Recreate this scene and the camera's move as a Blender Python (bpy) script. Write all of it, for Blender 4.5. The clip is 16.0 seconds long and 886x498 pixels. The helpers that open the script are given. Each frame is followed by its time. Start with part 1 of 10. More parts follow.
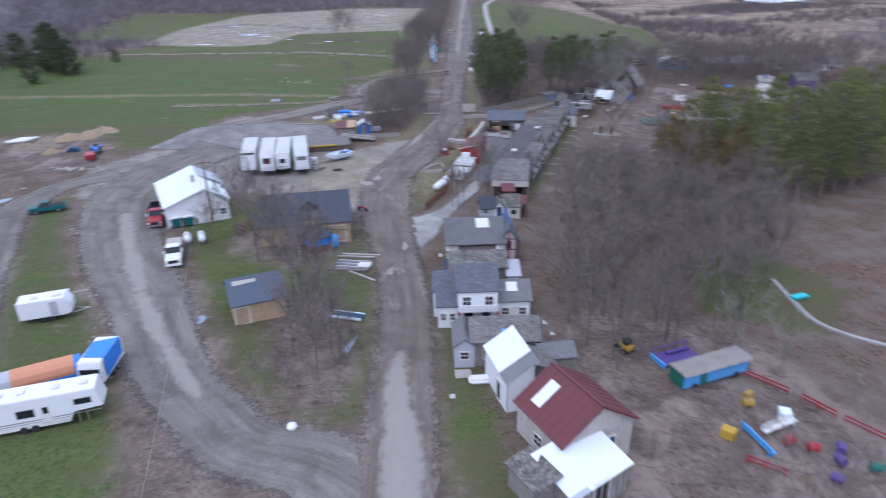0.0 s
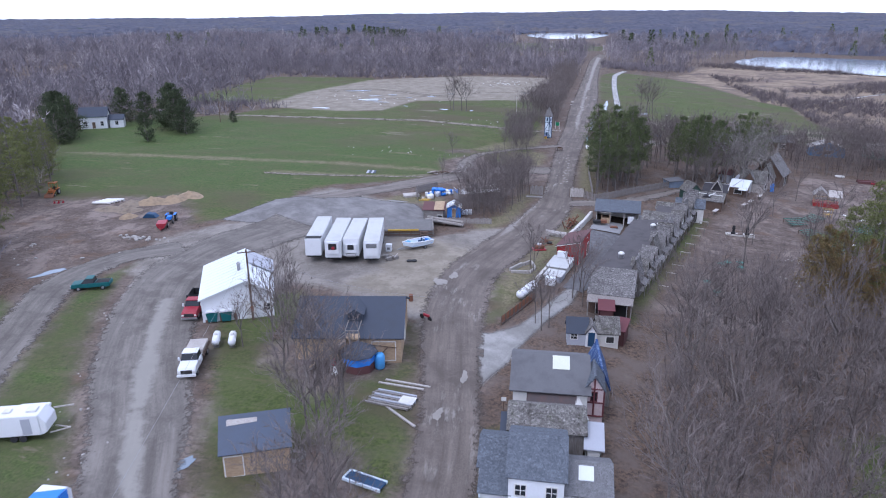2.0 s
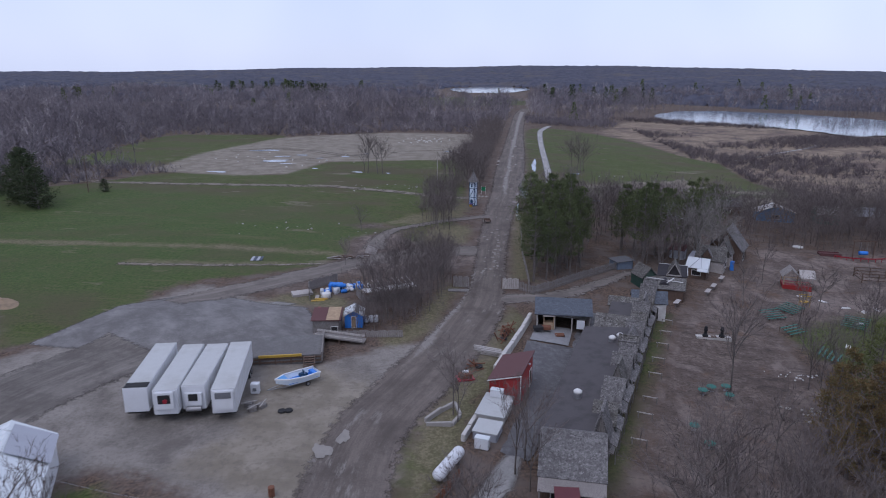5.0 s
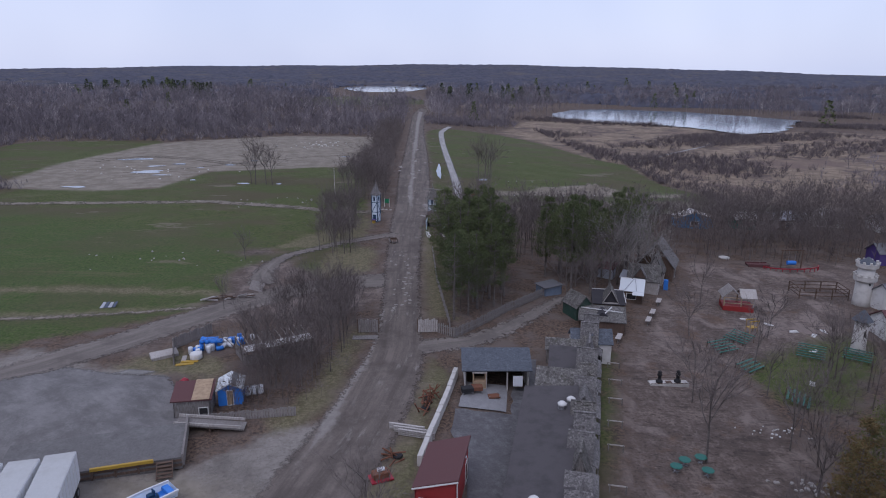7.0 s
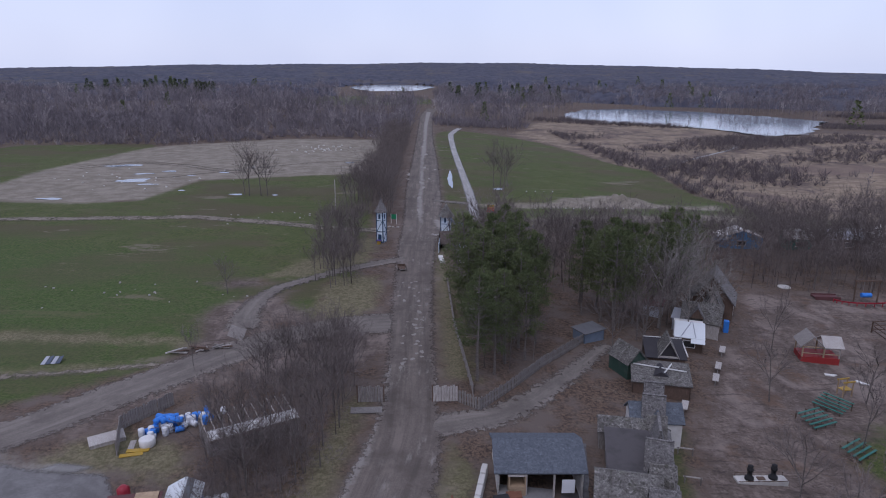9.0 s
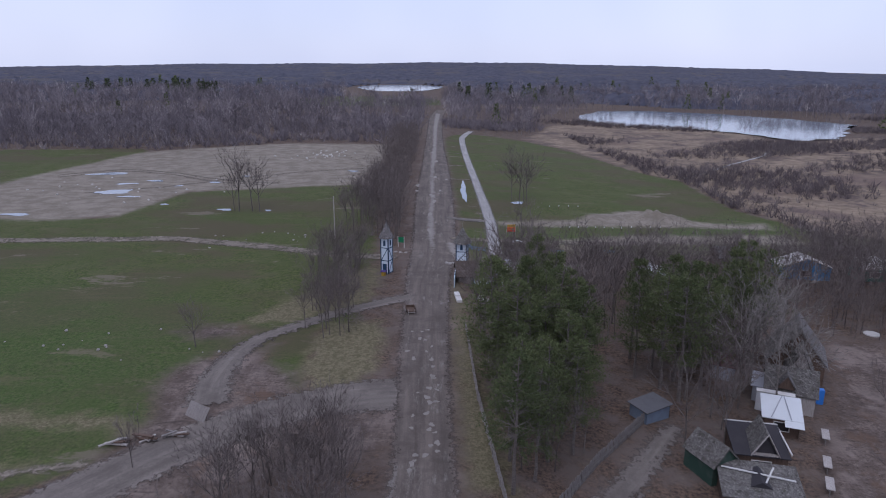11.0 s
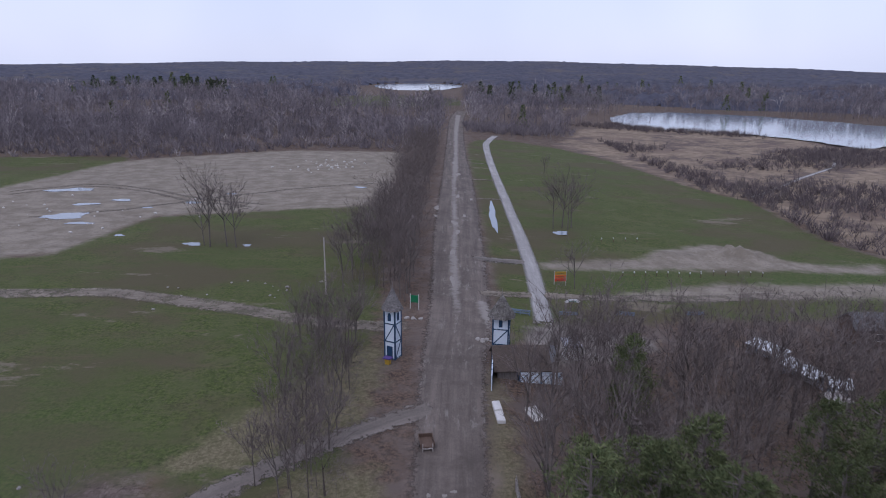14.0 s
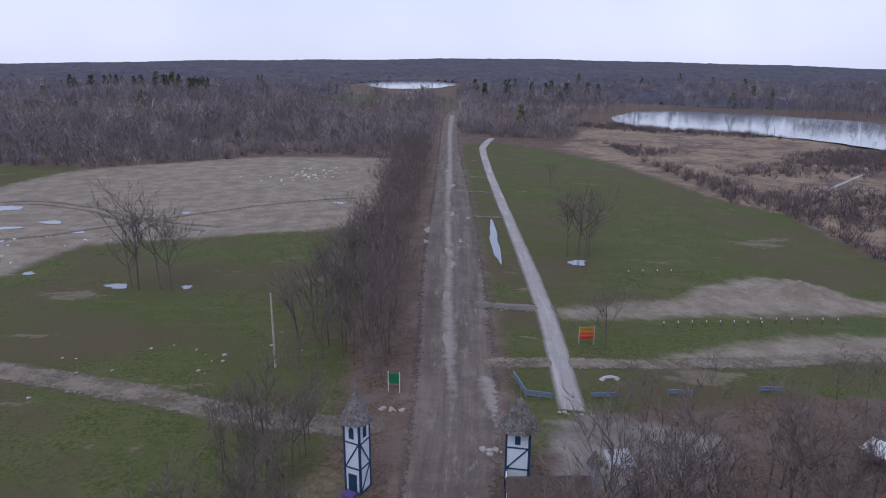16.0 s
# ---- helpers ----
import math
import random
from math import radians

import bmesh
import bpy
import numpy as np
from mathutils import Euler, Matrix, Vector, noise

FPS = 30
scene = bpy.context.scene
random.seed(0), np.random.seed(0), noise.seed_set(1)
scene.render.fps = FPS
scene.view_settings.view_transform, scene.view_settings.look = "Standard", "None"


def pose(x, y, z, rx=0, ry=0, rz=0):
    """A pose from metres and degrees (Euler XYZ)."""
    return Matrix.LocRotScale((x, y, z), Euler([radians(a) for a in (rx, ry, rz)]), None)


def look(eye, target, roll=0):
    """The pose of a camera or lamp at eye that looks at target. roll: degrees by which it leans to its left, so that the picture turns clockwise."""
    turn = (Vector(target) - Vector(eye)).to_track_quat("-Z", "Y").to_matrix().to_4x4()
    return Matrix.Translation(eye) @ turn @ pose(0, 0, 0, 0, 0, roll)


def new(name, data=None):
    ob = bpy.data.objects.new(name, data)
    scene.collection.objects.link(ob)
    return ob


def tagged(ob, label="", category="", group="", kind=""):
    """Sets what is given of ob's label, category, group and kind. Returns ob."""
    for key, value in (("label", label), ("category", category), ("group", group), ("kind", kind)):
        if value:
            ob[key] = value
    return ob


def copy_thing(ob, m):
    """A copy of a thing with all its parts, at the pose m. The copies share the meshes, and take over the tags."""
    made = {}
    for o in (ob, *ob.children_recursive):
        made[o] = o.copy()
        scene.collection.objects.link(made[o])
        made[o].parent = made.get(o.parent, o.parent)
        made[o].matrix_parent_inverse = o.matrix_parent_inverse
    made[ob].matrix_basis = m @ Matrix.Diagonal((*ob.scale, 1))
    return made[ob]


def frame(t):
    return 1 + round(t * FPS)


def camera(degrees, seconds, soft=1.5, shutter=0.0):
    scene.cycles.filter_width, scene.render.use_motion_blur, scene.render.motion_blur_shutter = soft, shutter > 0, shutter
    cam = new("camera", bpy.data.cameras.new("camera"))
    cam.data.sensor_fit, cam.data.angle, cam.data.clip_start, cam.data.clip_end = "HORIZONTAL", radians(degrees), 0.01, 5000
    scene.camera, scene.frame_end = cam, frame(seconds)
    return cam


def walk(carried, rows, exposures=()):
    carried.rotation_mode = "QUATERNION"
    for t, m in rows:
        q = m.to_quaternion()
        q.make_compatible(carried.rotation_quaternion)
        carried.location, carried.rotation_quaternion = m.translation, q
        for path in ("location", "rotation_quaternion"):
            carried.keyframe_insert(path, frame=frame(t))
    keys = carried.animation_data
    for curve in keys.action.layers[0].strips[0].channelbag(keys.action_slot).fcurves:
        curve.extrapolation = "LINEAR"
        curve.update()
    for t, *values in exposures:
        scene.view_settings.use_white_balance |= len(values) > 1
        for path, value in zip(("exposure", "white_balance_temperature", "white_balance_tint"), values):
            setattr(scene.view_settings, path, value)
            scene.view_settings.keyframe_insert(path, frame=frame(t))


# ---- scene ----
cam = camera(67.1, 16.0, 1.0, 0.3)
METRES, EYE, TILT, LEAN, TURN = 189.4, 38.7, 0.0, 1.34, 0.0
ROWS = [
    (0.0, 0.0, 0.0, 0.0, 0.24, -24.68, -0.52),
    (0.5, 0.0154, 0.0282, -0.001, 12.68, -24.7, -0.68),
    (1.0, 0.0206, 0.0532, -0.0003, 12.16, -23.35, -0.86),
    (1.5, 0.0226, 0.079, 0.0002, 11.44, -21.15, -1.02),
    (2.0, 0.0235, 0.106, -0.0008, 11.33, -19.68, -1.12),
    (2.5, 0.0232, 0.1339, -0.0014, 11.02, -19.37, -1.21),
    (3.0, 0.0223, 0.1622, -0.0017, 10.56, -19.46, -1.25),
    (3.1, 0.0220, 0.1677, -0.0018, 10.45, -19.1, -1.25),
    (3.2, 0.0217, 0.1731, -0.0019, 10.35, -17.5, -1.25),
    (3.3, 0.0214, 0.1785, -0.0020, 10.25, -15.95, -1.26),
    (3.5, 0.0208, 0.1894, -0.0022, 10.04, -15.41, -1.26),
    (6.0, 0.0132, 0.3322, -0.0023, -0.75, -15.13, -1.49),
    (6.5, 0.0097, 0.3597, -0.0023, -3.29, -15.13, -1.54),
    (7.0, 0.0083, 0.3877, -0.0025, -3.56, -15.17, -1.54),
    (7.5, 0.0072, 0.4155, -0.0022, -3.48, -15.22, -1.5),
    (8.0, 0.0064, 0.4436, -0.002, -3.34, -15.26, -1.47),
    (8.5, 0.0061, 0.472, -0.002, -3.18, -15.28, -1.47),
    (9.0, 0.0056, 0.5008, -0.0015, -3.01, -15.31, -1.49),
    (11.5, 0.0025, 0.6555, -0.0011, -2.09, -15.38, -1.63),
    (12.0, 0.0021, 0.6891, -0.0016, -1.85, -15.42, -1.64),
    (12.5, 0.0021, 0.7239, -0.0017, -1.68, -15.48, -1.69),
    (13.0, 0.0022, 0.7603, -0.0024, -0.83, -15.52, -1.68),
    (13.5, 0.0021, 0.798, -0.0029, -0.78, -15.52, -1.71),
    (14.0, 0.0017, 0.8363, -0.0039, -0.8, -15.53, -1.72),
    (14.5, 0.0021, 0.8758, -0.0051, -0.95, -15.55, -1.66),
    (15.0, 0.0028, 0.9151, -0.0062, -1.13, -15.6, -1.65),
    (15.5, 0.0046, 0.9546, -0.0073, -1.27, -15.62, -1.58),
    (16.0, 0.0071, 0.9941, -0.0081, -1.34, -15.67, -1.55),
]
walk(cam, [(t, pose(0, 0, EYE, TILT, LEAN, TURN) @ pose(METRES * x, METRES * y, METRES * z, 90 + pitch, roll, yaw)) for t, x, y, z, yaw, pitch, roll in ROWS],
     [(0.0, 0.98, 5450, 18), (1.8, 1.05, 5450, 20), (2.4, 1.0, 5450, 20), (3.0, 0.88, 5450, 20), (3.5, 0.72, 5380, 20), (3.7, 0.62, 5400, 20), (5.8, 0.0, 5650, 21), (9.0, 0.04, 5680, 23), (13.0, 0.10, 5700, 23), (16.0, 0.15, 5800, 22)])


# ---- world, sun, exposure ----
world = bpy.data.worlds.new("overcast")
scene.world = world
world.use_nodes = True
wn, wl = world.node_tree.nodes, world.node_tree.links
wn.clear()
sky = wn.new("ShaderNodeTexSky")
sky.sky_type = "NISHITA"
sky.sun_disc = False
sky.sun_elevation = radians(32)
sky.sun_rotation = radians(200)
sky_gain = wn.new("ShaderNodeVectorMath")
sky_gain.operation = "SCALE"
sky_gain.inputs["Scale"].default_value = 0.11
wl.new(sky.outputs[0], sky_gain.inputs[0])
veil = wn.new("ShaderNodeTexNoise")
veil.inputs["Scale"].default_value = 2.2
veil.inputs["Detail"].default_value = 3.0
ramp = wn.new("ShaderNodeValToRGB")
ramp.color_ramp.elements[0].position, ramp.color_ramp.elements[0].color = 0.3, (0.62, 0.67, 0.765, 1)
ramp.color_ramp.elements[1].position, ramp.color_ramp.elements[1].color = 0.72, (0.81, 0.845, 0.895, 1)
wl.new(veil.outputs[0], ramp.inputs[0])
blend = wn.new("ShaderNodeMix")
blend.data_type = "RGBA"
blend.inputs[0].default_value = 0.86
wl.new(sky_gain.outputs[0], blend.inputs[6])
wl.new(ramp.outputs[0], blend.inputs[7])
bg = wn.new("ShaderNodeBackground")
bg.inputs["Strength"].default_value = 1.0
wl.new(blend.outputs[2], bg.inputs["Color"])
wout = wn.new("ShaderNodeOutputWorld")
wl.new(bg.outputs[0], wout.inputs[0])

sun_data = bpy.data.lights.new("sun", "SUN")
sun_data.energy, sun_data.angle, sun_data.color = 0.7, radians(25), (1.0, 0.95, 0.88)
sun = new("sun", sun_data)
sun.matrix_world = look((0, 0, 200), (60, 110, 0))


# ---- materials ----
class Graph:
    """A small node-graph builder for one material."""

    def __init__(self, name):
        self.m = bpy.data.materials.new(name)
        self.m.use_nodes = True
        self.t = self.m.node_tree
        self.bsdf = self.t.nodes["Principled BSDF"]
        self.coord = self.t.nodes.new("ShaderNodeTexCoord").outputs["Object"]

    def link(self, a, b):
        self.t.links.new(a, b)

    def noise(self, scale, detail=4.0, rough=0.6, stretch=None, dist=0.0, coord=None):
        n = self.t.nodes.new("ShaderNodeTexNoise")
        n.inputs["Scale"].default_value = scale
        n.inputs["Detail"].default_value = detail
        n.inputs["Roughness"].default_value = rough
        n.inputs["Distortion"].default_value = dist
        c = coord or self.coord
        if stretch:
            mp = self.t.nodes.new("ShaderNodeMapping")
            mp.inputs["Scale"].default_value = stretch
            self.link(c, mp.inputs["Vector"])
            c = mp.outputs[0]
        self.link(c, n.inputs["Vector"])
        return n.outputs["Fac"]

    def position(self):
        return self.t.nodes.new("ShaderNodeNewGeometry").outputs["Position"]

    def remap(self, v, a, b, lo=0.0, hi=1.0):
        n = self.t.nodes.new("ShaderNodeMapRange")
        n.inputs[1].default_value, n.inputs[2].default_value = a, b
        n.inputs[3].default_value, n.inputs[4].default_value = lo, hi
        n.interpolation_type = "SMOOTHSTEP"
        self.link(v, n.inputs[0])
        return n.outputs[0]

    def math(self, op, a, b=None):
        n = self.t.nodes.new("ShaderNodeMath")
        n.operation = op
        for i, v in enumerate((a, b)):
            if v is None:
                continue
            if isinstance(v, (int, float)):
                n.inputs[i].default_value = v
            else:
                self.link(v, n.inputs[i])
        return n.outputs[0]

    def mix(self, fac, a, b, mode="MIX"):
        n = self.t.nodes.new("ShaderNodeMix")
        n.data_type, n.blend_type = "RGBA", mode
        for i, v in ((0, fac), (6, a), (7, b)):
            if isinstance(v, (int, float)):
                n.inputs[i].default_value = v
            elif isinstance(v, tuple):
                n.inputs[i].default_value = (*v, 1)
            else:
                self.link(v, n.inputs[i])
        return n.outputs[2]

    def attr(self, name):
        n = self.t.nodes.new("ShaderNodeAttribute")
        n.attribute_name = name
        return n.outputs["Fac"]

    def chance(self):
        return self.t.nodes.new("ShaderNodeObjectInfo").outputs["Random"]

    def island(self):
        return self.t.nodes.new("ShaderNodeNewGeometry").outputs["Random Per Island"]

    def done(self, color, rough=0.85, metal=0.0, bump=None, strength=0.3, distance=0.05, spec=0.3):
        b = self.bsdf
        for key, v in (("Base Color", color), ("Roughness", rough), ("Metallic", metal)):
            if isinstance(v, tuple):
                b.inputs[key].default_value = (*v, 1)
            elif isinstance(v, (int, float)):
                b.inputs[key].default_value = v
            else:
                self.link(v, b.inputs[key])
        b.inputs["Specular IOR Level"].default_value = spec
        if bump is not None:
            n = self.t.nodes.new("ShaderNodeBump")
            n.inputs["Strength"].default_value, n.inputs["Distance"].default_value = strength, distance
            self.link(bump, n.inputs["Height"])
            self.link(n.outputs[0], b.inputs["Normal"])
        return self.m


def shade(c, k):
    return tuple(min(1.0, v * k) for v in c)


def painted(name, c, rough=0.6, wear=0.35, dirt=(0.16, 0.14, 0.12), scale=0.7, vary=0.0, metal=0.0):
    """Paint, cloth or sheet with two scales of soiling."""
    g = Graph(name)
    big = g.remap(g.noise(scale, 5, 0.65), 0.42, 0.75)
    fine = g.noise(scale * 14, 3)
    col = g.mix(fine, shade(c, 0.88), shade(c, 1.08))
    col = g.mix(g.math("MULTIPLY", big, wear), col, dirt)
    if vary:
        col = g.mix(g.math("MULTIPLY", g.chance(), vary), col, dirt)
    return g.done(col, rough, metal, fine, 0.15, 0.02)


def timber(name, c, dark, lines=(1, 1, 9), wear=0.8):
    """Weathered boards: streaks along one axis."""
    g = Graph(name)
    streak = g.noise(2.2, 5, 0.7, lines)
    stain = g.remap(g.noise(0.6, 4), 0.35, 0.7)
    col = g.mix(g.remap(streak, 0.35, 0.68), dark, c)
    col = g.mix(g.math("MULTIPLY", stain, 0.35), col, shade(dark, 0.8))
    col = g.mix(g.math("MULTIPLY", g.chance(), 0.25), col, dark)
    return g.done(col, 0.85, 0, streak, 0.4, 0.03)


def shakes(name, c, dark, course=3.2, contrast=1.0, moss=0.0):
    """Shingle roof: courses and single shingles, faded and patched."""
    g = Graph(name)
    br = g.t.nodes.new("ShaderNodeTexBrick")
    br.inputs["Scale"].default_value = course
    br.inputs["Mortar Size"].default_value = 0.025
    br.inputs["Mortar Smooth"].default_value = 0.4
    br.inputs["Brick Width"].default_value = 0.62
    br.inputs["Row Height"].default_value = 0.42
    br.inputs["Color1"].default_value = (*c, 1)
    br.inputs["Color2"].default_value = (*shade(c, 1 - 0.45 * contrast), 1)
    br.inputs["Mortar"].default_value = (*shade(dark, 0.7), 1)
    uv = g.t.nodes.new("ShaderNodeUVMap")
    g.link(uv.outputs[0], br.inputs["Vector"])
    patch = g.remap(g.noise(0.9, 5, 0.7), 0.44, 0.66)
    speck = g.remap(g.noise(6.0, 3, 0.7), 0.5, 0.62)
    col = g.mix(g.math("MULTIPLY", patch, 0.75 * contrast), br.outputs["Color"], dark)
    col = g.mix(g.math("MULTIPLY", speck, 0.35 * contrast), col, shade(dark, 0.8))
    fleck = g.remap(g.noise(3.6, 4, 0.8, (1.6, 1.0, 1.0)), 0.54, 0.60)
    col = g.mix(g.math("MULTIPLY", fleck, 0.75 * contrast), col, shade(dark, 0.45))
    bleach = g.remap(g.noise(2.9, 4, 0.8, (1.0, 1.7, 1.0)), 0.58, 0.64)
    col = g.mix(g.math("MULTIPLY", bleach, 0.6 * contrast), col, shade(c, 1.6))
    if moss:
        col = g.mix(g.math("MULTIPLY", g.remap(g.noise(1.7, 4), 0.5, 0.7), moss), col, (0.07, 0.085, 0.035))
    col = g.mix(g.math("MULTIPLY", g.chance(), 0.25), col, dark)
    return g.done(col, 0.9, 0, br.outputs["Fac"], 0.5, 0.02)


def water_mat():
    g = Graph("standing_water")
    return g.done((0.17, 0.205, 0.245), 0.10, 0, g.noise(0.5, 4), 0.05, 0.05, 0.5)


def twigs(name, c, c2, c3=None, stem=(0.30, 0.27, 0.25)):
    """Fine branches or needles; joined plants carry their own tone and paler stems."""
    g = Graph(name)
    col = g.mix(g.island(), c, c2)
    if c3:
        col = g.mix(g.remap(g.attr("tone"), 0.25, 1.0), col, c3)
        col = g.mix(g.math("MULTIPLY", g.attr("stem"), g.remap(g.attr("tone"), 0.2, 0.9)), col, stem)
    col = g.mix(g.math("MULTIPLY", g.chance(), 0.5), col, shade(c, 0.6))
    return g.done(col, 0.9, 0, None, spec=0.1)


def stand_twigs(name, dark, pale, bright, stem=(0.36, 0.33, 0.31)):
    """Twigs of joined woods: each tree has its own tone, a few are bleached."""
    g = Graph(name)
    tone = g.attr("tone")
    col = g.mix(g.remap(tone, 0.0, 0.75), dark, pale)
    col = g.mix(g.math("MULTIPLY", g.island(), 0.45), col, shade(dark, 0.75))
    col = g.mix(g.remap(tone, 0.62, 0.9), col, bright)
    col = g.mix(g.math("MULTIPLY", g.attr("stem"), g.remap(tone, 0.2, 0.7)), col, stem)
    return g.done(col, 0.9, 0, None, spec=0.1)


def ground_mat():
    g = Graph("ground")
    g.coord = g.position()
    wob = g.math("MULTIPLY", g.math("SUBTRACT", g.noise(0.35, 6, 0.7), 0.5), 7.0)
    wob2 = g.math("MULTIPLY", g.math("SUBTRACT", g.noise(0.09, 5, 0.7), 0.5), 16.0)
    fine = g.noise(2.6, 6, 0.75)
    grain = g.noise(9.0, 3, 0.7)
    mid = g.noise(0.22, 5, 0.65)
    large = g.noise(0.035, 4, 0.6)
    # leaf litter and dead grass
    leaf = g.mix(g.remap(fine, 0.38, 0.62), (0.045, 0.034, 0.029), (0.150, 0.103, 0.074))
    leaf = g.mix(g.remap(mid, 0.4, 0.66), leaf, (0.125, 0.100, 0.086))
    leaf = g.mix(g.math("MULTIPLY", g.remap(g.noise(0.5, 5, 0.7), 0.55, 0.75), 0.5), leaf, (0.19, 0.16, 0.12))

    def zone(col, name, inner, soft=1.2, wobble=None):
        d = g.math("ADD", g.attr(name), wobble or wob)
        return g.mix(g.remap(d, -soft, soft), col, inner)

    # straw-coloured reeds
    reed = g.mix(g.remap(mid, 0.35, 0.65), (0.165, 0.126, 0.092), (0.275, 0.216, 0.156))
    reed = g.mix(g.remap(g.noise(0.05, 5, 0.7), 0.46, 0.62), reed, (0.100, 0.076, 0.068))
    reed = g.mix(g.remap(g.noise(0.02, 4, 0.6), 0.52, 0.64), reed, (0.145, 0.106, 0.088))
    reed = g.mix(g.remap(fine, 0.45, 0.8), reed, (0.19, 0.14, 0.10))
    col = zone(leaf, "reed", reed, 4.0, wob2)
    # lawn and meadow
    clump = g.noise(1.1, 6, 0.8)
    green = g.mix(g.remap(fine, 0.36, 0.66), (0.028, 0.042, 0.012), (0.098, 0.118, 0.034))
    green = g.mix(g.math("MULTIPLY", g.remap(clump, 0.46, 0.62), 0.55), green, (0.106, 0.098, 0.054))
    green = g.mix(g.math("MULTIPLY", g.remap(mid, 0.44, 0.66), 0.75), green, (0.090, 0.096, 0.043))
    green = g.mix(g.math("MULTIPLY", g.remap(large, 0.42, 0.62), 0.6), green, (0.066, 0.083, 0.028))
    streaks = g.remap(g.noise(0.4, 5, 0.7, (0.12, 1.0, 1.0)), 0.56, 0.72)
    green = g.mix(g.math("MULTIPLY", streaks, 0.6), green, (0.118, 0.096, 0.060))
    brown = g.remap(g.noise(0.028, 5, 0.65, (1.0, 1.6, 1.0)), 0.45, 0.62)
    green = g.mix(g.math("MULTIPLY", brown, 0.8), green, (0.084, 0.069, 0.043))
    worn = g.remap(g.noise(0.07, 6, 0.75, (0.6, 1.5, 1.0)), 0.60, 0.66)
    green = g.mix(g.math("MULTIPLY", worn, 0.8), green, (0.165, 0.138, 0.108))
    lush = g.mix(g.remap(fine, 0.30, 0.70), (0.025, 0.048, 0.013), (0.082, 0.118, 0.034))
    lush = g.mix(g.math("MULTIPLY", g.remap(clump, 0.44, 0.64), 0.6), lush, (0.100, 0.102, 0.048))
    lush = g.mix(g.math("MULTIPLY", brown, 0.5), lush, (0.084, 0.074, 0.042))
    lush = g.mix(g.math("MULTIPLY", g.remap(mid, 0.46, 0.68), 0.5), lush, (0.060, 0.082, 0.026))
    lush = g.mix(g.math("MULTIPLY", streaks, 0.45), lush, (0.118, 0.104, 0.060))
    lush = g.mix(g.math("MULTIPLY", worn, 0.7), lush, (0.150, 0.128, 0.088))
    green = zone(green, "lush", lush, 16.0, wob2)
    col = zone(col, "grass", green, 1.5)
    # dry verge
    dry = g.mix(g.remap(fine, 0.3, 0.7), (0.098, 0.085, 0.050), (0.205, 0.178, 0.112))
    dry = g.mix(g.math("MULTIPLY", g.remap(clump, 0.46, 0.62), 0.6), dry, (0.070, 0.072, 0.034))
    col = zone(col, "dry", dry, 1.6)
    # trodden earth
    earth = g.mix(g.remap(mid, 0.35, 0.65), (0.098, 0.076, 0.065), (0.172, 0.135, 0.115))
    earth = g.mix(g.math("MULTIPLY", g.remap(fine, 0.42, 0.62), 0.7), earth, (0.070, 0.053, 0.045))
    earth = g.mix(g.math("MULTIPLY", g.remap(g.noise(1.1, 6, 0.75), 0.5, 0.72), 0.7), earth, (0.230, 0.186, 0.160))
    earth = g.mix(g.math("MULTIPLY", g.remap(g.noise(0.8, 5, 0.7, (0.5, 2.2, 1)), 0.52, 0.68), 0.5), earth, (0.075, 0.060, 0.053))
    earth = g.mix(g.math("MULTIPLY", g.remap(g.noise(1.5, 5, 0.75, (0.8, 1.5, 1)), 0.55, 0.61), 0.65), earth, (0.046, 0.036, 0.031))
    earth = g.mix(g.math("MULTIPLY", g.remap(g.noise(0.13, 5, 0.7), 0.54, 0.66), 0.6), earth, (0.125, 0.078, 0.052))
    earth = g.mix(g.math("MULTIPLY", g.remap(g.noise(0.16, 5, 0.6, (1.3, 0.7, 1), 0.4), 0.50, 0.64), 0.55), earth, (0.252, 0.205, 0.182))
    earth = g.mix(g.math("MULTIPLY", g.remap(g.noise(0.45, 6, 0.75, (0.45, 1.6, 1), 0.6), 0.55, 0.63), 0.6), earth, (0.052, 0.041, 0.036))
    col = zone(col, "earth", earth, 2.4)
    # gravel yard
    gravel = g.mix(g.remap(mid, 0.35, 0.65), (0.165, 0.147, 0.130), (0.242, 0.218, 0.194))
    gravel = g.mix(g.math("MULTIPLY", g.remap(grain, 0.45, 0.75), 0.5), gravel, (0.31, 0.287, 0.258))
    gravel = g.mix(g.math("MULTIPLY", g.remap(fine, 0.45, 0.65), 0.4), gravel, (0.088, 0.076, 0.068))
    gravel = g.mix(g.math("MULTIPLY", g.remap(g.noise(0.5, 5, 0.7, (0.9, 0.4, 1), 0.3), 0.5, 0.66), 0.3), gravel, (0.090, 0.078, 0.069))
    gravel = g.mix(g.math("MULTIPLY", g.remap(g.noise(0.12, 5, 0.7), 0.5, 0.7), 0.7), gravel, (0.118, 0.102, 0.091))
    col = zone(col, "gravel", gravel, 1.4)
    # bare pale spoil
    bare = g.mix(g.remap(mid, 0.35, 0.65), (0.176, 0.152, 0.119), (0.254, 0.223, 0.181))
    bare = g.mix(g.math("MULTIPLY", g.remap(g.noise(0.3, 6, 0.75, (0.4, 1.3, 1)), 0.52, 0.66), 0.4), bare, (0.125, 0.106, 0.090))
    bare = g.mix(g.math("MULTIPLY", g.remap(g.noise(1.3, 5, 0.75), 0.5, 0.64), 0.5), bare, (0.13, 0.112, 0.096))
    col = zone(col, "bare", bare, 2.2)
    return g.done(col, 0.95, 0, fine, 0.5, 0.08, 0.15)


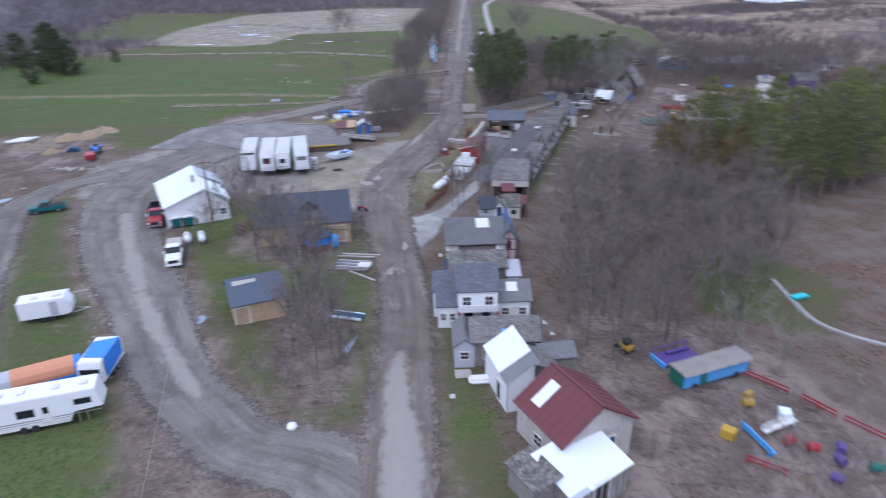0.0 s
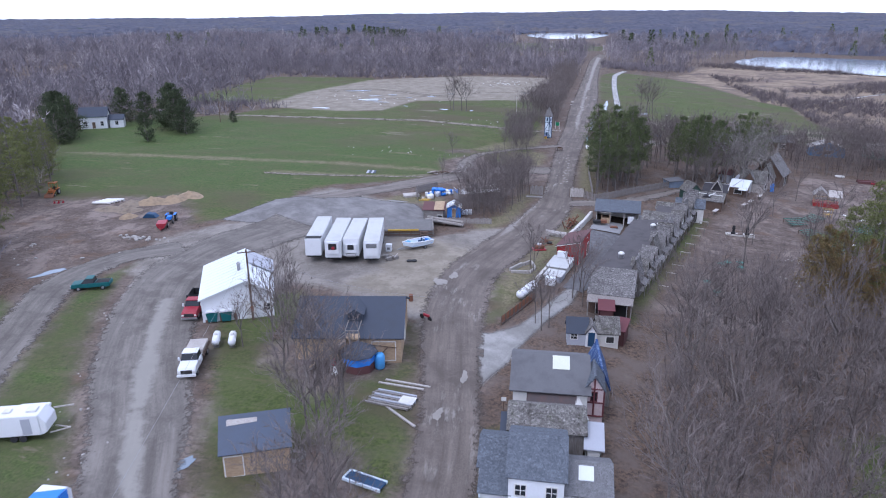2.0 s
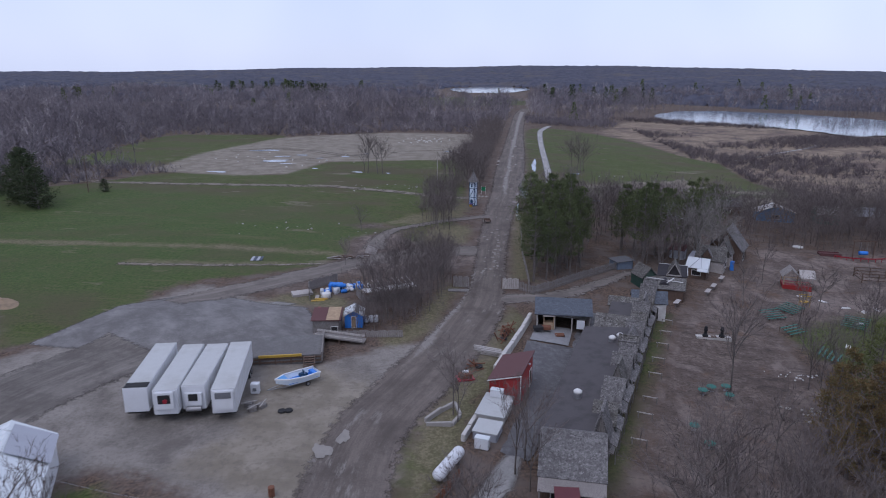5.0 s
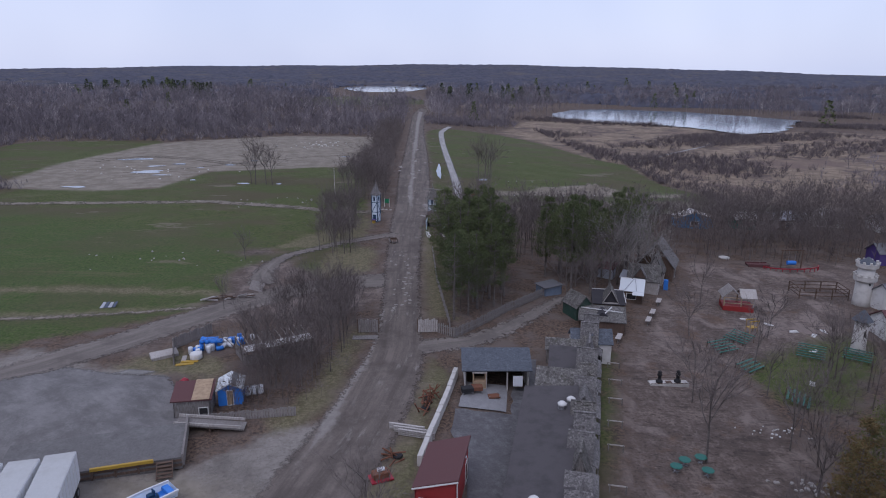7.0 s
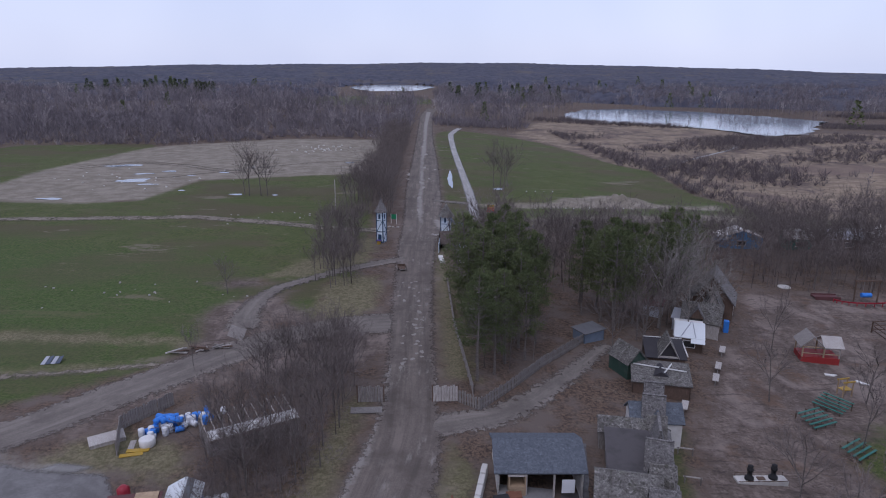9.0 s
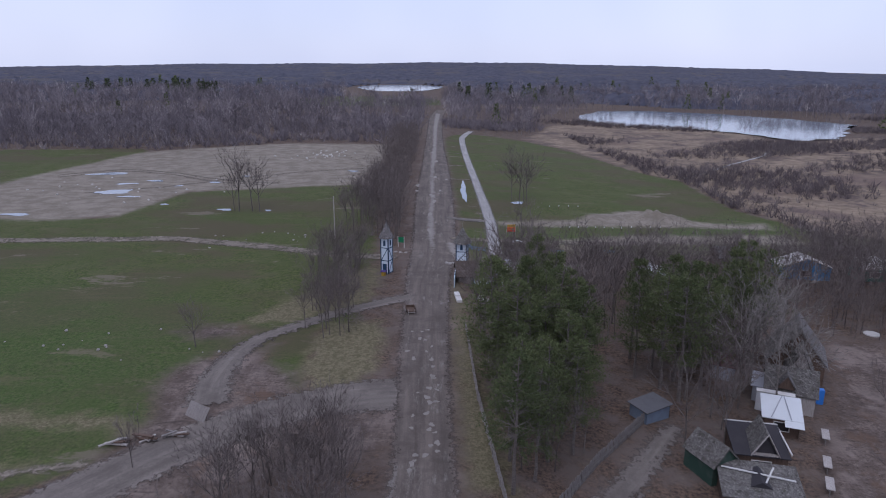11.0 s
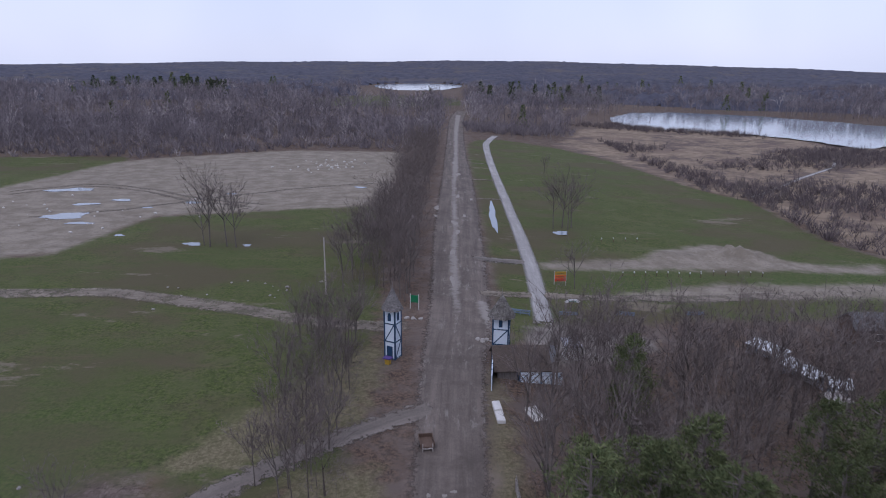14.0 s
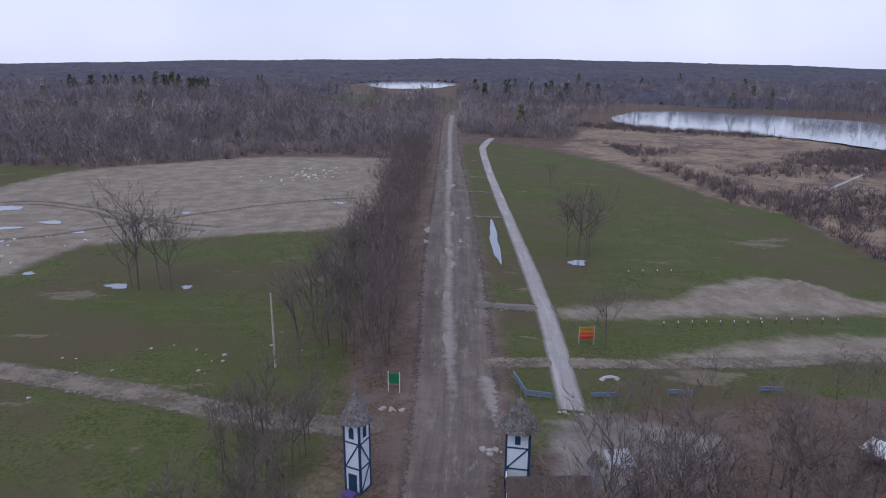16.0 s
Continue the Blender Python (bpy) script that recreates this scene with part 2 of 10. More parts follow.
def asphalt_mat(name, base, pale, patch=0.6, speckle=0.55, dark=(0.085, 0.08, 0.082), ragged=0.7, edged=True, thick=1.0):
    """Worn surfacing: grain, wheel tracks, stains, pale patches; its broken edge lets the ground through."""
    g = Graph(name)
    g.coord = g.position()
    fine = g.noise(5.0, 6, 0.8)
    lane = g.t.nodes.new("ShaderNodeCombineXYZ")
    g.link(g.attr("side"), lane.inputs[0])
    g.link(g.attr("length"), lane.inputs[1])
    along = g.noise(0.9, 5, 0.65, (0.8, 0.05, 1.0), coord=lane.outputs[0])
    thin = g.noise(3.0, 4, 0.7, (1.0, 0.02, 1.0), coord=lane.outputs[0])
    mid = g.noise(0.16, 6, 0.7)
    blot = g.noise(0.55, 6, 0.75)
    col = g.mix(g.remap(fine, 0.3, 0.72), shade(base, 0.78), shade(base, 1.2))
    col = g.mix(g.math("MULTIPLY", g.remap(along, 0.47, 0.66), 0.55), col, shade(base, 1.55))
    col = g.mix(g.math("MULTIPLY", g.remap(along, 0.50, 0.34), 0.6), col, dark)
    col = g.mix(g.math("MULTIPLY", g.remap(thin, 0.50, 0.68), 0.2), col, shade(dark, 0.85))
    col = g.mix(g.math("MULTIPLY", g.remap(mid, 0.44, 0.66), 0.65), col, dark)
    col = g.mix(g.math("MULTIPLY", g.remap(blot, 0.52, 0.70), 0.45), col, shade(base, 1.35))
    holes = g.remap(g.noise(1.0, 6, 0.75, (1.0, 0.22, 1.0), coord=lane.outputs[0]), speckle - 0.02, speckle + 0.14)
    mask = g.remap(g.noise(0.09, 3), 0.46, 0.60)
    col = g.mix(g.math("MULTIPLY", g.math("MULTIPLY", holes, mask), patch), col, pale)
    strip = g.math("ADD", g.attr("pale"), g.math("MULTIPLY", g.math("SUBTRACT", g.noise(0.9, 6, 0.75), 0.5), 2.2))
    strip = g.math("ADD", strip, g.math("MULTIPLY", g.math("SUBTRACT", g.noise(0.16, 3), 0.52), 2.0))
    col = g.mix(g.math("MULTIPLY", g.remap(strip, -0.35, 0.7), 0.75), col, pale)
    m = g.done(col, 0.9, 0, fine, 0.45, 0.04, 0.25)
    if edged:
        rim = g.math("ADD", g.attr("rim"), g.math("MULTIPLY", g.math("SUBTRACT", g.noise(1.3, 6, 0.75), 0.5), ragged * 3.0))
        cover = g.remap(rim, -0.45, 0.55)
        if thick < 1.0:
            cover = g.math("MULTIPLY", cover, g.remap(g.noise(0.35, 6, 0.75), 0.36, 0.62, thick * 0.5, thick))
        g.link(cover, g.bsdf.inputs["Alpha"])
    return m


M_GROUND = ground_mat()
M_ROAD = asphalt_mat("worn_asphalt", (0.130, 0.108, 0.094), (0.275, 0.253, 0.230), 0.65, 0.53, (0.074, 0.061, 0.053), 1.3)
M_DRIVE = asphalt_mat("patched_drive", (0.150, 0.134, 0.120), (0.268, 0.252, 0.226), 0.5, 0.55, (0.078, 0.067, 0.060), 1.5)
M_DECK = asphalt_mat("dock_asphalt", (0.130, 0.123, 0.120), (0.2, 0.195, 0.19), 0.3, 0.56, (0.085, 0.079, 0.077), edged=False)
M_LANE = asphalt_mat("dirt_lane", (0.205, 0.176, 0.142), (0.27, 0.238, 0.198), 0.5, 0.56, (0.130, 0.110, 0.089), 1.3, thick=0.95)
M_EARTHLANE = asphalt_mat("earth_lane", (0.158, 0.137, 0.121), (0.225, 0.204, 0.184), 0.5, 0.55, (0.098, 0.083, 0.073), 1.9)
M_CONC = asphalt_mat("concrete", (0.30, 0.29, 0.28), (0.36, 0.35, 0.34), 0.4, 0.58, (0.235, 0.225, 0.22), 0.12)
M_SLAB = asphalt_mat("yard_slab", (0.215, 0.212, 0.215), (0.27, 0.265, 0.265), 0.4, 0.58, (0.155, 0.15, 0.15), edged=False)
M_LOT = asphalt_mat("lot_asphalt", (0.165, 0.157, 0.153), (0.225, 0.214, 0.20), 0.5, 0.55, (0.108, 0.100, 0.097), 0.6)
M_PAD = asphalt_mat("worn_concrete", (0.235, 0.226, 0.215), (0.28, 0.268, 0.25), 0.4, 0.58, (0.17, 0.16, 0.15), 0.25)
M_WET = asphalt_mat("wet_asphalt", (0.098, 0.093, 0.096), (0.20, 0.197, 0.20), 0.5, 0.53, (0.040, 0.038, 0.041), edged=False)
M_WATER = water_mat()
M_TWIG = twigs("bare_twigs", (0.122, 0.101, 0.095), (0.225, 0.191, 0.180), (0.200, 0.166, 0.150))
M_BARK = timber("bark", (0.20, 0.175, 0.16), (0.095, 0.08, 0.073))
M_PALEBARK = timber("pale_bark", (0.30, 0.275, 0.25), (0.14, 0.125, 0.115))
# Far twigs tinted bluish and lightened: distance haze put into the colour.
M_HAZETWIG = stand_twigs("far_twigs", (0.150, 0.132, 0.146), (0.315, 0.282, 0.292), (0.42, 0.385, 0.37), (0.29, 0.265, 0.26))
M_MARSHTWIG = stand_twigs("marsh_twigs", (0.105, 0.088, 0.092), (0.225, 0.190, 0.184), (0.24, 0.195, 0.165), (0.2, 0.18, 0.17))
M_NEEDLE = twigs("pine_needles", (0.066, 0.090, 0.040), (0.165, 0.182, 0.084))
# Yellow-olive pine needles, lightened in the colour to stand for brighter exposure.
M_LITOLIVE = twigs("olive_needles", (0.118, 0.136, 0.052), (0.235, 0.238, 0.095))
M_LARCH = twigs("fading_needles", (0.20, 0.125, 0.060), (0.12, 0.115, 0.048))
M_BLUEPINE = twigs("dark_spruce_needles", (0.044, 0.062, 0.036), (0.120, 0.135, 0.072))
M_WHITE = painted("white_sheet_metal", (0.64, 0.65, 0.67), 0.45, 0.18, (0.45, 0.43, 0.40))
M_WHITEROOF = painted("white_roof", (0.61, 0.64, 0.655), 0.5, 0.2, (0.5, 0.5, 0.48))
M_OFFWHITE = painted("chalky_white", (0.62, 0.61, 0.59), 0.7, 0.4, (0.3, 0.27, 0.24))
M_TRAILERTOP = painted("dusty_trailer_roof", (0.44, 0.445, 0.44), 0.6, 0.45, (0.30, 0.285, 0.265), 0.4)
M_BLUEROOF = painted("blue_grey_roofing", (0.078, 0.094, 0.130), 0.8, 0.4, (0.07, 0.075, 0.085))
M_DARKROOF = painted("dark_roofing", (0.050, 0.058, 0.078), 0.8, 0.4, (0.045, 0.048, 0.055))
M_GREYROOF = painted("grey_roofing", (0.155, 0.158, 0.168), 0.85, 0.4, (0.09, 0.088, 0.09))
M_OLDFELT = painted("old_felt", (0.118, 0.117, 0.124), 0.9, 0.6, (0.072, 0.070, 0.074), 0.5)
M_BROWNROOF = painted("brown_felt", (0.075, 0.062, 0.062), 0.85, 0.5, (0.12, 0.065, 0.055))
M_CREAM = painted("cream_skylight", (0.55, 0.56, 0.47), 0.5, 0.25, (0.4, 0.4, 0.34))
M_FELT = painted("dark_felt", (0.082, 0.074, 0.076), 0.9, 0.75, (0.046, 0.042, 0.043), 0.5)
M_MAROON = painted("maroon_roof", (0.112, 0.034, 0.040), 0.65, 0.5, (0.150, 0.040, 0.038), 0.45)
M_REDWALL = painted("barn_red", (0.27, 0.028, 0.027), 0.6, 0.15, (0.2, 0.03, 0.03))
M_REDROOF = painted("red_brown_roof", (0.105, 0.046, 0.046), 0.7, 0.25, (0.1, 0.05, 0.05))
M_PLY = timber("plywood", (0.42, 0.31, 0.20), (0.30, 0.215, 0.14), (1, 1, 3))
M_BOARD = timber("grey_boards", (0.30, 0.28, 0.265), (0.14, 0.125, 0.115), (6, 6, 0.6))
M_FENCE = timber("fence_boards", (0.33, 0.305, 0.285), (0.17, 0.15, 0.14), (6, 6, 0.6))
M_PALEWOOD = timber("pale_boards", (0.52, 0.49, 0.46), (0.30, 0.27, 0.25), (6, 6, 0.6))
M_BROWNWOOD = timber("brown_boards", (0.17, 0.115, 0.085), (0.085, 0.058, 0.045), (6, 6, 0.6))
M_SHAKE = shakes("weathered_shakes", (0.27, 0.255, 0.25), (0.085, 0.078, 0.076))
M_SHAKE2 = shakes("mossy_shakes", (0.25, 0.235, 0.222), (0.065, 0.058, 0.052), 3.2, 1.1, 0.2)
M_BLUESHINGLE = shakes("blue_grey_shingles", (0.140, 0.156, 0.184), (0.074, 0.082, 0.098), 3.2, 0.8)
M_GREYSHINGLE = shakes("grey_shingles", (0.19, 0.19, 0.20), (0.115, 0.112, 0.115), 3.2, 0.5)
M_STONEWALL = painted("pale_masonry", (0.50, 0.48, 0.45), 0.9, 0.5, (0.28, 0.26, 0.24))
M_BLUE = painted("tarpaulin_blue", (0.045, 0.20, 0.62), 0.5, 0.15, (0.05, 0.12, 0.3))
M_SKYBLUE = painted("sky_blue_paint", (0.08, 0.29, 0.60), 0.55, 0.25, (0.2, 0.25, 0.3))
M_BLUESTALL = painted("faded_blue_boards", (0.07, 0.19, 0.36), 0.7, 0.4, (0.12, 0.15, 0.18))
M_NAVY = painted("navy_paint", (0.018, 0.055, 0.115), 0.6, 0.2, (0.05, 0.06, 0.08))
M_ICE = painted("pale_blue_plaster", (0.66, 0.74, 0.82), 0.8, 0.2, (0.45, 0.48, 0.5))
M_ORANGE = painted("orange_tarpaulin", (0.50, 0.225, 0.13), 0.7, 0.2, (0.36, 0.17, 0.11))
M_GREYTARP = painted("grey_tarpaulin", (0.36, 0.37, 0.41), 0.7, 0.2, (0.25, 0.25, 0.27))
M_RED = painted("red_enamel", (0.28, 0.022, 0.036), 0.4, 0.2, (0.2, 0.03, 0.03))
M_TEAL = painted("teal_paint", (0.012, 0.10, 0.105), 0.45, 0.2, (0.03, 0.06, 0.06))
M_GREENP = painted("green_paint", (0.02, 0.125, 0.098), 0.5, 0.25, (0.05, 0.1, 0.08))
M_YELLOW = painted("yellow_paint", (0.40, 0.255, 0.035), 0.5, 0.2, (0.4, 0.28, 0.06))
M_PURPLE = painted("purple_paint", (0.085, 0.055, 0.20), 0.6, 0.2, (0.1, 0.07, 0.15))
M_BLACK = painted("black_rubber", (0.022, 0.022, 0.024), 0.8, 0.3, (0.06, 0.055, 0.05))
M_STEEL = painted("dull_steel", (0.30, 0.30, 0.31), 0.45, 0.4, (0.2, 0.15, 0.12), metal=0.6)
M_RUST = painted("rusty_iron", (0.17, 0.075, 0.045), 0.85, 0.5, (0.08, 0.045, 0.035))
M_GLASS = painted("dark_glass", (0.018, 0.021, 0.026), 0.08, 0.05)
M_SPOIL = painted("rough_spoil", (0.205, 0.165, 0.125), 0.95, 0.9, (0.105, 0.082, 0.066), 0.9)
M_SAND = painted("sand_heap", (0.27, 0.20, 0.13), 0.95, 0.85, (0.15, 0.115, 0.085), 0.9)
M_ROCK = painted("pale_rock", (0.32, 0.30, 0.28), 0.9, 0.4, (0.26, 0.24, 0.22))


# ---- terrain ----
def smooth(a, b, v):
    k = np.clip((v - a) / (b - a), 0, 1)
    return k * k * (3 - 2 * k)


def terrain(x, y):
    """Height of the land: the road on a low rise, the meadow a little higher, the fairground and marsh lower, hills far
    off, shaped by azimuth to fit the camera's skyline.
    """
    x, y = np.asarray(x, float), np.asarray(y, float)
    r = np.hypot(x, y)
    h = -5.5 * (1 - np.exp(-np.maximum(x - 8, 0) / 45)) + 1.6 * (1 - np.exp(np.minimum(x, 0) / 60))
    h = h * (1 - smooth(860, 1140, r))
    az = np.arctan2(x, y)
    ridge = np.interp(az, [-0.8, -0.53, -0.40, -0.27, -0.15, 0.05, 0.15, 0.25, 0.38, 0.50, 0.64, 0.8], [4, 9, 17, 26, 35, 41, 41, 36, 19, 4, -16, -18])
    hill = ridge + 2.5 * np.sin(az * 17.0 + 0.3) + 1.6 * np.sin(az * 41.0 + 1.0)
    return h + smooth(1700, 4300, r) * hill


def edge_distance(x, y, poly):
    """Signed distance to a closed outline: positive inside."""
    x, y = np.asarray(x, float), np.asarray(y, float)
    p = np.array(poly, float)
    q = np.roll(p, -1, 0)
    best = np.full(x.shape, 1e9)
    inside = np.zeros(x.shape, bool)
    for (ax, ay), (bx, by) in zip(p, q):
        ex, ey = bx - ax, by - ay
        t = np.clip(((x - ax) * ex + (y - ay) * ey) / (ex * ex + ey * ey + 1e-9), 0, 1)
        best = np.minimum(best, np.hypot(x - ax - t * ex, y - ay - t * ey))
        cross = (ay > y) != (by > y)
        with np.errstate(divide="ignore", invalid="ignore"):
            xi = ax + (y - ay) * ex / (ey if ey else 1e-9)
        inside ^= cross & (x < xi)
    return np.where(inside, best, -best)


LAKE = [(136, 672), (149, 638), (172, 618), (200, 607), (231, 553), (233, 524), (272, 534), (300, 575), (345, 640), (330, 690), (289, 758), (229, 800), (185, 792), (150, 730)]
MAIN = [(-3.6, 5, 7), (-4.2, 30, 7), (-4.6, 50, 6.4), (-4.8, 60, 6.2), (-5.6, 71, 6.2), (-6.9, 80, 6.2), (-9.0, 92, 7.5), (-10.6, 104, 8.5), (-10.4, 116, 8.4),
        (-7.2, 127, 9.0), (-3.2, 140, 9.0), (0.2, 156, 8.0), (1.0, 168, 6.4), (1.6, 200, 6.8), (2.8, 235, 8.2), (4.6, 260, 9.8), (6.3, 317, 11.2), (8.2, 375, 10.6),
        (11.2, 485, 9), (17, 640, 10), (25, 745, 9)]
LOOP = [(-4.5, 37, 8), (-11, 42, 8), (-17.4, 44, 7.5), (-21.6, 48, 7.2), (-26, 52.6, 7.2), (-29.6, 58, 7.8), (-32.6, 63.5, 8.5), (-36.6, 70.4, 9.5), (-43, 80, 10.5), (-50, 94, 11.5), (-54, 107, 12), (-52, 121, 13), (-46, 134, 14)]
WEST = [(-30, 18, 6), (-36, 30, 6), (-41, 38.5, 5.5), (-45, 46, 5.5), (-49, 54, 5.5), (-53, 63, 5.5), (-58.2, 73, 5.5), (-63, 84, 5.8), (-68.5, 97, 6), (-67.5, 109, 6), (-60, 117, 7)]
ISLAND = [(-33, 77), (-30.5, 69), (-27, 61), (-21.5, 53.5), (-16.2, 48.2), (-12.8, 45.6), (-10.3, 45.6), (-8.4, 47.2), (-7.8, 50), (-7.8, 60), (-8.2, 70), (-10, 80), (-12.4, 89), (-14, 96.3), (-17.5, 97), (-26, 97), (-30, 100), (-33.5, 103), (-36.5, 102), (-40, 98), (-40, 92)]
ZONES = {
    "lush": [[(-165, 150), (-60, 150), (-24, 186), (-26, 210), (-48, 226), (-76, 240), (-120, 256), (-170, 250)], [(40, 277), (70, 286), (96, 300), (96, 290), (60, 279)], [(-20, 20), (-30, 56), (-54, 98), (-64, 112), (-84, 98), (-70, 60), (-44, 16)]],
    "grass": [
        [(-67, 128), (-60, 137), (-56, 146), (-56, 158), (-50, 164.6), (-44.5, 167.3), (-39, 170.6), (-35, 173.5), (-31, 177), (-28, 184), (-30, 190), (-30, 197), (-22, 204), (-17, 208), (-9, 214), (-8, 240), (-10, 300), (-14, 338), (-40, 331), (-69, 318), (-76, 284), (-120, 284), (-132, 260), (-158, 240), (-165, 210), (-130, 170), (-108, 140)],
        [(-24, 26), (-26, 41), (-30.5, 50), (-36, 61), (-46, 75), (-57, 91), (-63, 105), (-62, 111), (-65, 100), (-60.5, 84), (-55.5, 72), (-50, 62), (-42.5, 47), (-38, 38), (-33, 28)],
        [(-48, 36), (-56, 54), (-64, 72), (-74, 92), (-68, 90), (-60, 71), (-53, 57), (-45, 40)],
        ISLAND,
        [(-1, 28), (-1.2, 57), (-2.2, 67), (-3.2, 76), (0.5, 76), (1.5, 62), (4.5, 46), (6, 36), (6, 28)],
        [(11.5, 246), (12, 320), (14, 420), (17, 500), (27, 524), (34, 531), (60, 508), (79, 462), (87, 417), (94, 386), (103, 372), (101, 344), (99, 318), (106, 300), (100, 268), (46, 262), (22, 256)],
        [(99, 320), (102, 300), (108, 294), (116, 286), (132, 276), (130, 262), (96, 266)],
        [(50, 148), (58, 146), (74, 163), (80, 180), (66, 186), (56, 178), (50, 165)],
        [(30, 70), (44, 66), (52, 78), (44, 90), (33, 84)],
        [(-85, 760), (-110, 770), (-130, 900), (-60, 980), (30, 960), (28, 800), (-10, 770)],
        [(-175, 300), (-130, 300), (-112, 400), (-120, 425), (-185, 420)],
        [(-20, 201), (-18.5, 194.5), (-13.5, 191), (-14, 200), (-13, 208), (-16, 211), (-19, 206)],
        [(11.5, 104), (13.2, 104), (24.6, 138), (32, 162), (30.5, 162), (22, 138)],
        [(-8.5, 97), (-7.6, 110), (-7.2, 120), (-4.5, 129), (0, 141), (5.5, 157), (7, 152), (2, 131), (-0.5, 118), (-3, 104), (-5, 99)],
    ],
    "dry": [
        [(-36, 153.4), (-35, 156.8), (-32, 158.8), (-29.5, 160.4), (-26, 158), (-22, 156), (-21, 151), (-27.5, 152.8)],
        [(-12, 190.5), (-6.5, 194), (-4.6, 199), (-4.0, 207), (-5, 215), (-13.5, 214), (-14, 206), (-14.5, 198)],
        [(-8, 222), (-6, 236), (-7, 246), (-13, 236), (-22, 222), (-26, 214), (-18, 215)],
        [(-6, 144), (-4.6, 162), (-3.6, 168), (-6, 168), (-8, 158), (-10, 148), (-13, 141), (-12, 137)],
        [(-62, 185), (-49, 184.6), (-33, 183.4), (-24, 179), (-26, 182), (-33, 186), (-49, 187.4), (-62, 187.6), (-135, 186), (-135, 183)],
        [(-70, 173.6), (-55, 173.2), (-44, 174.8), (-36, 175.6), (-36, 176.8), (-44, 176.4), (-55, 174.8), (-70, 175)],
        [(6.5, 150), (1.5, 130), (-1.5, 112), (-4, 104), (-6, 112), (-5, 126), (1, 142), (5, 156)],
        [(5.2, 172), (5.0, 235), (8.5, 238), (9.5, 172)],
    ],
    "earth": [
        [(-31, 177), (-28.5, 186), (-31, 195), (-30, 198), (-26, 203), (-21, 202), (-15.7, 197), (-13, 190.5), (-8, 191), (-3, 197), (1, 186), (-6, 176), (-20, 172), (-30, 170)],
        [(15, 104), (24.5, 134), (33, 160), (42, 176), (52, 190), (66, 214), (100, 216), (108, 190), (86, 176), (66, 168), (48, 158), (46, 130), (30, 108)],
        [(-70, 112), (-66, 124), (-66, 132), (-80, 148), (-100, 140), (-112, 138), (-100, 112), (-84, 104), (-76, 100)],
        [(-46, 160), (-37, 164), (-31, 170), (-25, 178), (-17, 184), (-6, 188), (-6, 180), (-18, 175), (-26, 169), (-31, 163), (-36, 158), (-42, 155.5)],
        [(-24, 20), (-26, 40), (-29.5, 48), (-34, 56), (-40.5, 68), (-39, 69), (-31, 57), (-26, 50), (-21.5, 44), (-17, 38), (-14, 20)],
        [(-34, 210.4), (-28, 213.5), (-23, 211), (-25, 208.5), (-32, 208)],
        [(-17, 50), (-12, 47.5), (-9.5, 50), (-9.6, 60), (-13, 68), (-18, 72), (-21, 66), (-19, 58)],
        [(-31, 86), (-26, 80), (-20, 78), (-14, 84), (-14, 94), (-24, 96)],
        [(11, 40), (12, 66), (20, 80), (34, 64), (44, 40), (30, 30), (14, 30)],
    ],
    "gravel": [
        [(-62, 106), (-67, 120), (-60, 131), (-54, 138), (-54, 152), (-50, 161), (-44, 160), (-38, 155), (-29, 152), (-23, 140), (-21, 131), (-14, 137), (-6, 141), (-4, 128), (-8, 112), (-7, 97), (-8, 86), (-14, 97), (-17, 98.5), (-27, 104), (-34, 106), (-40, 104), (-43, 92), (-50, 90)],
        [(14, 240), (14, 252), (20, 256), (34, 252), (30, 244)],
    ],
    "bare": [
        [(-131, 343), (-117, 415), (-64, 449), (-12, 452), (-12, 342), (-22, 335), (-69, 320), (-75, 286), (-92, 281), (-128, 288)],
        [(22, 289.5), (45, 297), (54, 305), (66, 312), (74, 309.5), (78, 301), (92, 297), (100, 300), (98, 292), (76, 293), (65, 292), (49, 290.5), (22, 285)],
        [(34.5, 272.6), (48.6, 279), (57.6, 282.6), (72.6, 283), (98, 286), (99, 277), (67, 275.4), (52, 273.5), (40, 272.2)],
        [(-28, 107), (-14, 101), (-9, 112), (-11, 126), (-20, 131), (-26, 129), (-25, 113)],
    ],
    "reed": [
        [(108, 300), (102, 344), (105, 373), (95, 388), (89, 418), (81, 464), (62, 510), (76, 540), (95, 600), (130, 690), (150, 640), (200, 608), (231, 553), (233, 524), (290, 540), (420, 470), (330, 320), (190, 262), (130, 262)],
        [(60, 820), (160, 830), (260, 850), (200, 900), (80, 880)],
    ],
}


def spline(rows, step):
    """Points along a smooth line through rows of x, y, width."""
    p = [np.array(r, float) for r in rows]
    out = []
    for i in range(len(p) - 1):
        a, b, c, d = p[max(i - 1, 0)], p[i], p[i + 1], p[min(i + 2, len(p) - 1)]
        n = max(2, int(np.hypot(*(c - b)[:2]) / step))
        for k in range(n):
            t = k / n
            out.append(0.5 * (2 * b + (c - a) * t + (2 * a - 5 * b + 4 * c - d) * t * t + (3 * b - a - 3 * c + d) * t ** 3))
    out.append(p[-1])
    return np.array(out)


def axis_steps(lo, hi, step, far, grow=1.16):
    mid = list(np.arange(lo, hi + step * 0.5, step))
    a, s = [hi], step
    while a[-1] < far:
        s *= grow
        a.append(a[-1] + s)
    b, s = [lo], step
    while b[-1] > -far:
        s *= grow
        b.append(b[-1] - s)
    return np.array(b[:0:-1] + mid + a[1:])


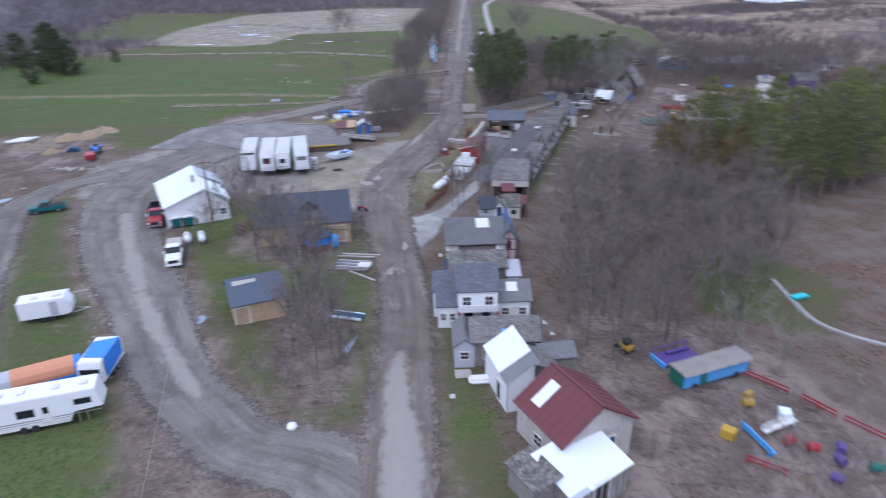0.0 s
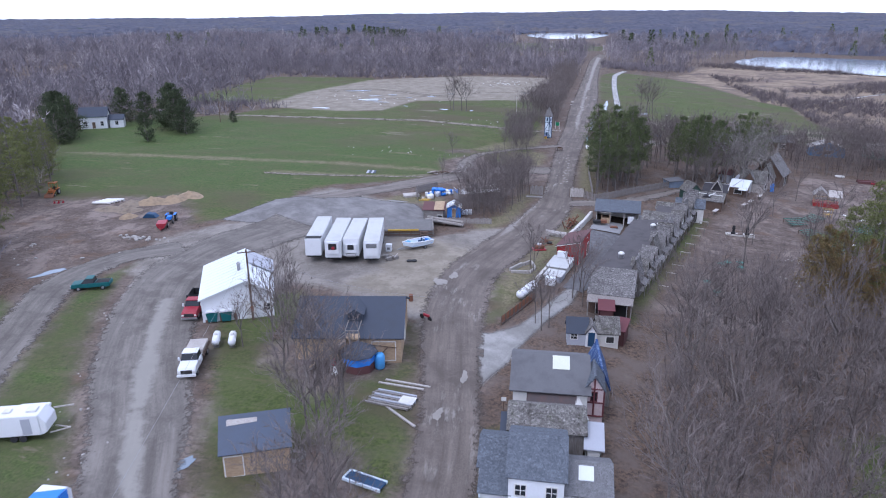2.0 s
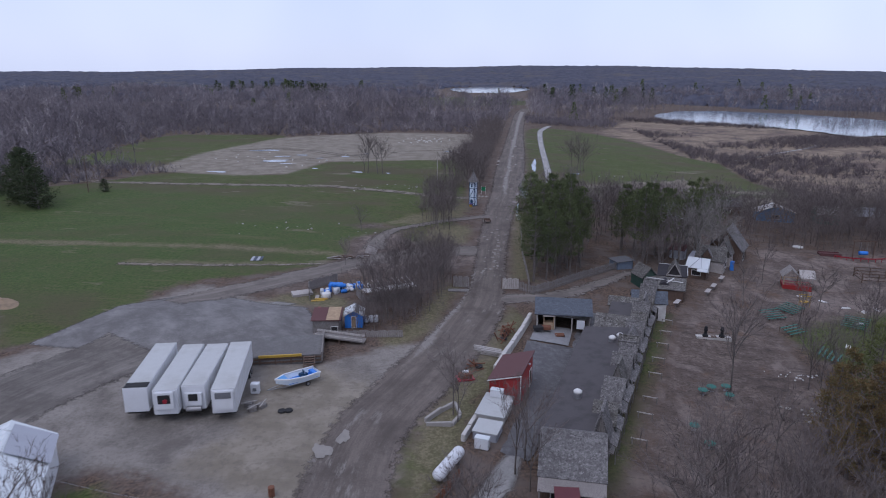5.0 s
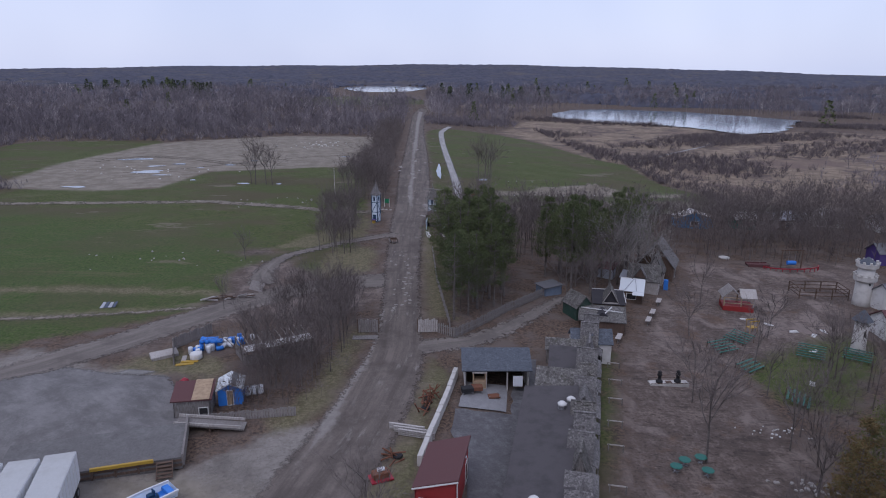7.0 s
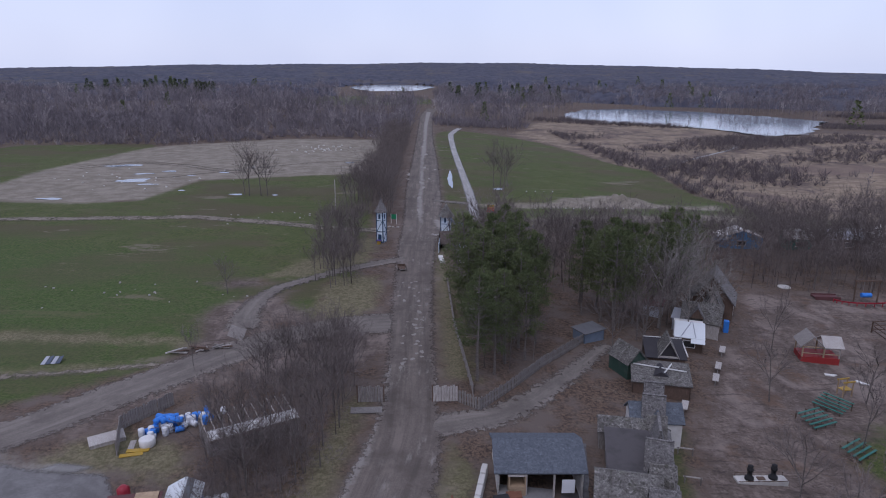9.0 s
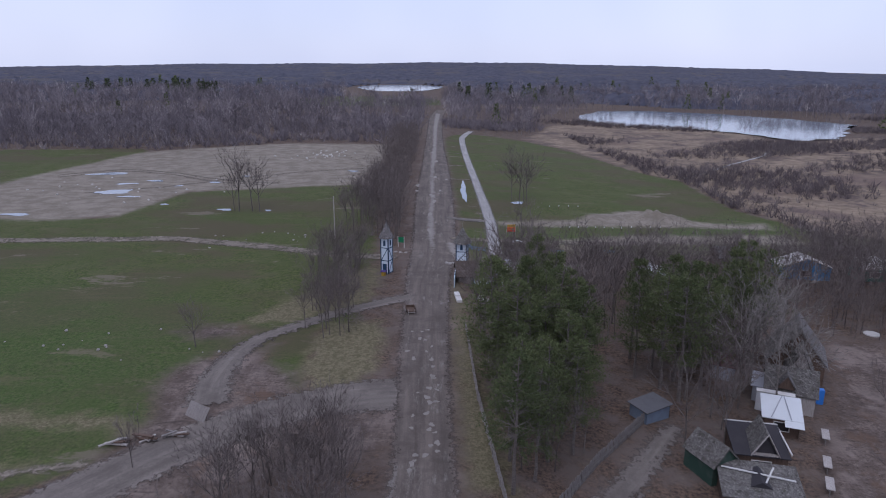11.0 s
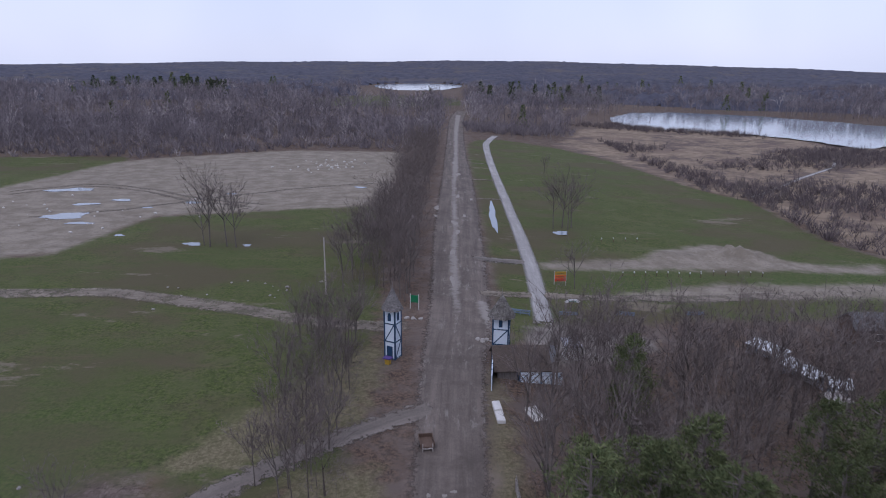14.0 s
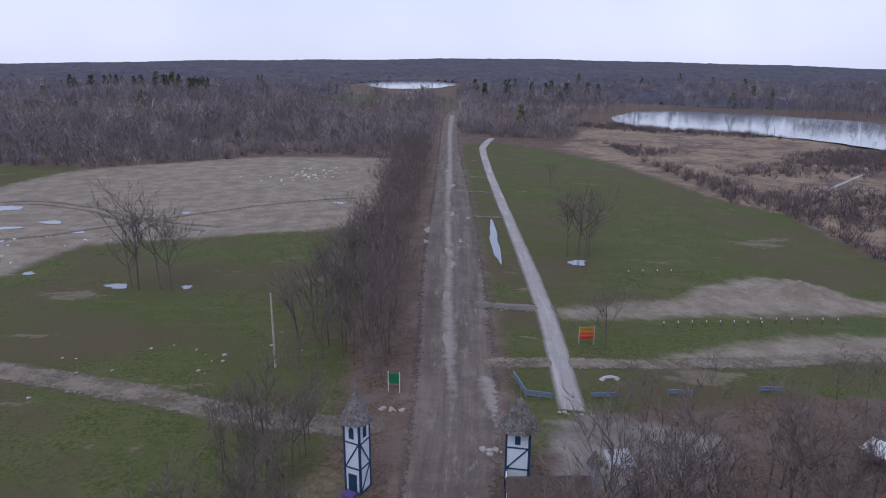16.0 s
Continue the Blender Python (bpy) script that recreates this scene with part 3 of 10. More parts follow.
def grid_mesh(name, xs, ys, zf):
    gx, gy = np.meshgrid(xs, ys)
    gz = zf(gx, gy)
    nx, ny = len(xs), len(ys)
    idx = np.arange(nx * ny).reshape(ny, nx)
    quads = np.stack([idx[:-1, :-1], idx[:-1, 1:], idx[1:, 1:], idx[1:, :-1]], -1).reshape(-1, 4)
    me = bpy.data.meshes.new(name)
    co = np.stack([gx, gy, gz], -1).reshape(-1, 3)
    me.vertices.add(len(co))
    me.vertices.foreach_set("co", co.ravel())
    me.loops.add(quads.size)
    me.loops.foreach_set("vertex_index", quads.ravel().astype(np.int32))
    me.polygons.add(len(quads))
    me.polygons.foreach_set("loop_start", np.arange(0, quads.size, 4, dtype=np.int32))
    me.polygons.foreach_set("loop_total", np.full(len(quads), 4, np.int32))
    me.polygons.foreach_set("use_smooth", np.ones(len(quads), bool))
    me.update(calc_edges=True)
    return me, gx.ravel(), gy.ravel()


LOT = [(-62, 133), (-46, 131.5), (-31, 130.4), (-20.9, 132.7), (-22.6, 140), (-25.4, 148), (-28, 152.2), (-35.6, 153.2), (-42, 155), (-48, 157), (-58, 149)]


def land(x, y):
    h = terrain(x, y)
    h = h + 0.95 * smooth(0.5, 8.0, edge_distance(x, y, LOT))
    h = h + 0.10 * np.sin(x * 0.31 + 1.3 * np.sin(y * 0.11)) * np.sin(y * 0.27) * smooth(9, 16, np.abs(x - 2))
    h = h - 1.6 * smooth(-6, 6, edge_distance(x, y, LAKE))
    h = h - 1.5 * smooth(0.9, 1.1, 2 - np.hypot((x + 25) / 78, (y - 1330) / 175))
    heap = np.exp(-(((x - 69) / 7) ** 2 + ((y - 303) / 5) ** 2)) * (1.6 + 0.7 * np.sin(x * 0.9 + y * 0.4) + 0.5 * np.sin(x * 1.7 - y * 1.3) + 0.35 * np.sin(x * 0.5 + y * 2.1)) + np.exp(-(((x - 52) / 6) ** 2 + ((y - 301) / 4) ** 2)) * 1.0
    lawn = np.exp(-(((x - 55) / 30) ** 2 + ((y - 400) / 75) ** 2)) * 1.6
    return h + heap + lawn


gxs, gys = axis_steps(-115, 115, 1.25, 5200), axis_steps(15, 345, 1.25, 5200)
ground_mesh, px, py = grid_mesh("ground", gxs, gys, land)
for zone_name, outlines in ZONES.items():
    dist = np.full(px.shape, -60.0)
    for o in outlines:
        dist = np.maximum(dist, edge_distance(px, py, o))
    if zone_name == "earth":
        for rows, wide in ((MAIN, 0.4), (LOOP, 1.5), (WEST, 0.3)):
            p = spline(rows, 4)
            for a, b in zip(p[:-1], p[1:]):
                e = b[:2] - a[:2]
                t = np.clip(((px - a[0]) * e[0] + (py - a[1]) * e[1]) / (e @ e + 1e-9), 0, 1)
                dist = np.maximum(dist, b[2] / 2 + wide - np.hypot(px - a[0] - t * e[0], py - a[1] - t * e[1]))
    layer = ground_mesh.attributes.new(zone_name, "FLOAT", "POINT")
    layer.data.foreach_set("value", np.clip(dist, -60, 60).astype(np.float32))
ground_mesh.materials.append(M_GROUND)
tagged(new("ground", ground_mesh), "grass, leaf litter, trodden earth and gravel ground", "ground", kind="structure")


def ribbon(name, rows, lift, material, step=0.8, across=9, label="", category="road", pale=(), spare=0.8):
    """A road laid over the land; spare: a margin in which its broken edge runs out."""
    pts = spline(rows, step)
    tan = np.gradient(pts[:, :2], axis=0)
    tan /= np.linalg.norm(tan, axis=1)[:, None] + 1e-9
    nor = np.stack([tan[:, 1], -tan[:, 0]], 1)
    u = np.linspace(-1, 1, across)
    half = pts[:, 2][:, None] / 2 + spare
    xx = pts[:, 0][:, None] + nor[:, 0][:, None] * half * u[None, :]
    yy = pts[:, 1][:, None] + nor[:, 1][:, None] * half * u[None, :]
    zz = land(xx, yy) + lift + 0.05 * (1 - u[None, :] ** 2)
    zz[:, 0] -= 0.10
    zz[:, -1] -= 0.10
    ends = np.arange(len(pts)) * step
    rim = np.minimum(half * (1 - np.abs(u[None, :])) - spare, np.minimum(ends, ends[::-1])[:, None] - 0.6)
    strip = np.full(xx.shape, -9.0)
    for line in pale:
        p = spline(line, 0.8)
        for a, b in zip(p[:-1], p[1:]):
            e = b[:2] - a[:2]
            t = np.clip(((xx - a[0]) * e[0] + (yy - a[1]) * e[1]) / (e @ e + 1e-9), 0, 1)
            strip = np.maximum(strip, a[2] / 2 - np.hypot(xx - a[0] - t * e[0], yy - a[1] - t * e[1]))
    idx = np.arange(len(pts) * across).reshape(len(pts), across)
    faces = np.stack([idx[:-1, :-1], idx[:-1, 1:], idx[1:, 1:], idx[1:, :-1]], -1).reshape(-1, 4).tolist()
    me = bpy.data.meshes.new(name)
    me.from_pydata(np.stack([xx, yy, zz], -1).reshape(-1, 3).tolist(), [], faces)
    me.polygons.foreach_set("use_smooth", np.ones(len(faces), bool))
    for key, val in (("rim", rim), ("pale", strip), ("side", half * u[None, :]), ("length", ends[:, None])):
        me.attributes.new(key, "FLOAT", "POINT").data.foreach_set("value", np.broadcast_to(val, xx.shape).astype(np.float32).ravel())
    me.materials.append(material)
    return tagged(new(name, me), label, category, kind="structure")


def patch(name, outline, lift, material, label, category, step=0.9):
    """A surfaced area that follows the land, with a broken edge."""
    p = np.array(outline, float)
    (x0, y0), (x1, y1) = p.min(0) - 1.5, p.max(0) + 1.5
    gx, gy = np.meshgrid(np.arange(x0, x1, step), np.arange(y0, y1, step))
    d = edge_distance(gx, gy, outline)
    z = land(gx, gy) + lift - 0.12 * smooth(0.2, -0.9, d)
    idx = np.arange(gx.size).reshape(gx.shape)
    ok = (np.maximum.reduce([d[:-1, :-1], d[:-1, 1:], d[1:, 1:], d[1:, :-1]]) > -0.8)
    quads = np.stack([idx[:-1, :-1], idx[:-1, 1:], idx[1:, 1:], idx[1:, :-1]], -1)[ok]
    me = bpy.data.meshes.new(name)
    me.from_pydata(np.stack([gx, gy, z], -1).reshape(-1, 3).tolist(), [], quads.tolist())
    me.polygons.foreach_set("use_smooth", np.ones(len(quads), bool))
    for key, val in (("rim", d), ("pale", np.full(d.shape, -9.0)), ("side", 0.35 * gy + 0.3 * gx), ("length", 4.0 * gx - 3.0 * gy)):
        me.attributes.new(key, "FLOAT", "POINT").data.foreach_set("value", val.astype(np.float32).ravel())
    me.materials.append(material)
    return tagged(new(name, me), label, category, kind="structure")


PALE_LOOP = [(-23.6, 50.8, 1.2), (-27.6, 56.2, 1.9), (-33.2, 64.2, 2.0), (-37.8, 71.8, 2.3), (-41.2, 78.2, 2.5), (-45.2, 85.6, 2.1), (-50, 96, 1.8)]
PALE_ROAD = [(-3.6, 22, 3.4), (-3.9, 38, 3.6), (-4.6, 48, 3.4), (-5.2, 54, 2.2), (-5.3, 58, 0.8)]
PALE_FAR = [(4.2, 256, 0.9), (4.2, 267, 1.3), (4.6, 290, 1.5), (5.4, 308, 1.3), (5.9, 321, 1.6), (6.1, 336, 1.6), (6.6, 359, 1.3), (8.8, 413, 2.2), (10.6, 460, 2.0), (14, 560, 2.8), (20, 690, 4)]
PALE_VERGE = [(-9.2, 130, 0.4), (-7.3, 138.4, 1.3), (-5.9, 146.1, 1.5), (-4.1, 154.4, 1.5), (-2.8, 163.3, 1.2), (-2.0, 174.4, 0.6)]
PALE_TURN = [(8.4, 262, 1.8), (9.2, 255, 2.6), (10, 250, 2.6)]
ribbon("road", MAIN, 0.09, M_ROAD, label="worn dark asphalt road with pale potholes", across=17, pale=(PALE_ROAD, PALE_FAR, PALE_TURN, PALE_VERGE))
ribbon("loop_drive", LOOP, 0.07, M_DRIVE, label="grey patched asphalt drive looping to the yard", across=17, pale=(PALE_LOOP,))
ribbon("west_drive", WEST, 0.06, M_DRIVE, label="grey gravel drive beside the brush")
ribbon("footpath", [(17.8, 255.5, 3.0), (19.0, 272, 3.0), (20.1, 288, 3.0), (21.0, 316, 2.9), (21.7, 348, 2.8), (23.4, 420, 3.0), (26.5, 490, 3.4), (29.5, 515, 3.6), (36, 548, 3.6)], 0.10, M_CONC, spare=0.25, label="pale concrete footpath beside the road", category="footpath")
ribbon("field_track", [(-3, 252, 4), (-10, 251, 4), (-21.3, 254, 4), (-34.8, 258.5, 4.2), (-54, 263.6, 4.2), (-80, 262.3, 4), (-130, 262, 4), (-190, 270, 4)], 0.07, M_LANE, label="pale dirt track across the meadow", category="track")
ribbon("side_track", [(1, 227, 3.6), (-4.1, 224, 3.2), (-11.3, 218.5, 3.0), (-16.1, 213.8, 2.8), (-20.5, 209.6, 2.8), (-23.2, 204, 3.2), (-24.5, 196, 4.2), (-23.5, 188, 5)], 0.08, M_EARTHLANE, label="dirt track joining the road", category="track")
ribbon("earth_lane", [(-50, 150, 6), (-46.5, 154.5, 6.5), (-41.5, 159.4, 6.5), (-36.8, 164.6, 6.5), (-32, 170.2, 6.5), (-27.2, 175.8, 6.5), (-22.0, 181.4, 6.5), (-16.9, 185.8, 6.5), (-10.7, 189.2, 7), (-4.5, 191.0, 8), (0.5, 191.5, 8)], 0.06, M_EARTHLANE, label="rutted grey-brown dirt lane between lot and road", category="track", across=13)
ribbon("field_path", [(-72, 171.6, 1.6), (-60, 172.2, 1.5), (-52.1, 172.8, 1.5), (-47.5, 173.7, 1.3), (-40.2, 174.6, 1.2), (-35.5, 176.0, 1.2), (-31.3, 176.5, 1.6)], 0.05, M_LANE, label="thin pale path worn through the grass", category="track", across=7)
# Puddle laid as a matt patch, its pale sky sheen put into colour.
patch("stony_patch", [(-35.0, 153.0), (-33.4, 154.3), (-31.2, 153.9), (-29.9, 153.5), (-31.4, 152.5), (-33.4, 152.7)], 0.09, M_PAD, "pale matt patch standing for a puddle at the lot's edge", "patch", 0.4)
ribbon("fair_lane", [(1.9, 160.1, 5), (5.6, 161.1, 4.6), (10.9, 163.0, 4), (16.6, 168.7, 3.4), (21.6, 174.7, 3), (26.3, 181.0, 2.6), (30.9, 186.8, 2)], 0.07, M_EARTHLANE, label="trodden pale lane from the gate to the booths", category="track")
M_RUT = asphalt_mat("rut_mud", (0.152, 0.131, 0.108), (0.17, 0.15, 0.13), 0.3, 0.56, (0.105, 0.089, 0.075), 1.6)
for rows in ([(-122, 350, 0.8), (-104, 363, 1.1), (-84, 356, 1.0), (-65, 343, 1.2), (-45, 336, 0.8)], [(-120, 346, 0.7), (-103, 359, 0.9), (-84, 352.5, 0.9), (-66, 339.5, 1.0), (-47, 332, 0.7)],
             [(-98, 318, 0.8), (-78, 328.5, 1.0), (-60, 345, 1.1), (-38, 362, 0.9), (-18, 372, 0.7)]):
    ribbon("tyre_rut", rows, 0.05, M_RUT, step=1.2, across=5, spare=0.5, label="dark muddy tyre rut in the bare field", category="rut")
ribbon("crossing_north", [(8, 288.6, 3.2), (14, 288.3, 3.2), (22, 289.5, 3)], 0.08, M_DRIVE, label="asphalt crossing between road and path", category="drive", spare=0.4)
ribbon("crossing_south", [(8, 266.5, 3.2), (14, 267.6, 3), (22, 269, 3), (45, 272, 3.4), (72, 277, 4)], 0.08, M_LANE, label="gravel crossing running past the lawn", category="drive")
for k, yy in enumerate((352, 385, 425)):
    ribbon("crossing_small", [(12 + 0.017 * (yy - 317), yy, 1.6), (17, yy + 0.5, 1.4), (22 + 0.02 * (yy - 348), yy + 1, 1.5)], 0.08, M_LANE, label="narrow gravel crossing between road and path", category="drive", spare=0.4)
ribbon("marsh_track", [(107, 377, 1.8), (126, 397, 1.8), (147, 420, 1.8), (174, 447, 1.8), (190, 470, 1.8)], 0.12, M_CONC, label="narrow grey boardwalk through the reeds", category="track")


def sheet(name, outline, lift, material, label, category, kind="structure", step=1.0, ragged=0.25, level=None):
    """A flat outline laid on the land, its edge broken up."""
    p = np.array(outline, float)
    rng = np.random.default_rng(int(abs(p[0, 0] * 31 + p[0, 1] * 17)))
    pts = []
    for a, b in zip(p, np.roll(p, -1, 0)):
        n = max(1, int(np.hypot(*(b - a)) / step))
        for k in range(n):
            q = a + (b - a) * k / n + rng.normal(0, ragged, 2)
            pts.append(q)
    bm = bmesh.new()
    vs = [bm.verts.new((q[0], q[1], (level if level is not None else float(land(q[0], q[1]))) + lift)) for q in pts]
    bm.faces.new(vs)
    bmesh.ops.triangulate(bm, faces=bm.faces[:])
    bmesh.ops.recalc_face_normals(bm, faces=bm.faces[:])
    if bm.faces[:] and sum(f.normal.z for f in bm.faces) < 0:
        bmesh.ops.reverse_faces(bm, faces=bm.faces[:])
    me = bpy.data.meshes.new(name)
    bm.to_mesh(me)
    bm.free()
    me.materials.append(material)
    return tagged(new(name, me), label, category, kind=kind)


sheet("water", LAKE, 0, M_WATER, "calm grey lake beyond the reeds", "lake", step=6, ragged=1.6, level=-5.66)
far_pond = [(-25 + 76 * math.cos(a) * (1 + 0.12 * math.sin(3 * a)), 1330 + 170 * math.sin(a)) for a in [k * math.tau / 40 for k in range(40)]]
sheet("far_water", far_pond, 0, M_WATER, "far pale lake between the woods", "lake", step=20, ragged=2, level=-0.45)
patch("concrete_pad", [(-7.0, 96.4), (-4.9, 95.9), (-1.5, 99.2), (0.6, 103.6), (1.9, 107.3), (4.7, 113.5), (6.0, 112.8), (5.2, 107.9), (2.1, 101.4), (-0.9, 93.0), (-1.8, 89.0), (-4.2, 83.4), (-5.4, 88.2)], 0.10, M_PAD, "pale concrete apron before the stalls", "apron", 0.5)
sheet("forecourt", [(3.8, 113.4), (6.6, 112), (9.2, 119), (11, 124), (14.6, 137.5), (17.2, 146), (18.6, 152), (20, 158), (17.4, 158), (17, 149.4), (15.2, 149.2), (13.8, 142.4), (7.4, 142.8), (6.6, 138), (7.6, 131), (7.0, 124.4), (5.2, 119)], 0.12, M_WET, "dark wet asphalt court between the stalls", "court", ragged=0.12)
patch("lot", LOT, 0.05, M_LOT, "smooth blue-grey asphalt lot behind the trailers", "lot")


# ---- building blocks ----
class Shape:
    """Collects vertices and faces of one part."""

    def __init__(self):
        self.v, self.f, self.uv = [], [], {}

    def add(self, verts, faces, m=None):
        k = len(self.v)
        self.v += [tuple(m @ Vector(p)) if m else tuple(p) for p in verts]
        self.f += [tuple(i + k for i in f) for f in faces]
        return self

    def box(self, x0, x1, y0, y1, z0, z1, m=None):
        v = [(x, y, z) for z in (z0, z1) for y in (y0, y1) for x in (x0, x1)]
        return self.add(v, [(0, 2, 3, 1), (4, 5, 7, 6), (0, 1, 5, 4), (2, 6, 7, 3), (0, 4, 6, 2), (1, 3, 7, 5)], m)

    def tube(self, a, b, r0, r1=None, n=6, cap=True):
        a, b = Vector(a), Vector(b)
        r1 = r0 if r1 is None else r1
        q = (b - a).to_track_quat("Z", "Y")
        v = []
        for p, r in ((a, r0), (b, r1)):
            for k in range(n):
                w = k * math.tau / n
                v.append(tuple(p + q @ Vector((r * math.cos(w), r * math.sin(w), 0))))
        f = [(k, (k + 1) % n, n + (k + 1) % n, n + k) for k in range(n)]
        if cap:
            f += [tuple(range(n - 1, -1, -1)), tuple(range(n, 2 * n))]
        return self.add(v, f)

    def beam(self, a, b, w=0.12, h=None):
        a, b = Vector(a), Vector(b)
        h = w if h is None else h
        q = (b - a).to_track_quat("Z", "Y")
        v = [tuple(p + q @ Vector((x * w / 2, y * h / 2, 0))) for p in (a, b) for x, y in ((-1, -1), (1, -1), (1, 1), (-1, 1))]
        return self.add(v, [(0, 1, 2, 3)[::-1], (4, 5, 6, 7), (0, 1, 5, 4), (1, 2, 6, 5), (2, 3, 7, 6), (3, 0, 4, 7)])

    def prism(self, outline, y0, y1, m=None):
        """An outline in x, z drawn out along y."""
        n = len(outline)
        v = [(x, y0, z) for x, z in outline] + [(x, y1, z) for x, z in outline]
        f = [tuple(range(n)), tuple(range(2 * n - 1, n - 1, -1))] + [(k, n + k, n + (k + 1) % n, (k + 1) % n) for k in range(n)]
        return self.add(v, f, m)

    def slab(self, quad, thick):
        """A four-cornered plate given by its upper corners, with thickness along its normal."""
        p = [Vector(q) for q in quad]
        n = (p[1] - p[0]).cross(p[3] - p[0]).normalized()
        if n.z < 0:
            n = -n
        v = p + [q - n * thick for q in p]
        return self.add([tuple(q) for q in v], [(0, 1, 2, 3), (7, 6, 5, 4), (0, 4, 5, 1), (1, 5, 6, 2), (2, 6, 7, 3), (3, 7, 4, 0)])

    def lathe(self, rings, n=12, m=None):
        """Rings of (radius, z) round the z axis."""
        v, f = [], []
        for r, z in rings:
            v += [(r * math.cos(k * math.tau / n), r * math.sin(k * math.tau / n), z) for k in range(n)]
        for i in range(len(rings) - 1):
            f += [(i * n + k, i * n + (k + 1) % n, (i + 1) * n + (k + 1) % n, (i + 1) * n + k) for k in range(n)]
        f += [tuple(range(n - 1, -1, -1)), tuple(range((len(rings) - 1) * n, len(rings) * n))]
        return self.add(v, f, m)

    def mesh(self, name, material, bevel=0.0, smooth_faces=False):
        me = bpy.data.meshes.new(name)
        me.from_pydata(self.v, [], self.f)
        bm = bmesh.new()
        bm.from_mesh(me)
        bmesh.ops.recalc_face_normals(bm, faces=bm.faces[:])
        if bevel:
            bmesh.ops.bevel(bm, geom=bm.edges[:], offset=bevel, segments=2, affect="EDGES", clamp_overlap=True)
        uv = bm.loops.layers.uv.new("UVMap")
        for f in bm.faces:
            n = f.normal
            if abs(n.z) > 0.97:
                ax, ay = Vector((1, 0, 0)), Vector((0, 1, 0))
            else:
                ax = Vector((0, 0, 1)).cross(n).normalized()
                ay = n.cross(ax)
            for lp in f.loops:
                lp[uv].uv = (lp.vert.co.dot(ax), lp.vert.co.dot(ay))
            f.smooth = smooth_faces
        bm.to_mesh(me)
        bm.free()
        me.materials.append(material)
        return me


def part(name, shape, material, parent, label="", bevel=0.0, smooth_faces=False):
    ob = new(name, shape.mesh(name, material, bevel, smooth_faces))
    ob.parent = parent
    return tagged(ob, label)


def thing(name, label, category, x, y, turn=0.0, group="", kind="", lift=0.0):
    ob = new(name)
    ob.empty_display_size = 0.5
    ob.matrix_basis = pose(x, y, float(land(x, y)) + lift, 0, 0, turn)
    return tagged(ob, label, category, group, kind)


def S():
    return Shape()


# ---- trees ----
def boughs(rng, height, spread, limbs):
    """The lines of a leafless crown: trunk, ascending limbs, branches, shoots and twigs, as (level, from, to, radius)."""
    lines = []

    def side(d, angle):
        v = Vector(rng.normal(0, 1, 3))
        v = (v - d * v.dot(d)).normalized()
        return (d * math.cos(angle) + v * math.sin(angle) + Vector((0, 0, 0.10))).normalized()

    def grow(p, d, length, r, level):
        q = p + d * length * 0.5
        d2 = (d + Vector(rng.normal(0, 0.09, 3)) + Vector((0, 0, 0.10))).normalized()
        e = q + d2 * length * 0.5
        lines.append((level, p, q, r))
        lines.append((level, q, e, r * 0.75))
        if level == 3:
            for _ in range(7):
                s0 = p.lerp(e, rng.uniform(0.25, 1.0))
                dd = side(d2, rng.uniform(0.25, 0.9))
                lines.append((4, s0, s0 + dd * height * rng.uniform(0.04, 0.09), 0.0))
            return
        for k in range(4):
            s0 = (q if k < 2 else e) if k else e
            s0 = p.lerp(e, rng.uniform(0.35, 0.95)) if k > 1 else s0
            grow(s0, side(d2, rng.uniform(0.35, 0.95) * spread), length * rng.uniform(0.56, 0.80), r * 0.55, level + 1)

    top = height * rng.uniform(0.18, 0.34)
    lean = Vector((rng.normal(0, 0.04), rng.normal(0, 0.04), 1)).normalized()
    tip = lean * top
    r0 = height * 0.0098
    lines.append((0, Vector((0, 0, -0.3)), tip, r0))
    a0 = rng.uniform(0, math.tau)
    grow(tip, lean, height * 0.36, r0 * 0.8, 1)
    for k in range(limbs):
        a = a0 + k * math.tau / limbs + rng.normal(0, 0.3)
        t = rng.uniform(0.45, 1.05) * spread
        d = Vector((math.cos(a) * t, math.sin(a) * t, 1)).normalized()
        grow(tip * rng.uniform(0.75, 1.0) + lean * height * rng.uniform(0, 0.18), d, height * rng.uniform(0.24, 0.36), r0 * 0.55, 1)
    peak = sorted(e.z for _, _, e, _ in lines)[int(len(lines) * 0.96)]
    k = height / peak
    return [(lv, a * k, b * k, r * k) for lv, a, b, r in lines]


def bare_crown(rng, height, spread, limbs, twig_w):
    """Wood as tapered tubes, shoots and twigs as slivers."""
    wood, fine = Shape(), Shape()
    for lv, a, b, r in boughs(rng, height, spread, limbs):
        if lv <= 2:
            wood.tube(a, b, r, r * 0.78, 5 if lv == 0 else 3, False)
        else:
            w = (b - a).cross(Vector(rng.normal(0, 1, 3))).normalized() * twig_w * (0.75 if lv == 3 else 0.5)
            fine.add([a - w, a + w, b], [(0, 1, 2)])
    return wood, fine


def plain_mesh(name, shape, material):
    me = bpy.data.meshes.new(name)
    me.from_pydata([tuple(p) for p in shape.v], [], shape.f)
    me.materials.append(material)
    return me


def make_tree(name, label, wood, fine, m_wood, m_fine):
    ob = new(name)
    tagged(ob, label, "tree")
    for nm, sh, mt in (("trunk", wood, m_wood), ("crown", fine, m_fine)):
        p = new(nm, plain_mesh(nm, sh, mt))
        p.parent = ob
    return ob


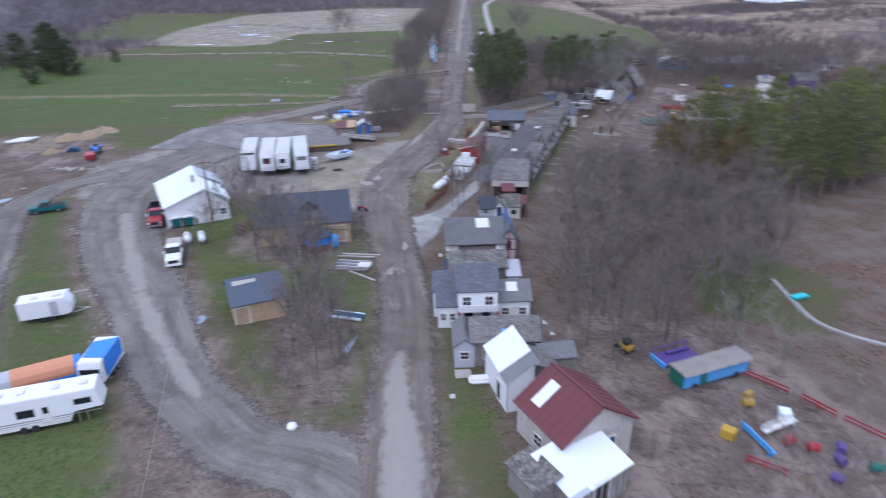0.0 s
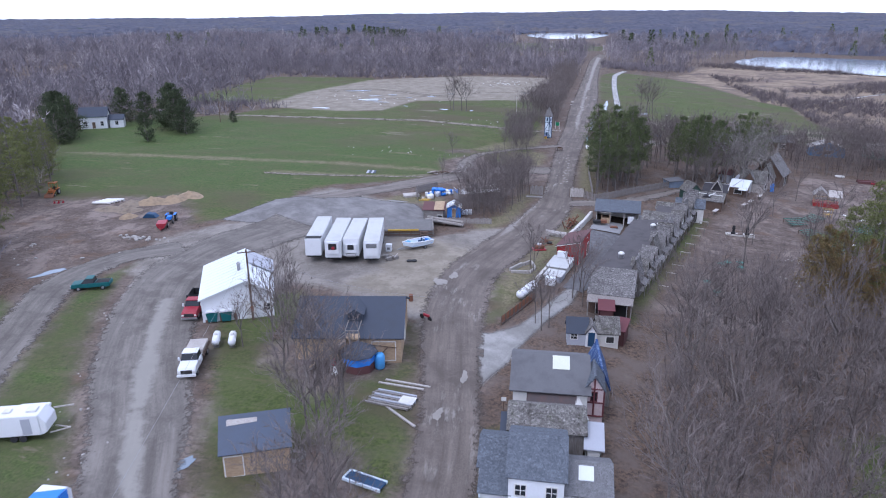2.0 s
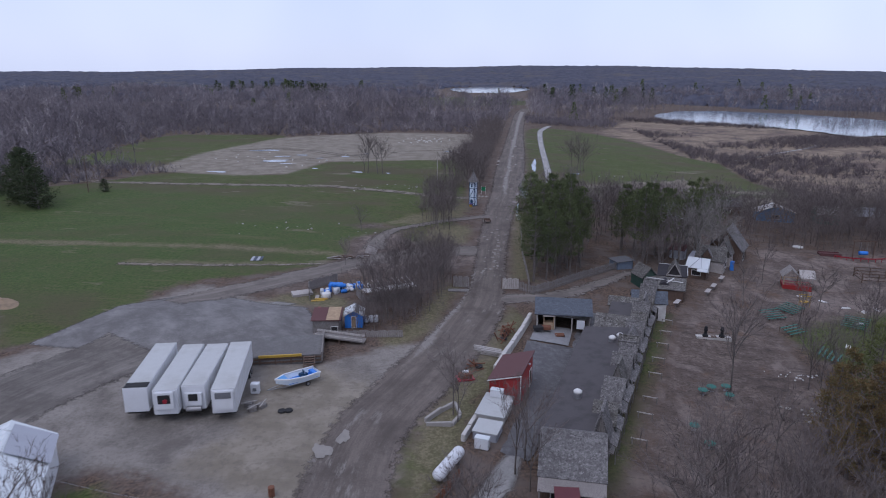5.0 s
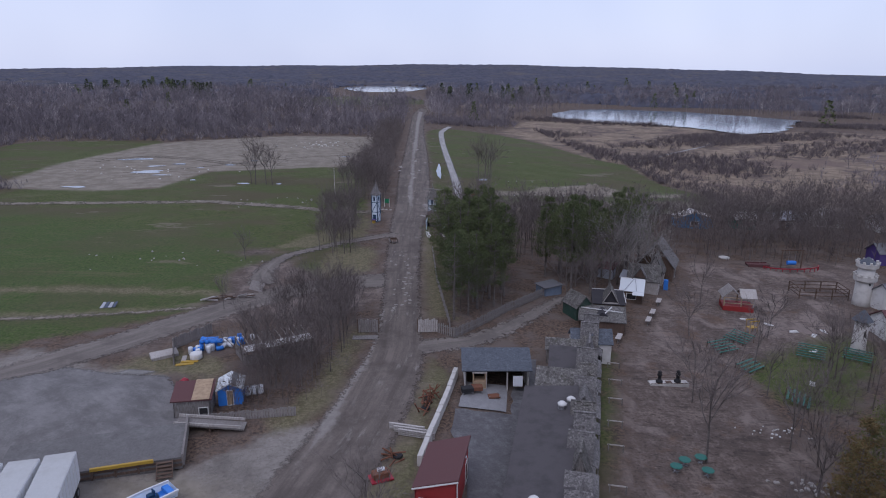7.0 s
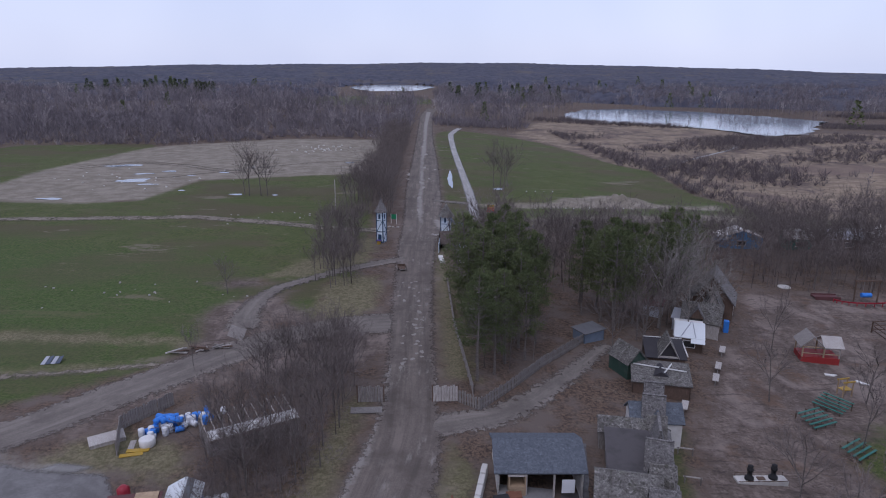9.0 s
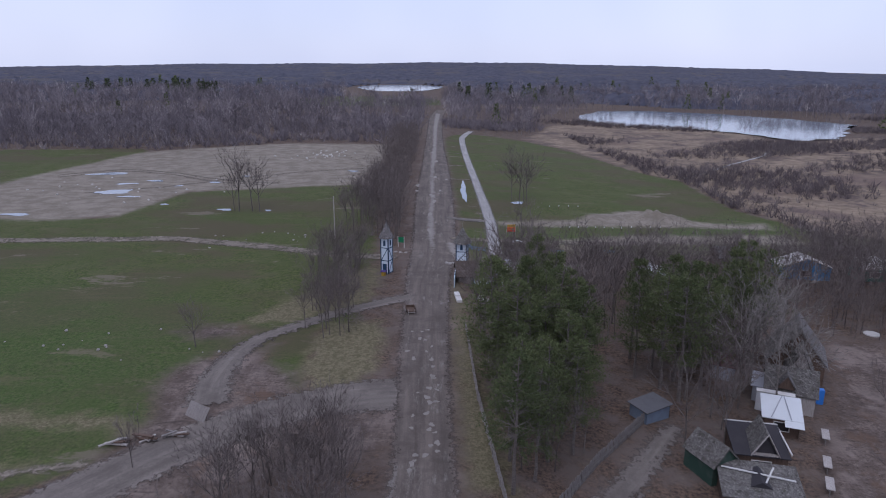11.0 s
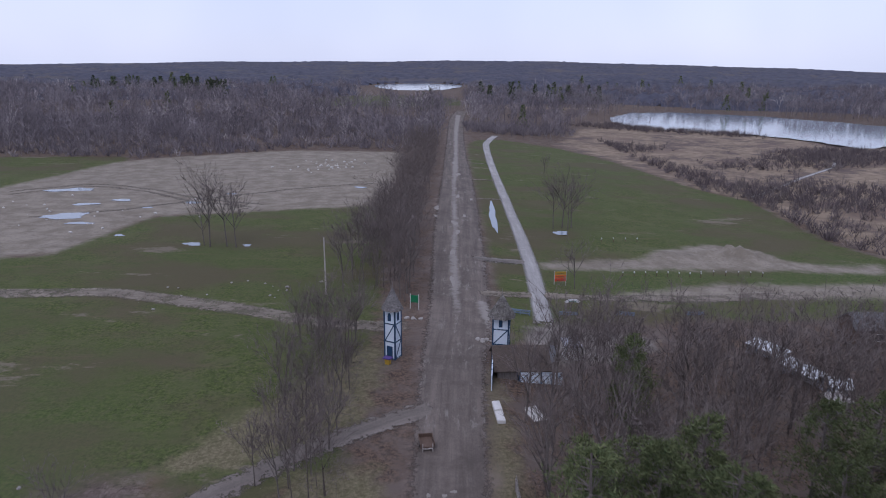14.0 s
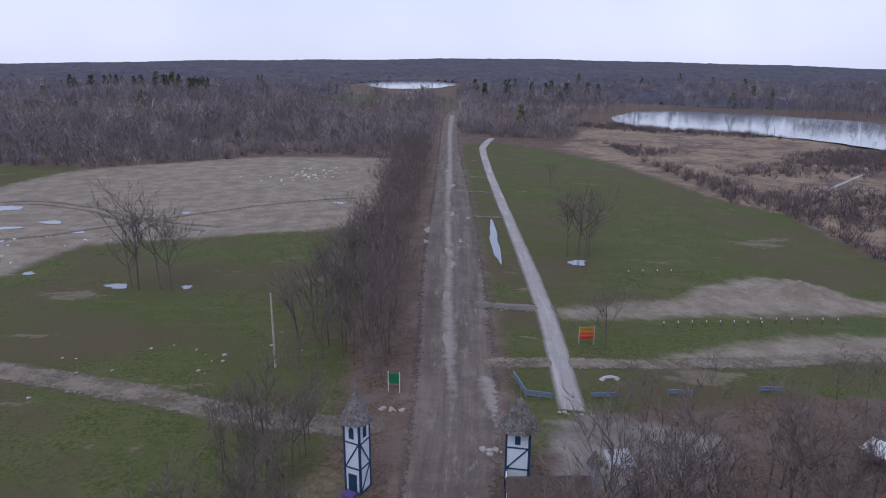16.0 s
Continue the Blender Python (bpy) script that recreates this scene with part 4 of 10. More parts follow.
BARE, PINE, FADED, SHRUB, SPRUCE = [], [], [], [], []
for k in range(6):
    rng = np.random.default_rng(40 + k)
    w, f = bare_crown(rng, 12.0, [0.9, 0.7, 1.0, 0.8, 0.65, 0.95][k], [4, 3, 4, 4, 3, 4][k], 0.040)
    BARE.append(make_tree("bare_tree", "leafless grey-brown tree with fine twigs", w, f, M_BARK, M_TWIG))
rng = np.random.default_rng(60)
w, f = bare_crown(rng, 12.0, 1.15, 4, 0.05)
PALE = make_tree("bare_tree", "leafless pale-barked tree with spreading limbs", w, f, M_PALEBARK, M_PALEBARK)
for k in range(3):
    rng = np.random.default_rng(80 + k)
    w, f = bare_crown(rng, 4.0, 1.2, 3, 0.034)
    SHRUB.append(make_tree("shrub", "leafless brown shrub with thin stems", w, f, M_BARK, M_TWIG))


def pine_crown(rng, height, radius, base, tufts, top_power=0.7, tri=0.55, dense=5.5, layers=0):
    wood, fine = Shape(), Shape()
    p, r = Vector((0, 0, -0.3)), height * 0.013 + 0.05
    for k in range(8):
        q = Vector((rng.normal(0, 0.05), rng.normal(0, 0.05), height * (k + 1) / 8))
        wood.tube(p, q, r, r * 0.82, 6, False)
        p, r = q, r * 0.82
    n_b = int(height * dense)
    for i in range(n_b):
        u = (i + rng.uniform(0, 1)) / n_b
        if layers:
            u = (math.floor(u * layers) + rng.normal(0.5, 0.13)) / layers
            u = min(max(u, 0.0), 1.0)
        z = height * (base + (1 - base) * u)
        rr = radius * (1 - u) ** top_power * rng.uniform(0.55, 1.15) + 0.25
        if u < 0.12:
            rr *= rng.uniform(0.2, 0.9)
        a = rng.uniform(0, math.tau)
        tip = Vector((math.cos(a) * rr, math.sin(a) * rr, z + rr * rng.uniform(-0.05, 0.35)))
        root = Vector((0, 0, z - 0.1 * rr))
        wood.tube(root, tip, 0.045, 0.012, 3, False)
        for _ in range(tufts):
            s = rng.uniform(0.2, 1.05) ** (0.45 if layers else 0.7)
            c = root.lerp(tip, s) + Vector(rng.normal(0, 0.22, 3)) * (0.6 + 0.3 * rr)
            for _ in range(3):
                d = (tip - root).normalized() * 0.6 + Vector(rng.normal(0, 0.75, 3)) + Vector((0, 0, 0.35))
                d = d.normalized() * tri * rng.uniform(0.6, 1.25)
                w = d.cross(Vector(rng.normal(0, 1, 3))).normalized() * tri * rng.uniform(0.07, 0.15)
                fine.add([c - w, c + w, c + d], [(0, 1, 2)])
    return wood, fine


for k in range(4):
    rng = np.random.default_rng(120 + k)
    w, f = pine_crown(rng, 16, [3.7, 3.2, 4.2, 3.5][k], [0.30, 0.36, 0.26, 0.32][k], 30, [0.5, 0.62, 0.45, 0.55][k], 0.36, 5.0, [8, 7, 9, 8][k])
    PINE.append(make_tree("pine", "tall olive-green pine with layered open boughs", w, f, M_BARK, M_NEEDLE))
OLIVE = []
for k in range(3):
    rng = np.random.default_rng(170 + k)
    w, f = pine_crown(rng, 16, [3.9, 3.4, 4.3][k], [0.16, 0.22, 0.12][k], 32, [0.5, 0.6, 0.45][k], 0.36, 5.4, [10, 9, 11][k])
    OLIVE.append(make_tree("pine", "full pine with yellow-olive needles painted brighter", w, f, M_BARK, M_LITOLIVE))
for k in range(2):
    rng = np.random.default_rng(140 + k)
    w, f = pine_crown(rng, 13, 3.2, 0.12, 22, 0.65, 0.40, 5.5)
    FADED.append(make_tree("conifer", "conifer with fading orange-brown needles", w, f, M_BARK, M_LARCH))
for k in range(2):
    rng = np.random.default_rng(150 + k)
    w, f = pine_crown(rng, 10, 4.4, 0.02, 26, 0.5, 0.55, 8.0)
    SPRUCE.append(make_tree("spruce", "dense dark spruce standing in the meadow", w, f, M_BARK, M_BLUEPINE))

plant_rng = np.random.default_rng(5)
used_first = set()


def plant(kinds, x, y, height, native, group):
    src = kinds[plant_rng.integers(len(kinds))]
    k = height / native
    m = pose(x, y, float(land(x, y)) - 0.05, plant_rng.normal(0, 1.5), plant_rng.normal(0, 1.5), plant_rng.uniform(0, 360)) @ Matrix.Diagonal((k * plant_rng.uniform(0.9, 1.12), k * plant_rng.uniform(0.9, 1.12), k, 1))
    if src.name not in used_first:
        used_first.add(src.name)
        src.matrix_basis = m
        ob = src
    else:
        ob = copy_thing(src, m @ Matrix.Diagonal((1 / src.scale.x, 1 / src.scale.y, 1 / src.scale.z, 1)))
    tagged(ob, group=group)
    return ob


THICKET, BRUSH = [], []


def scatter(kinds, outline, count, lo, hi, native, group, gap=2.0, joined=None):
    """Plants spread over an outline: single things, or collected for one joined thicket."""
    p = np.array(outline, float)
    x0, y0, x1, y1 = *p.min(0), *p.max(0)
    done, tries = [], 0
    while len(done) < count and tries < count * 40:
        tries += 1
        x, y = plant_rng.uniform(x0, x1), plant_rng.uniform(y0, y1)
        if float(edge_distance(np.array([x]), np.array([y]), p)[0]) < 0:
            continue
        if any((x - a) ** 2 + (y - b) ** 2 < gap * gap for a, b in done):
            continue
        done.append((x, y))
        h = plant_rng.uniform(lo, hi)
        if joined is None:
            plant(kinds, x, y, h, native, group)
        else:
            joined.append((x, y, h / native))


# island of the loop drive
for x, y, h in ((-15.5, 68, 11), (-17.8, 70.5, 11), (-12.5, 59, 9), (-15, 56.5, 10), (-13.2, 55, 9), (-11.3, 57.5, 9), (-16.5, 59, 8), (-25.5, 80, 12), (-24, 83, 11), (-27, 84.5, 12), (-29, 90, 11), (-30.5, 88, 12), (-13.5, 62, 8), (-33.5, 86, 8), (-23, 80.5, 10), (-16.2, 72, 10)):
    plant(BARE, x, y, h, 12, "trees on the grass island")
for x, y, h in ((-18.3, 69.4, 12), (-15.4, 65.7, 11), (-20.4, 78, 12), (-16.5, 74.4, 12), (-14.6, 60.8, 11)):
    plant(BARE, x, y, h, 12, "trees on the grass island")
scatter(SHRUB, [(-18, 52), (-11, 49), (-9, 60), (-12, 70), (-18, 64)], 22, 2.0, 4.2, 4, "shrubs on the grass island", 1.0)
# stalls' forecourt
for x, y, h in ((1.5, 98.5, 9), (2.4, 99.5, 8), (0.6, 100.3, 8), (-1.6, 120.5, 9), (5.2, 109.5, 10), (6.2, 112, 10), (6.6, 107, 9), (-1.0, 119, 7)):
    plant(BARE, x, y, h, 12, "trees before the stalls")
# wood east of the stalls
EAST = [(12.5, 58), (14, 78), (17, 98), (20, 106), (30, 111), (40, 109), (47, 100), (46, 84), (38, 70), (26, 62), (17, 56)]
scatter(BARE, EAST, 60, 9, 15, 12, "bare wood beside the stalls", 2.8)
scatter(BARE, EAST, 70, 6, 13, 12, "", 1.6, THICKET)
scatter(SHRUB, EAST, 26, 1.5, 4, 4, "", 1.4, BRUSH)
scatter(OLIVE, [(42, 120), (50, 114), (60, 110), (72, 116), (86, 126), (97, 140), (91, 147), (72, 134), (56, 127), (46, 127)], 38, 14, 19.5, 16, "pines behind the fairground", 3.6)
scatter(FADED, [(38, 121), (40, 113), (46, 108), (53, 111), (47, 122), (42, 125)], 22, 8, 13, 13, "fading conifers behind the fairground", 2.6)
scatter(BARE, [(40, 112), (46, 134), (60, 146), (84, 140), (84, 150), (60, 156), (44, 140)], 40, 7, 12, 12, "", 2.0, THICKET)
for x, y, h in ((33, 118, 9), (38, 148, 10), (33.5, 134, 15), (44.5, 137, 10), (52, 159, 10), (60, 170, 9), (47, 170, 9), (56, 186, 10), (49, 150, 8), (42, 128, 9), (63, 158, 9)):
    plant(BARE, x, y, h, 12, "single trees in the fairground")
plant([PALE], 30, 60, 9, 12, "pale trees by the wagon")
plant([PALE], 33, 56, 8, 12, "pale trees by the wagon")
scatter(BARE, [(22, 34), (20, 42), (34, 40), (44, 46), (50, 60), (58, 56), (50, 36)], 30, 4, 8, 12, "", 2.0, THICKET)
scatter([PALE], [(25, 38), (24, 50), (34, 54), (44, 50), (46, 40), (36, 34)], 16, 2.6, 4.6, 12, "pale brush over the playground", 2.2)
# pine grove right of the road
scatter(PINE, [(9.5, 171), (9.5, 187), (20.5, 187), (16, 176)], 13, 12, 15, 16, "pine grove by the gate", 3.0)
scatter(PINE, [(10, 187), (10, 196), (19.5, 197), (21.5, 193), (21, 187)], 11, 15, 18.5, 16, "pine grove by the gate", 3.0)
scatter(PINE, [(29, 193), (31, 206), (43, 209), (55, 217), (54, 210), (45, 200), (35, 191)], 17, 13, 17, 16, "pine grove by the gate", 3.5)
scatter(BARE, [(9, 170), (10, 202), (20, 204), (22, 196), (18, 177)], 18, 8, 12, 12, "", 2.2, THICKET)
scatter(BARE, [(28, 182), (36, 196), (45, 206), (48, 200), (40, 186), (32, 178)], 10, 9, 13, 12, "trees behind the booths", 2.5)
plant([PALE], 41.5, 194.5, 16, 12, "trees behind the booths")
plant([PALE], 46.5, 201.5, 14, 12, "trees behind the booths")
plant([PALE], 52.4, 204.6, 16, 12, "trees behind the booths")
plant([PALE], 49, 208.2, 14, 12, "trees behind the booths")
for x, y, h in ((46, 199, 13), (49, 194, 12), (44.5, 190, 12), (52, 200, 11)):
    plant([PALE], x, y, h, 12, "trees behind the booths")
BEHIND = [(9, 199), (10, 232), (24, 240), (48, 242), (62, 238), (54, 222), (34, 216), (20, 200)]
scatter(BARE, BEHIND, 44, 10, 15, 12, "bare wood behind the grove", 2.6)
plant(PINE[1:2], 19.6, 215.5, 15, 16, "pine grove by the gate")
scatter(BARE, [(62, 238), (66, 246), (128, 247), (130, 236), (96, 230)], 70, 7, 12, 12, "", 1.8, THICKET)
scatter(BARE, BEHIND, 52, 9, 14, 12, "", 2.2, THICKET)
scatter(SHRUB, BEHIND, 70, 2, 5, 4, "", 1.4, BRUSH)
scatter(BARE, [(17, 240), (20, 254), (60, 262), (100, 266), (100, 250), (60, 240), (40, 238)], 46, 5, 9, 12, "", 2.0, THICKET)
scatter(BARE, [(62, 216), (62, 250), (130, 266), (140, 226), (100, 212)], 110, 7, 12, 12, "", 2.2, THICKET)
scatter(BARE, [(82, 232), (84, 262), (104, 268), (150, 270), (164, 240), (120, 230)], 150, 8, 13, 12, "", 1.8, THICKET)
scatter(BARE, [(60, 215), (60, 236), (122, 242), (122, 217), (96, 213)], 130, 5, 9, 12, "", 1.4, THICKET)
scatter(BARE, [(100, 140), (96, 180), (104, 212), (150, 226), (160, 160)], 120, 8, 13, 12, "", 2.2, THICKET)
# brush west of the gate
scatter(BARE, [(-19, 142), (-12, 144), (-9, 152), (-11, 158), (-18, 155)], 46, 2.5, 5, 12, "", 0.9, THICKET)
scatter(BARE, [(-18, 146), (-8, 150), (-5.5, 170), (-8, 182), (-18, 172), (-20, 158)], 30, 6, 10, 12, "brush beside the gate", 1.6)
scatter(BARE, [(-19, 142), (-12, 144), (-9, 152), (-11, 158), (-18, 155)], 46, 2.5, 5, 12, "", 0.9, THICKET)
scatter(BARE, [(-18, 146), (-8, 150), (-5.5, 170), (-8, 182), (-18, 172), (-20, 158)], 30, 4, 8, 12, "", 1.2, THICKET)
scatter(SHRUB, [(-17, 143), (-7, 146), (-5, 170), (-8, 180), (-18, 170)], 75, 1.5, 4, 4, "", 1.0, BRUSH)
scatter(BARE, [(-14, 148), (-7, 150), (-5, 166), (-7, 178), (-15, 170)], 26, 6, 10, 12, "", 1.4, THICKET)
# hedge of trees along the road
scatter(BARE, [(-8.5, 206), (-9.5, 232), (-14, 240), (-17, 222), (-13, 208)], 16, 7, 11, 12, "trees by the striped tower", 1.8)
scatter(BARE, [(-8.5, 206), (-9.5, 236), (-11, 250), (-19, 250), (-18, 226), (-13, 208)], 34, 5, 10, 12, "", 1.3, THICKET)
HEDGE = [(-3.5, 262), (-2.5, 320), (0.5, 400), (3, 470), (-6, 470), (-11.5, 400), (-11.5, 320), (-14, 262)]
scatter(BARE, [(-3.5, 262), (-2.5, 320), (-14, 320), (-16, 262)], 34, 9, 14, 12, "tree line along the road", 2.4)
scatter(BARE, HEDGE, 190, 5, 13, 12, "", 1.5, THICKET)
scatter(SHRUB, HEDGE, 90, 2, 5, 4, "", 1.5, BRUSH)
scatter(BARE, [(-10, 242), (-10, 250), (-18, 252), (-18, 240)], 7, 6, 10, 12, "trees by the striped tower", 2.0)
scatter(SHRUB, [(-8, 206), (-8.5, 236), (-14, 246), (-18, 226), (-12, 208)], 36, 1.5, 3.5, 4, "", 1.1, BRUSH)
for x, y, h in ((-46, 293, 18), (-42.6, 293.5, 15), (-40.6, 293, 14), (-47.5, 294, 11), (-30, 205, 7), (-27, 176, 6), (-16, 212, 8)):
    plant(BARE, x, y, h, 12, "single trees in the meadow")
for x, y, h in ((30.5, 321, 14), (33, 322.5, 16), (35.5, 323, 14), (34, 320, 12), (26.3, 274.2, 10), (40, 395, 9), (100, 372, 9), (104, 352, 9)):
    plant(BARE, x, y, h, 12, "single trees on the lawn")
# dark conifers and bare wood on the meadow's west side
for x, y, h in ((-125.6, 204, 8.5), (-126, 222, 13), (-131, 226.5, 15), (-121.5, 219, 11), (-135, 231, 13), (-152, 203, 13), (-158, 207, 14), (-165, 213, 13), (-150, 196, 12), (-172, 222, 11), (-158, 238, 12), (-147, 236, 11), (-118.5, 245, 4)):
    plant(SPRUCE, x, y, h, 10, "dark spruces by the meadow")
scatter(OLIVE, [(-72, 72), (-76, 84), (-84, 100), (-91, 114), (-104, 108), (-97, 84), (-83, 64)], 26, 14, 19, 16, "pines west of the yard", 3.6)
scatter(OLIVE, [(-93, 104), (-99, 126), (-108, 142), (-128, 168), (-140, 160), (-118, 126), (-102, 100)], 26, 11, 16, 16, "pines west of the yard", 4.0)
WESTWOOD = [(-66, 62), (-76, 88), (-96, 108), (-108, 132), (-126, 152), (-142, 185), (-165, 205), (-175, 180), (-140, 120), (-100, 70), (-75, 45)]
scatter(BARE, WESTWOOD, 90, 7, 13, 12, "", 2.4, THICKET)
scatter(SHRUB, [(-42, 36), (-60, 66), (-72, 90), (-80, 100), (-90, 92), (-75, 60), (-52, 30)], 130, 1.5, 4, 4, "", 1.2, BRUSH)
scatter(SHRUB, [(-72, 104), (-70, 118), (-84, 124), (-100, 132), (-96, 112), (-82, 98)], 60, 0.8, 1.8, 4, "", 1.0, BRUSH)
for k in BARE + PINE + OLIVE + SHRUB + FADED + SPRUCE + [PALE]:
    if k.name not in used_first:
        for c in list(k.children):
            bpy.data.objects.remove(c)
        bpy.data.objects.remove(k)


# ---- far woods ----
def light_tree(seed, height, spread, limbs, twig_w, keep=1.0, levels=4):
    """The same crown for joined woods, all of it slivers."""
    rng = np.random.default_rng(seed)
    v, f = [], []
    for lv, a, b, r in boughs(rng, height, spread, limbs):
        if lv > levels or (lv >= 2 and rng.uniform(0, 1) > keep):
            continue
        w0 = max(r, twig_w * 0.5) if lv < 4 else twig_w * 0.5
        for _ in range(3 if lv == 0 else 1):
            w = (b - a).cross(Vector(rng.normal(0, 1, 3))).normalized() * w0
            n0 = len(v)
            v += [tuple(a - w), tuple(a + w), tuple(b + (b - a) * (0.6 if lv == 0 else 0.1))]
            f.append((n0, n0 + 1, n0 + 2))
    return np.array(v), np.array(f)


def far_conifer(rng):
    v, f = [], []
    for k in range(90):
        u = (k / 90) ** 0.9
        r = 2.6 * (1 - u) + 0.2
        a = rng.uniform(0, math.tau)
        c = np.array([math.cos(a) * r * rng.uniform(0.2, 1), math.sin(a) * r * rng.uniform(0.2, 1), 1.2 + 10 * u])
        d = np.array([math.cos(a), math.sin(a), 0.5]) * rng.uniform(0.6, 1.2)
        w = np.cross(d, rng.normal(0, 1, 3))
        w = w / np.linalg.norm(w) * 0.45
        n = len(v)
        v += [c - w, c + w, c + d]
        f.append((n, n + 1, n + 2))
    return np.array(v), np.array(f)


def merged(name, prototypes, places, material, label, category="woods", stems=6):
    """Many light plants joined into one mesh; places: x, y, height factor. Each has a tone; its first corners are the stem."""
    rng = np.random.default_rng(len(places) + 3)
    allv, allf, off, tones, stem_all = [], [], 0, [], []
    pick = rng.integers(len(prototypes), size=len(places))
    for k, (pv, pf) in enumerate(prototypes):
        sel = places[pick == k]
        if not len(sel):
            continue
        a = rng.uniform(0, math.tau, len(sel))
        c, s = np.cos(a)[:, None], np.sin(a)[:, None]
        sc = sel[:, 2][:, None]
        wide = sc * rng.uniform(0.85, 1.25, (len(sel), 1))
        x = (pv[None, :, 0] * c - pv[None, :, 1] * s) * wide + sel[:, 0][:, None]
        y = (pv[None, :, 0] * s + pv[None, :, 1] * c) * wide + sel[:, 1][:, None]
        z = pv[None, :, 2] * sc + land(sel[:, 0], sel[:, 1])[:, None]
        allv.append(np.stack([x, y, z], -1).reshape(-1, 3))
        base = (np.arange(len(sel)) * len(pv))[:, None, None] + off
        allf.append((pf[None] + base).reshape(-1, 3))
        off += len(sel) * len(pv)
        tones.append(np.repeat(np.clip(rng.beta(1.2, 2.6, len(sel)), 0, 1), len(pv)))
        stem_flag = np.zeros(len(pv))
        stem_flag[:stems] = 1
        stem_all.append(np.tile(stem_flag, len(sel)))
    co, tri = np.concatenate(allv), np.concatenate(allf)
    me = bpy.data.meshes.new(name)
    me.vertices.add(len(co))
    me.vertices.foreach_set("co", co.ravel())
    me.loops.add(tri.size)
    me.loops.foreach_set("vertex_index", tri.ravel().astype(np.int32))
    me.polygons.add(len(tri))
    me.polygons.foreach_set("loop_start", np.arange(0, tri.size, 3, dtype=np.int32))
    me.polygons.foreach_set("loop_total", np.full(len(tri), 3, np.int32))
    me.update(calc_edges=True)
    for key, val in (("tone", tones), ("stem", stem_all)):
        me.attributes.new(key, "FLOAT", "POINT").data.foreach_set("value", np.concatenate(val).astype(np.float32))
    me.materials.append(material)
    return tagged(new(name, me), label, category, kind="stuff")


CLEAR = [o for key in ("grass", "gravel", "bare", "earth") for o in ZONES[key]] + ZONES["reed"] + [LAKE]


def wooded(x, y, margin=2.0):
    """Where the far woods stand: outside clearings, roads and water, and off a wedge kept open to fit the camera's view
    of the far pond.
    """
    ok = np.ones(x.shape, bool)
    for o in CLEAR:
        ok &= edge_distance(x, y, o) < -margin
    for rows in (MAIN, LOOP, WEST):
        p = spline(rows, 6)
        for a, b in zip(p[:-1], p[1:]):
            e = b[:2] - a[:2]
            t = np.clip(((x - a[0]) * e[0] + (y - a[1]) * e[1]) / (e @ e + 1e-9), 0, 1)
            ok &= np.hypot(x - a[0] - t * e[0], y - a[1] - t * e[1]) > b[2] / 2 + margin
    ok &= np.hypot((x + 25) / 85, (y - 1330) / 182) > 1
    ok &= ~((np.abs(x + 25) < 40 + 0.12 * (y - 800)) & (y > 790) & (y < 1340))
    return ok


frng = np.random.default_rng(77)
n = 60000
fx, fy = frng.uniform(-620, 720, n), frng.uniform(90, 1050, n)
span = np.abs(np.arctan2(fx, fy - 20)) < radians(47)
near_side = ((np.abs(fx) > 70) | (fy > 440)) & ~((fx > -70) & (fx < 160) & (fy < 268))
wet = (fx > 96) & (fy > 255) & (fy < 640)
dense = frng.uniform(0, 1, n) < np.where(fy < 560, 0.55, 0.42)
ok = span & near_side & dense & ~wet
ok &= ~((fx > 14) & (fx < 100) & (fy > 262) & (fy < 540))
idx = np.nonzero(ok)[0]
idx = idx[wooded(fx[idx], fy[idx], 3.0)]
lump = np.sin(fx * 0.043 + 1.7 * np.sin(fy * 0.031)) + np.sin(fy * 0.052 + 1.3 * np.sin(fx * 0.027 + 1.0))
gaps = (lump[idx] + frng.normal(0, 0.3, len(idx)) > -1.25) & (frng.uniform(0, 1, len(idx)) < 0.86)
idx = idx[gaps]
trees = np.stack([fx[idx], fy[idx], np.clip(1.2 + 0.24 * lump[idx] + frng.normal(0, 0.30, len(idx)), 0.5, 2.1)], 1)
side_x, side_y = frng.uniform(130, 420, 5200), frng.uniform(255, 520, 5200)
side_ok = edge_distance(side_x, side_y, [(140, 258), (250, 258), (420, 400), (410, 510), (320, 440), (215, 350), (160, 300)]) + frng.normal(0, 9, 5200) > 0
side_ok &= frng.uniform(0, 1, 5200) < 0.35
trees = np.concatenate([trees, np.stack([side_x[side_ok], side_y[side_ok], frng.uniform(0.5, 1.1, side_ok.sum())], 1)])
protos = [light_tree(200 + k, 10.0, [0.8, 0.65, 0.95][k % 3], 3, 0.20, 0.5, 3) for k in range(8)]


grown = np.array(THICKET)
far_side = grown[:, 1] > 200
merged("roadside_trees", [light_tree(440 + k, 12.0, [0.75, 0.6, 0.9][k % 3], 3, 0.058, 0.62) for k in range(6)], grown[far_side], M_TWIG, "leafless trees in a belt along the road and stalls", "trees", 9)
merged("thicket", [light_tree(400 + k, 12.0, [0.75, 0.6, 0.9][k % 3], 3, 0.044, 0.62) for k in range(6)], grown[~far_side], M_TWIG, "dense leafless young trees beside the stalls and road", "trees", 9)
merged("brushwood", [light_tree(420 + k, 4.0, 1.2, 3, 0.05, 0.3) for k in range(4)], np.array(BRUSH), M_TWIG, "low leafless brush and undergrowth", "shrubs")
n = 20000
ux, uy = frng.uniform(-330, 300, n), frng.uniform(150, 620, n)
